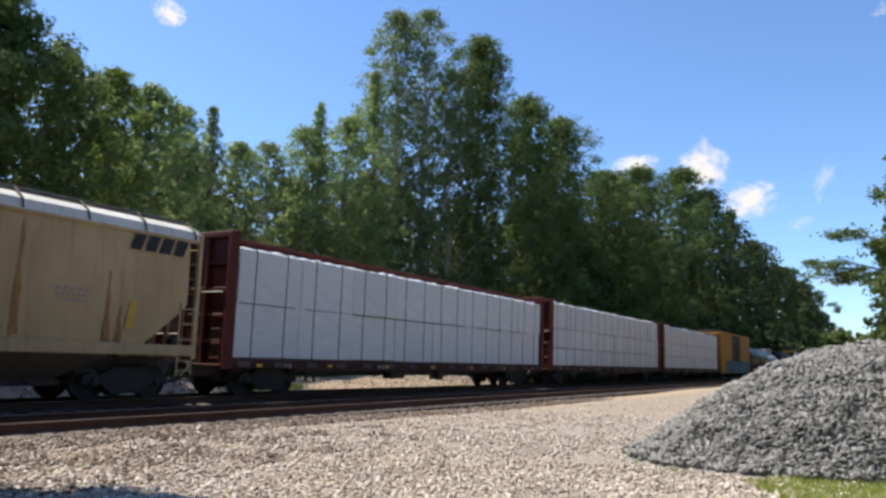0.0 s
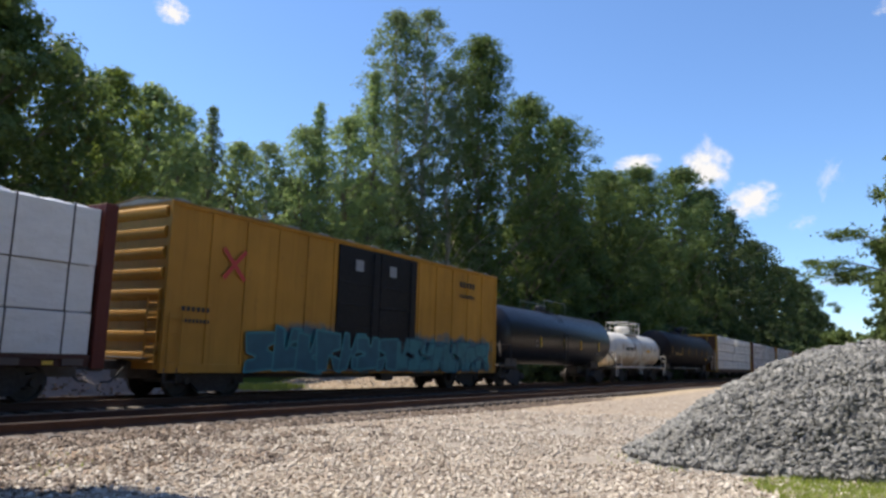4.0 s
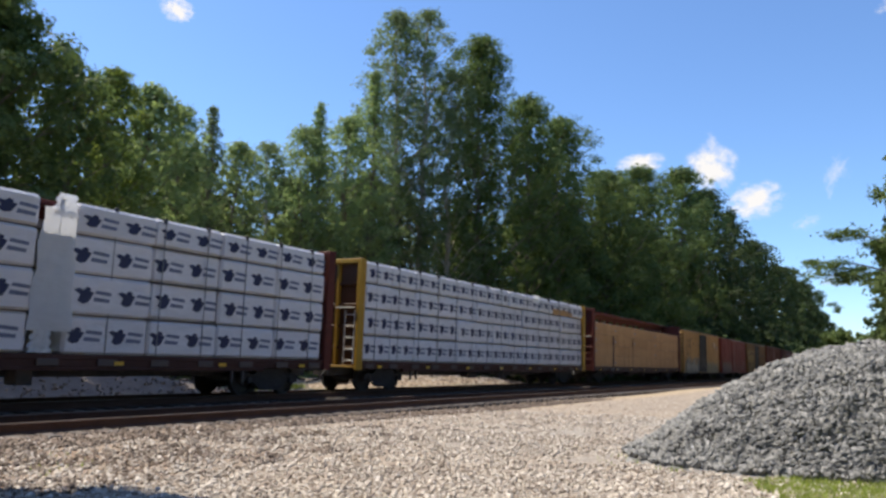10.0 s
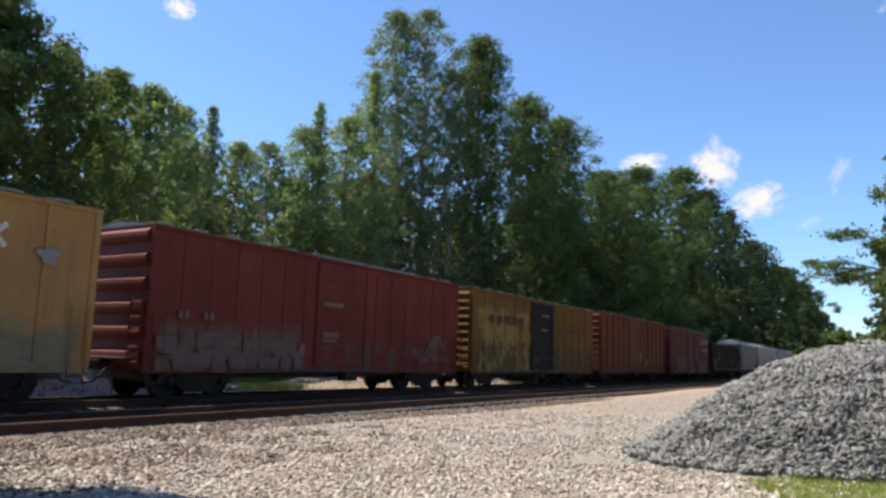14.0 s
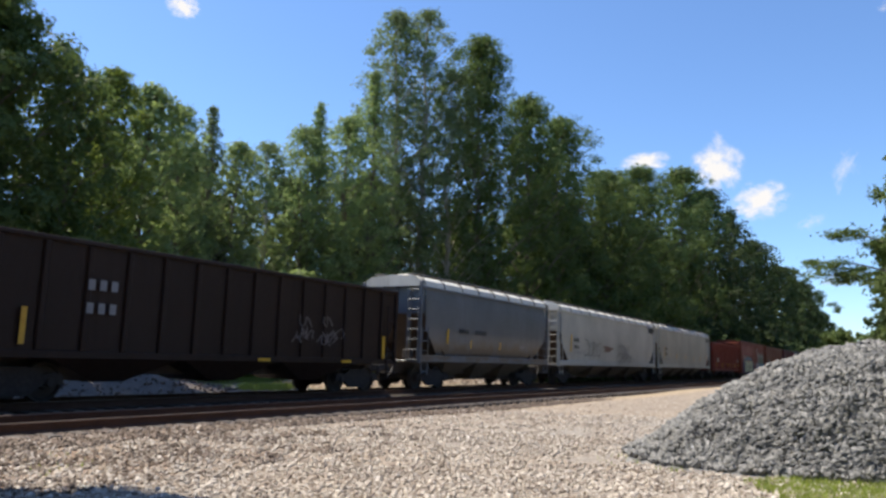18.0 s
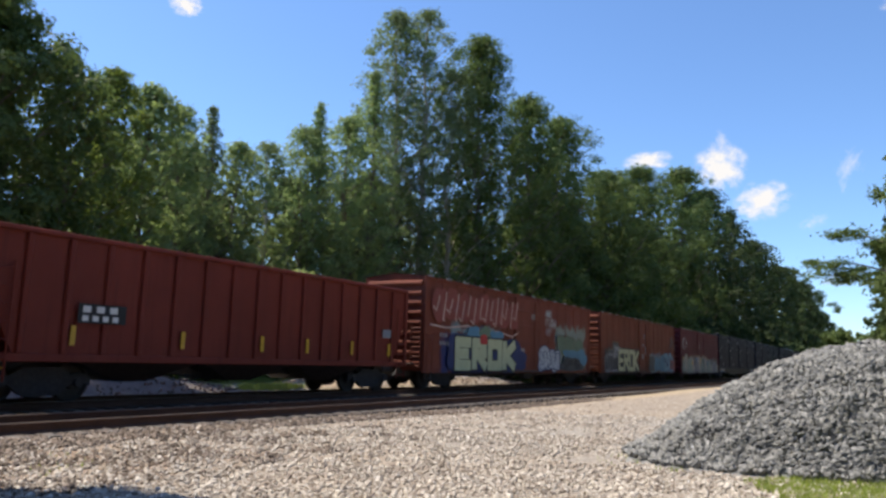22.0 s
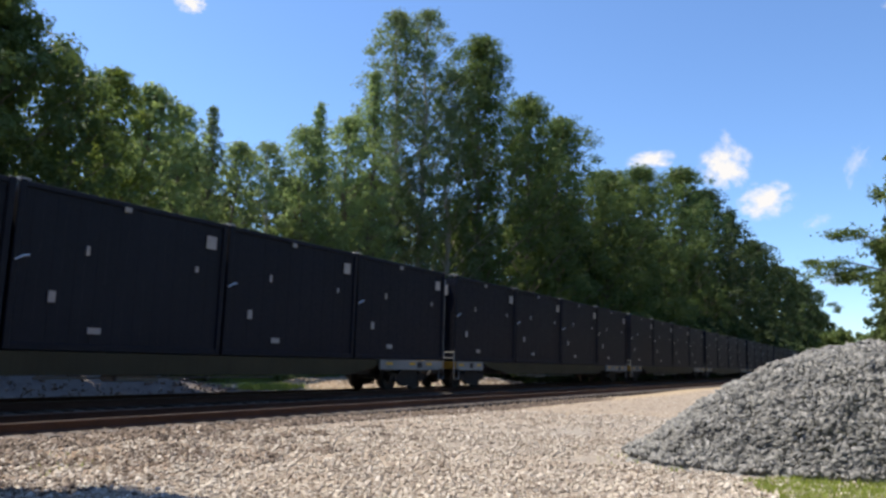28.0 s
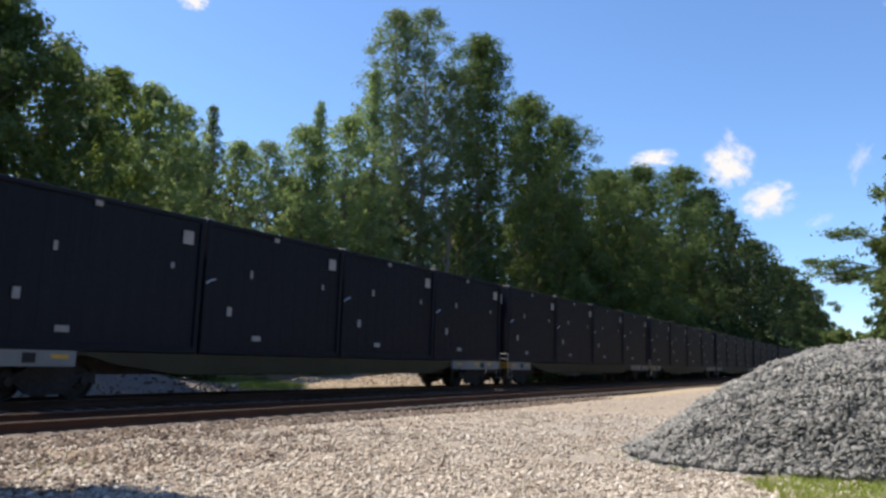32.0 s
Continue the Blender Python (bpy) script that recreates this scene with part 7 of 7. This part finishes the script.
b = boxcar(268.10, 15.62, 4.50, M["box_r1"], "faded red boxcar with pale graffiti along its sill", 16, (6.4, 9.6), M["box_r1"], M["roof"], 6, post_d=0.015)
squiggles(b, -1.575, 11.8, 14.8, 1.1, 2.0, 11, 0.06, M["faint"], 54)
graffiti(b, -1.556, 0.3, 2.2, 0.76, 1.85, 2, M["wash"], M["box_r1"], 55)
graffiti(b, -1.560, 2.2, 5.7, 0.76, 1.72, 5, M["wash"], M["box_r1"], 56)
squiggles(b, -1.572, 2.4, 5.4, 1.0, 1.7, 12, 0.05, M["faint"], 57)
bars(b, -1.58, [(6.7, 7.7, 2.85, 3.0, 1), (6.7, 7.5, 1.85, 2.0, 1), (6.7, 7.4, 1.7, 1.78, 1), (0.9, 1.3, 2.1, 2.3, 2), (1.75, 2.15, 2.1, 2.3, 2), (1.0, 1.45, 1.65, 1.8, 3), (2.0, 2.45, 1.65, 1.8, 3)], M["faint"])
# sunlight on the roof's edge, added as a pale grey strip
part("roof_edge", Mesh().box(6.0, 12.5, -1.56, -1.53, 4.44, 4.50, 0.005), M["flat_grey"], b, "pale strip standing in for the sunlit roof edge")
b = boxcar(285.06, 15.58, 4.52, M["box_y3"], "grimy yellow boxcar with dark green door", 14, (6.3, 9.4), M["door_dark"], M["roof"], 10)
bars(b, -1.545, [(1.6, 5.6, 3.0, 3.4, 5), (10.0, 14.5, 2.9, 3.15, 6)], M["cb_panel"])
bars(b, -1.602, [(7.5, 8.5, 3.66, 3.74, 1), (7.5, 8.3, 2.9, 2.97, 1)], M["pale"])

b = boxcar(302.26, 15.52, 4.66, M["box_b1"], "rust-brown boxcar with outside posts", 13, (5.9, 9.3), M["box_b1"], M["roof"], 9, post_d=0.06)
part("reflector", Mesh().box(8.29, 8.43, -1.605, -1.58, 1.55, 2.1).box(10.06, 10.2, -1.56, -1.545, 1.15, 1.65), M["amber"], b)
bars(b, -1.545, [(12.3, 12.55, 1.97, 2.09, 1), (13.15, 13.6, 1.82, 1.88, 1), (13.15, 13.6, 1.70, 1.75, 1)], M["faint_white"])

b = boxcar(319.58, 15.3, 4.58, M["box_m1"], "dark maroon boxcar with white lettering and scrawled graffiti", 15, (6.3, 9.2), M["box_m1"], M["roof"], 10, post_d=0.015)
bars(b, -1.575, [(11.35, 14.66, 3.42, 3.88, 8), (11.94, 14.38, 2.67, 3.03, 7)], M["pale"], "lettering", "large weathered white lettering, plain bars")
bars(b, -1.575, [(13.8, 14.6, 1.5, 1.66, 3), (13.9, 14.6, 2.2, 2.36, 3), (7.3, 8.1, 2.7, 2.85, 2), (7.3, 8.1, 2.3, 2.4, 3)], M["faint_white"])
squiggles(b, -1.578, 8.3, 9.9, 2.0, 3.0, 13, 0.04, M["faint_white"], 57)
graffiti(b, -1.578, 10.2, 13.2, 0.8, 2.0, 4, M["box_m1"], M["faint"], 58)
graffiti(b, -1.578, 2.0, 5.0, 0.85, 1.75, 5, M["box_m1"], M["faint_white"], 59)
bars(b, -1.575, [(0.9, 4.9, 3.2, 3.78, 10)], M["gold_faint"], "lettering", "faded gold sprayed lettering, plain bars", 0.08, 0.7)
part("reflector", Mesh().box(1.4, 1.8, -1.58, -1.56, 0.75, 0.85).box(7.6, 8.1, -1.58, -1.56, 0.75, 0.85).box(12.9, 13.4, -1.58, -1.56, 0.75, 0.85), M["amber"], b)

c = open_hopper(336.4, 15.9, 3.74, M["open_brown"], "black-brown open-top hopper car with side posts", 13, 1.0)
squiggles(c, -1.53, 10.0, 12.0, 1.7, 2.4, 9, 0.05, M["faint_white"], 61)
bars(c, -1.53, [(3.1, 4.0, 2.05, 2.3, 3), (3.1, 4.0, 2.6, 2.85, 3)], M["print_grey"])
part("reflector", Mesh().box(1.6, 1.72, -1.54, -1.52, 1.3, 2.1).box(8.7, 9.2, -1.54, -1.52, 1.02, 1.12).box(12.6, 13.1, -1.54, -1.52, 1.02, 1.12).box(14.9, 15.05, -1.54, -1.52, 1.2, 2.0), M["amber"], c)

h = covered_hopper(353.9, 12.9, M["hop_grey"], "blue-grey covered hopper car with dark end frame", 3, 4.56, bulge=0.16, roof=M["hop_roof"])
bars(h, -1.53, [(3.07, 3.97, 2.35, 2.55, 4), (4.5, 5.62, 2.35, 2.55, 6)], M["mark"], "reporting_mark", "black reporting mark, plain bars")
bars(h, -1.53, [(3.1, 4.0, 2.1, 2.16, 3), (3.1, 4.2, 1.98, 2.03, 4), (9.2, 9.8, 1.9, 2.0, 2)], M["print_grey"])
part("reflector", Mesh().sheet([(2.0, 1.9), (2.15, 1.9), (2.2, 2.5), (2.05, 2.5)], -1.53).sheet([(4.02, 1.75), (4.15, 1.75), (4.2, 2.1), (4.07, 2.1)], -1.53).sheet([(6.9, 1.75), (7.02, 1.75), (7.07, 2.1), (6.95, 2.1)], -1.53), M["amber"], h)

h = covered_hopper(368.3, 19.9, M["hop_white"], "pale grey covered hopper car with faint graffiti", 4, 4.61)
bars(h, -1.475, [(2.4, 3.3, 2.5, 2.72, 4), (2.4, 3.3, 2.1, 2.3, 5)], M["mark"], "reporting_mark", "black reporting mark, plain bars")
bars(h, -1.475, [(2.4, 3.9, 1.93, 1.98, 5), (2.4, 4.1, 1.82, 1.87, 6)], M["print_grey"])
bubble_outlines(h, -1.480, 4.2, 7.0, 1.75, 2.75, 4, 0.036, M["mark"], 63)
bubble_outlines(h, -1.480, 10.6, 13.0, 1.95, 2.6, 5, 0.034, M["mark"], 64)
bubble_outlines(h, -1.512, 10.5, 13.8, 1.38, 1.95, 6, 0.034, M["mark"], 65)
blob(h, -1.478, 7.7, 9.3, 2.05, 2.4, M["faint"], 66, 0.4)
bars(h, -1.475, [(18.0, 19.5, 3.70, 4.05, 4)], M["mark"], "lettering", "bold dark block lettering, plain shapes", 0.14, 0.72)
part("reflector", Mesh().sheet([(1.75, 1.9), (1.95, 1.9), (2.1, 2.9), (1.9, 2.9)], -1.475), M["amber"], h)

h = covered_hopper(389.20, 19.44, M["hop_cream"], "off-white covered hopper car streaked with rust", 4, 4.61)
bars(h, -1.475, [(1.94, 2.78, 2.52, 2.8, 4), (1.94, 2.78, 2.1, 2.34, 5)], M["mark"], "reporting_mark", "black reporting mark, plain bars")
bars(h, -1.475, [(2.2, 2.8, 1.88, 1.94, 4), (2.2, 2.8, 1.76, 1.81, 5), (3.0, 3.6, 1.88, 1.94, 4), (3.0, 3.6, 1.76, 1.81, 5), (9.3, 10.4, 2.25, 2.32, 6), (13.0, 14.0, 2.2, 2.26, 6)], M["print_grey"])
bars(h, -1.475, [(17.5, 18.9, 3.70, 4.05, 4)], M["mark"], "lettering", "bold dark block lettering, plain shapes", 0.14, 0.72)
m = Mesh()
for x, z in ((1.75, 1.9), (5.6, 1.85), (9.0, 1.9), (12.1, 1.75), (14.9, 1.8), (17.6, 2.0)):
    m.sheet([(x, z), (x + 0.2, z), (x + 0.28, z + (0.95 if x < 2 else 0.45)), (x + 0.08, z + (0.95 if x < 2 else 0.45))], -1.475)
part("reflector", m, M["amber"], h, "yellow reflective strips")

c = open_hopper(409.69, 15.9, 3.84, M["open_red"], "oxide-red open hopper car with upright side posts", 14, 0.92)
bars(c, -1.53, [(2.35, 3.4, 2.07, 2.22, 3), (2.35, 3.4, 1.87, 2.0, 4)], M["white"], "reporting_mark", "white reporting mark, plain bars")
part("marking_panel", Mesh().box(2.24, 3.5, -1.526, -1.515, 1.82, 2.27), M["mark"], c, "black panel behind the reporting mark")
for x in (2.1, 5.2, 8.1, 10.1, 12.4, 14.6):
    part("reflector", Mesh().box(x, x + 0.12, -1.535, -1.515, 1.3, 1.75), M["amber"], c)
part("placard", Mesh().box(14.25, 14.75, -1.525, -1.515, 1.95, 2.25), M["print_grey"], c)
part("grab_iron", Mesh().tube([(0.05, -1.45, 0.75), (0.05, -1.45, 1.3)], 0.03, 6).tube([(0.05, -1.45, 0.78), (0.75, -1.45, 0.78)], 0.03, 6), M["cb_yellow"], c, "yellow corner step")

b = boxcar(426.82, 19.02, 4.60, M["box_b2"], "long brown boxcar covered in bold pink and cream graffiti", 15, (8.3, 11.2), M["box_b2"], M["box_b2"], 9, post_d=0.012)
r = np.random.RandomState(71)
for k in range(8):
    x = 0.45 + k * 1.0
    blob(b, -1.556 - 0.0012 * k, x, x + 1.12, 2.75 + 0.15 * r.rand(), 4.25 - 0.2 * r.rand(), M["spray_pink"], 710 + k, 0.14)
for k in range(15):
    x, z0, z1 = 0.75 + k * 0.53 + 0.08 * r.rand(), 2.75 + 0.5 * r.rand(), 4.2 - 0.45 * r.rand()
    bend = (0.30 * r.rand() - 0.05, z0 - 0.05) if k % 2 else (-0.28, z0 + 0.15)
    line = [(x + 0.22, z1), (x + 0.17, z0 + 0.7 * (z1 - z0)), (x + 0.05, z0 + 0.3 * (z1 - z0)), (x, z0), (x + bend[0], bend[1])]
    part("graffiti_stroke", Mesh().ribbon(line, 0.085, -1.568 - 0.0004 * k), M["spray_rose"], b, "pale sprayed stroke, illegible")
part("graffiti_stroke", Mesh().ribbon([(0.3, 2.62), (1.6, 2.55), (3.4, 2.72), (5.0, 2.50), (6.4, 2.60), (7.9, 2.42), (8.6, 2.65)], 0.07, -1.575), M["spray_rose"], b, "pale sprayed stroke, illegible")
for k, (x0, x1, z0, z1) in enumerate(((1.7, 4.4, 0.80, 2.35), (3.8, 6.6, 0.80, 2.45), (6.0, 8.9, 0.80, 2.30), (7.6, 9.6, 0.85, 1.75))):
    blob(b, -1.578 - 0.001 * k, x0, x1, z0, z1, M["spray_navy"], 730 + k, 0.12)
for k, (x0, x1, z0, z1) in enumerate(((3.4, 4.6, 2.15, 2.70), (4.5, 5.6, 2.2, 2.75), (5.6, 6.9, 2.15, 2.62))):
    blob(b, -1.583 - 0.001 * k, x0, x1, z0, z1, M["spray_green"] if k == 1 else M["spray_blue"], 740 + k, 0.2)
block_word(b, -1.589, 2.55, 1.02, 1.0, 0.98, 0.50, "EROK", M["spray_cream"], M["spray_black"], 0.46, 0.07)
blob(b, -1.597, 4.55, 5.25, 1.95, 2.4, M["spray_red"], 3, 0.1, name="graffiti_dot")
blob(b, -1.562, 11.1, 13.0, 0.80, 2.05, M["spray_white"], 751, 0.16, M["spray_navy"])
blob(b, -1.564, 12.6, 14.1, 0.80, 1.95, M["spray_white"], 752, 0.16, M["spray_navy"])
graffiti(b, -1.568, 11.3, 13.9, 0.85, 1.9, 4, M["spray_white"], M["spray_navy"], 74)
for k, (x0, x1, z0, z1, m) in enumerate(((13.7, 15.2, 1.75, 2.75, "spray_green"), (14.8, 16.6, 1.7, 2.72, "spray_green"), (16.1, 17.7, 1.5, 2.6, "spray_green"), (14.6, 17.0, 1.35, 2.0, "spray_blue"), (16.5, 18.3, 1.1, 2.0, "spray_blue"), (14.2, 17.6, 0.78, 1.5, "spray_slate"))):
    blob(b, -1.562 - 0.0015 * k, x0, x1, z0, z1, M[m], 760 + k, 0.2, M["spray_grey"] if k < 3 else None)
squiggles(b, -1.575, 14.3, 17.2, 0.95, 1.5, 14, 0.06, M["spray_black"], 76)
squiggles(b, -1.575, 11.2, 13.0, 2.6, 3.9, 9, 0.05, M["spray_white"], 77)
bars(b, -1.56, [(1.1, 1.75, 2.15, 2.32, 3), (1.1, 1.9, 1.82, 1.98, 4), (8.9, 9.4, 1.6, 1.9, 1), (8.9, 9.4, 1.2, 1.4, 1), (10.2, 10.7, 3.4, 3.7, 2)], M["pale"])

b = boxcar(447.89, 18.80, 4.60, M["box_b3"], "russet boxcar with pale green and blue graffiti", 15, (8.4, 10.4), M["box_b3"], M["box_b3"], 9, post_d=0.012)
block_word(b, -1.565, 3.6, 0.95, 0.85, 1.2, 0.33, "EROK", M["spray_cream"], M["spray_black"])
blob(b, -1.555, 2.2, 3.5, 1.5, 2.75, M["spray_slate"], 820, 0.18, M["spray_grey"])
blob(b, -1.556, 1.1, 2.5, 1.5, 2.2, M["spray_slate"], 821, 0.2, M["spray_grey"])
for k, (x0, x1, z1) in enumerate(((0.65, 1.25, 1.75), (1.15, 1.75, 1.95), (1.65, 2.35, 1.9), (2.2, 2.8, 1.75), (2.7, 3.35, 1.9))):
    blob(b, -1.560 - 0.0015 * k, x0, x1, 0.82, z1, M["spray_black"], 830 + k, 0.16, M["spray_white"], "graffiti_letter", 0.05)
squiggles(b, -1.572, 2.2, 3.2, 2.0, 2.5, 4, 0.06, M["spray_white"], 83)
for k, (x0, x1, z0, z1, m) in enumerate(((10.9, 12.6, 0.8, 1.95, "spray_slate"), (12.3, 14.2, 0.8, 1.9, "spray_blue"), (13.9, 15.6, 0.75, 2.1, "spray_blue"), (15.2, 16.8, 0.75, 2.25, "spray_sky"), (16.4, 17.7, 0.75, 2.3, "spray_sky"), (17.0, 18.25, 0.75, 2.0, "spray_sky"), (18.0, 18.65, 0.8, 1.75, "spray_pink"))):
    blob(b, -1.556 - 0.0015 * k, x0, x1, z0, z1, M[m], 840 + k, 0.14, M["spray_navy"] if k > 2 else M["spray_grey"], "graffiti_letter", 0.045)
blob(b, -1.572, 17.05, 17.95, 0.98, 1.78, M["spray_pink"], 851, 0.04, M["spray_navy"], "graffiti_dot")
blob(b, -1.574, 17.25, 17.75, 1.15, 1.6, M["spray_slate"], 852, 0.06, name="graffiti_dot")
squiggles(b, -1.575, 14.4, 16.6, 1.1, 1.9, 9, 0.05, M["spray_navy"], 85)
squiggles(b, -1.56, 16.9, 18.3, 2.75, 3.8, 11, 0.05, M["faint_white"], 86)
bars(b, -1.567, [(9.0, 9.4, 1.7, 2.05, 1), (9.8, 10.1, 2.0, 2.6, 1), (9.0, 9.5, 2.6, 2.8, 2), (9.3, 10.2, 3.4, 3.5, 3), (9.3, 10.2, 3.2, 3.28, 4)], M["print_grey"])

b = boxcar(468.91, 16.39, 4.62, M["box_m2"], "wine-red boxcar with a band of pale graffiti", 16, (6.8, 9.6), M["box_m2"], M["box_m2"], 8, post_d=0.015)
for k in range(17):
    x = 0.35 + k * 0.9
    blob(b, -1.568 - 0.0012 * (k % 5), x, x + 1.05, 0.72, 2.0 + 0.25 * math.sin(k * 2.3) - 0.015 * k, M[("spray_sage", "spray_stone", "spray_mist", "spray_stone", "spray_sage", "spray_stone")[(k * 5 + k // 3) % 6]], 900 + k, 0.15, M["spray_mist"], "graffiti_letter", 0.03)
blob(b, -1.576, 2.2, 3.9, 0.9, 2.0, M["spray_sage"], 930, 0.15, M["spray_stone"], "graffiti_letter", 0.04)
blob(b, -1.578, 1.2, 2.2, 1.0, 2.35, M["spray_stone"], 931, 0.2, M["spray_sage"], "graffiti_letter", 0.04)
bubble_outlines(b, -1.582, 5.0, 15.2, 0.85, 1.95, 12, 0.05, M["spray_mist"], 932)
r = np.random.RandomState(9)
for i, m in enumerate(("amber", "spray_navy", "spray_blue", "spray_white", "amber", "spray_green", "spray_navy", "spray_white", "spray_blue")):
    x, z = 3.9 + i * 0.78 + 0.2 * r.rand(), 1.05 + 0.7 * r.rand()
    part("graffiti_patch", Mesh().sheet(bubble(x, x + 0.4, z, z + 0.45, r, lump=0.4), -1.596 - 0.0004 * i), M[m], b)
squiggles(b, -1.54, 0.5, 2.2, 2.8, 3.7, 8, 0.05, M["spray_white"], 94)
bars(b, -1.58, [(6.87, 7.6, 3.33, 3.4, 3), (6.87, 7.6, 3.2, 3.27, 4), (6.87, 7.6, 3.07, 3.14, 3), (6.87, 7.55, 2.94, 3.01, 3)], M["pale"])
part("reflector", Mesh().box(0.5, 0.66, -1.58, -1.565, 1.7, 2.1), M["amber"], b)

# twelve flatcars with four containers each
flat = flat_proto(486.55)
flats = [flat]
box0 = container_proto()
PITCH_CAR = 25.18
for i in range(12):
    s = 486.55 + i * PITCH_CAR
    if i:
        f = copy_thing(flat, pose(s, TRACK_Y, 0))
        TRAIN.append((f, s))
        for o in f.children_recursive:
            if o.name.startswith("wheelset"):
                WHEELS.append((o, o.location.x))
    for k in range(4):
        sc = s + 0.03 + k * 6.06
        c = box0 if i == 0 and k == 0 else copy_thing(box0, pose(sc, TRACK_Y, 1.17))
        c.location = (sc, TRACK_Y, 1.17)
        TRAIN.append((c, sc))


# ---- what moves ----
def run(t):
    """How far the train has come, in metres, after t seconds."""
    u = t / 32.0
    return 32.0 * (18.10389 * u + 0.69443 * u * u - 0.695025 * u ** 3)


def motions():
    times = [2.0 * i for i in range(17)]
    for ob, s in TRAIN:
        z = ob.location.z
        walk(ob, [(t, pose(s - run(t), TRACK_Y, z)) for t in times])
    # one turning wheelset for each place in a truck; the others turn alike
    for ax in (-0.89, 0.89):
        same = [w for w, a in WHEELS if abs(a - ax) < 0.01]
        walk(same[0], [(i / FPS, pose(ax, 0, 0.457, 0, -math.degrees(run(i / FPS) / 0.457) % 360)) for i in range(32 * FPS + 1)])
        turn = same[0].animation_data
        for w in same[1:]:
            w.rotation_mode = "QUATERNION"
            d = w.animation_data_create()
            d.action = turn.action
            d.action_slot = turn.action_slot
    for c, px, py, turn, vx, vy in CLOUDS:
        walk(c, [(t, sky_pose(px + vx * t, py + vy * t, 2400, turn)) for t in (0.0, 16.0, 32.0)])


motions()
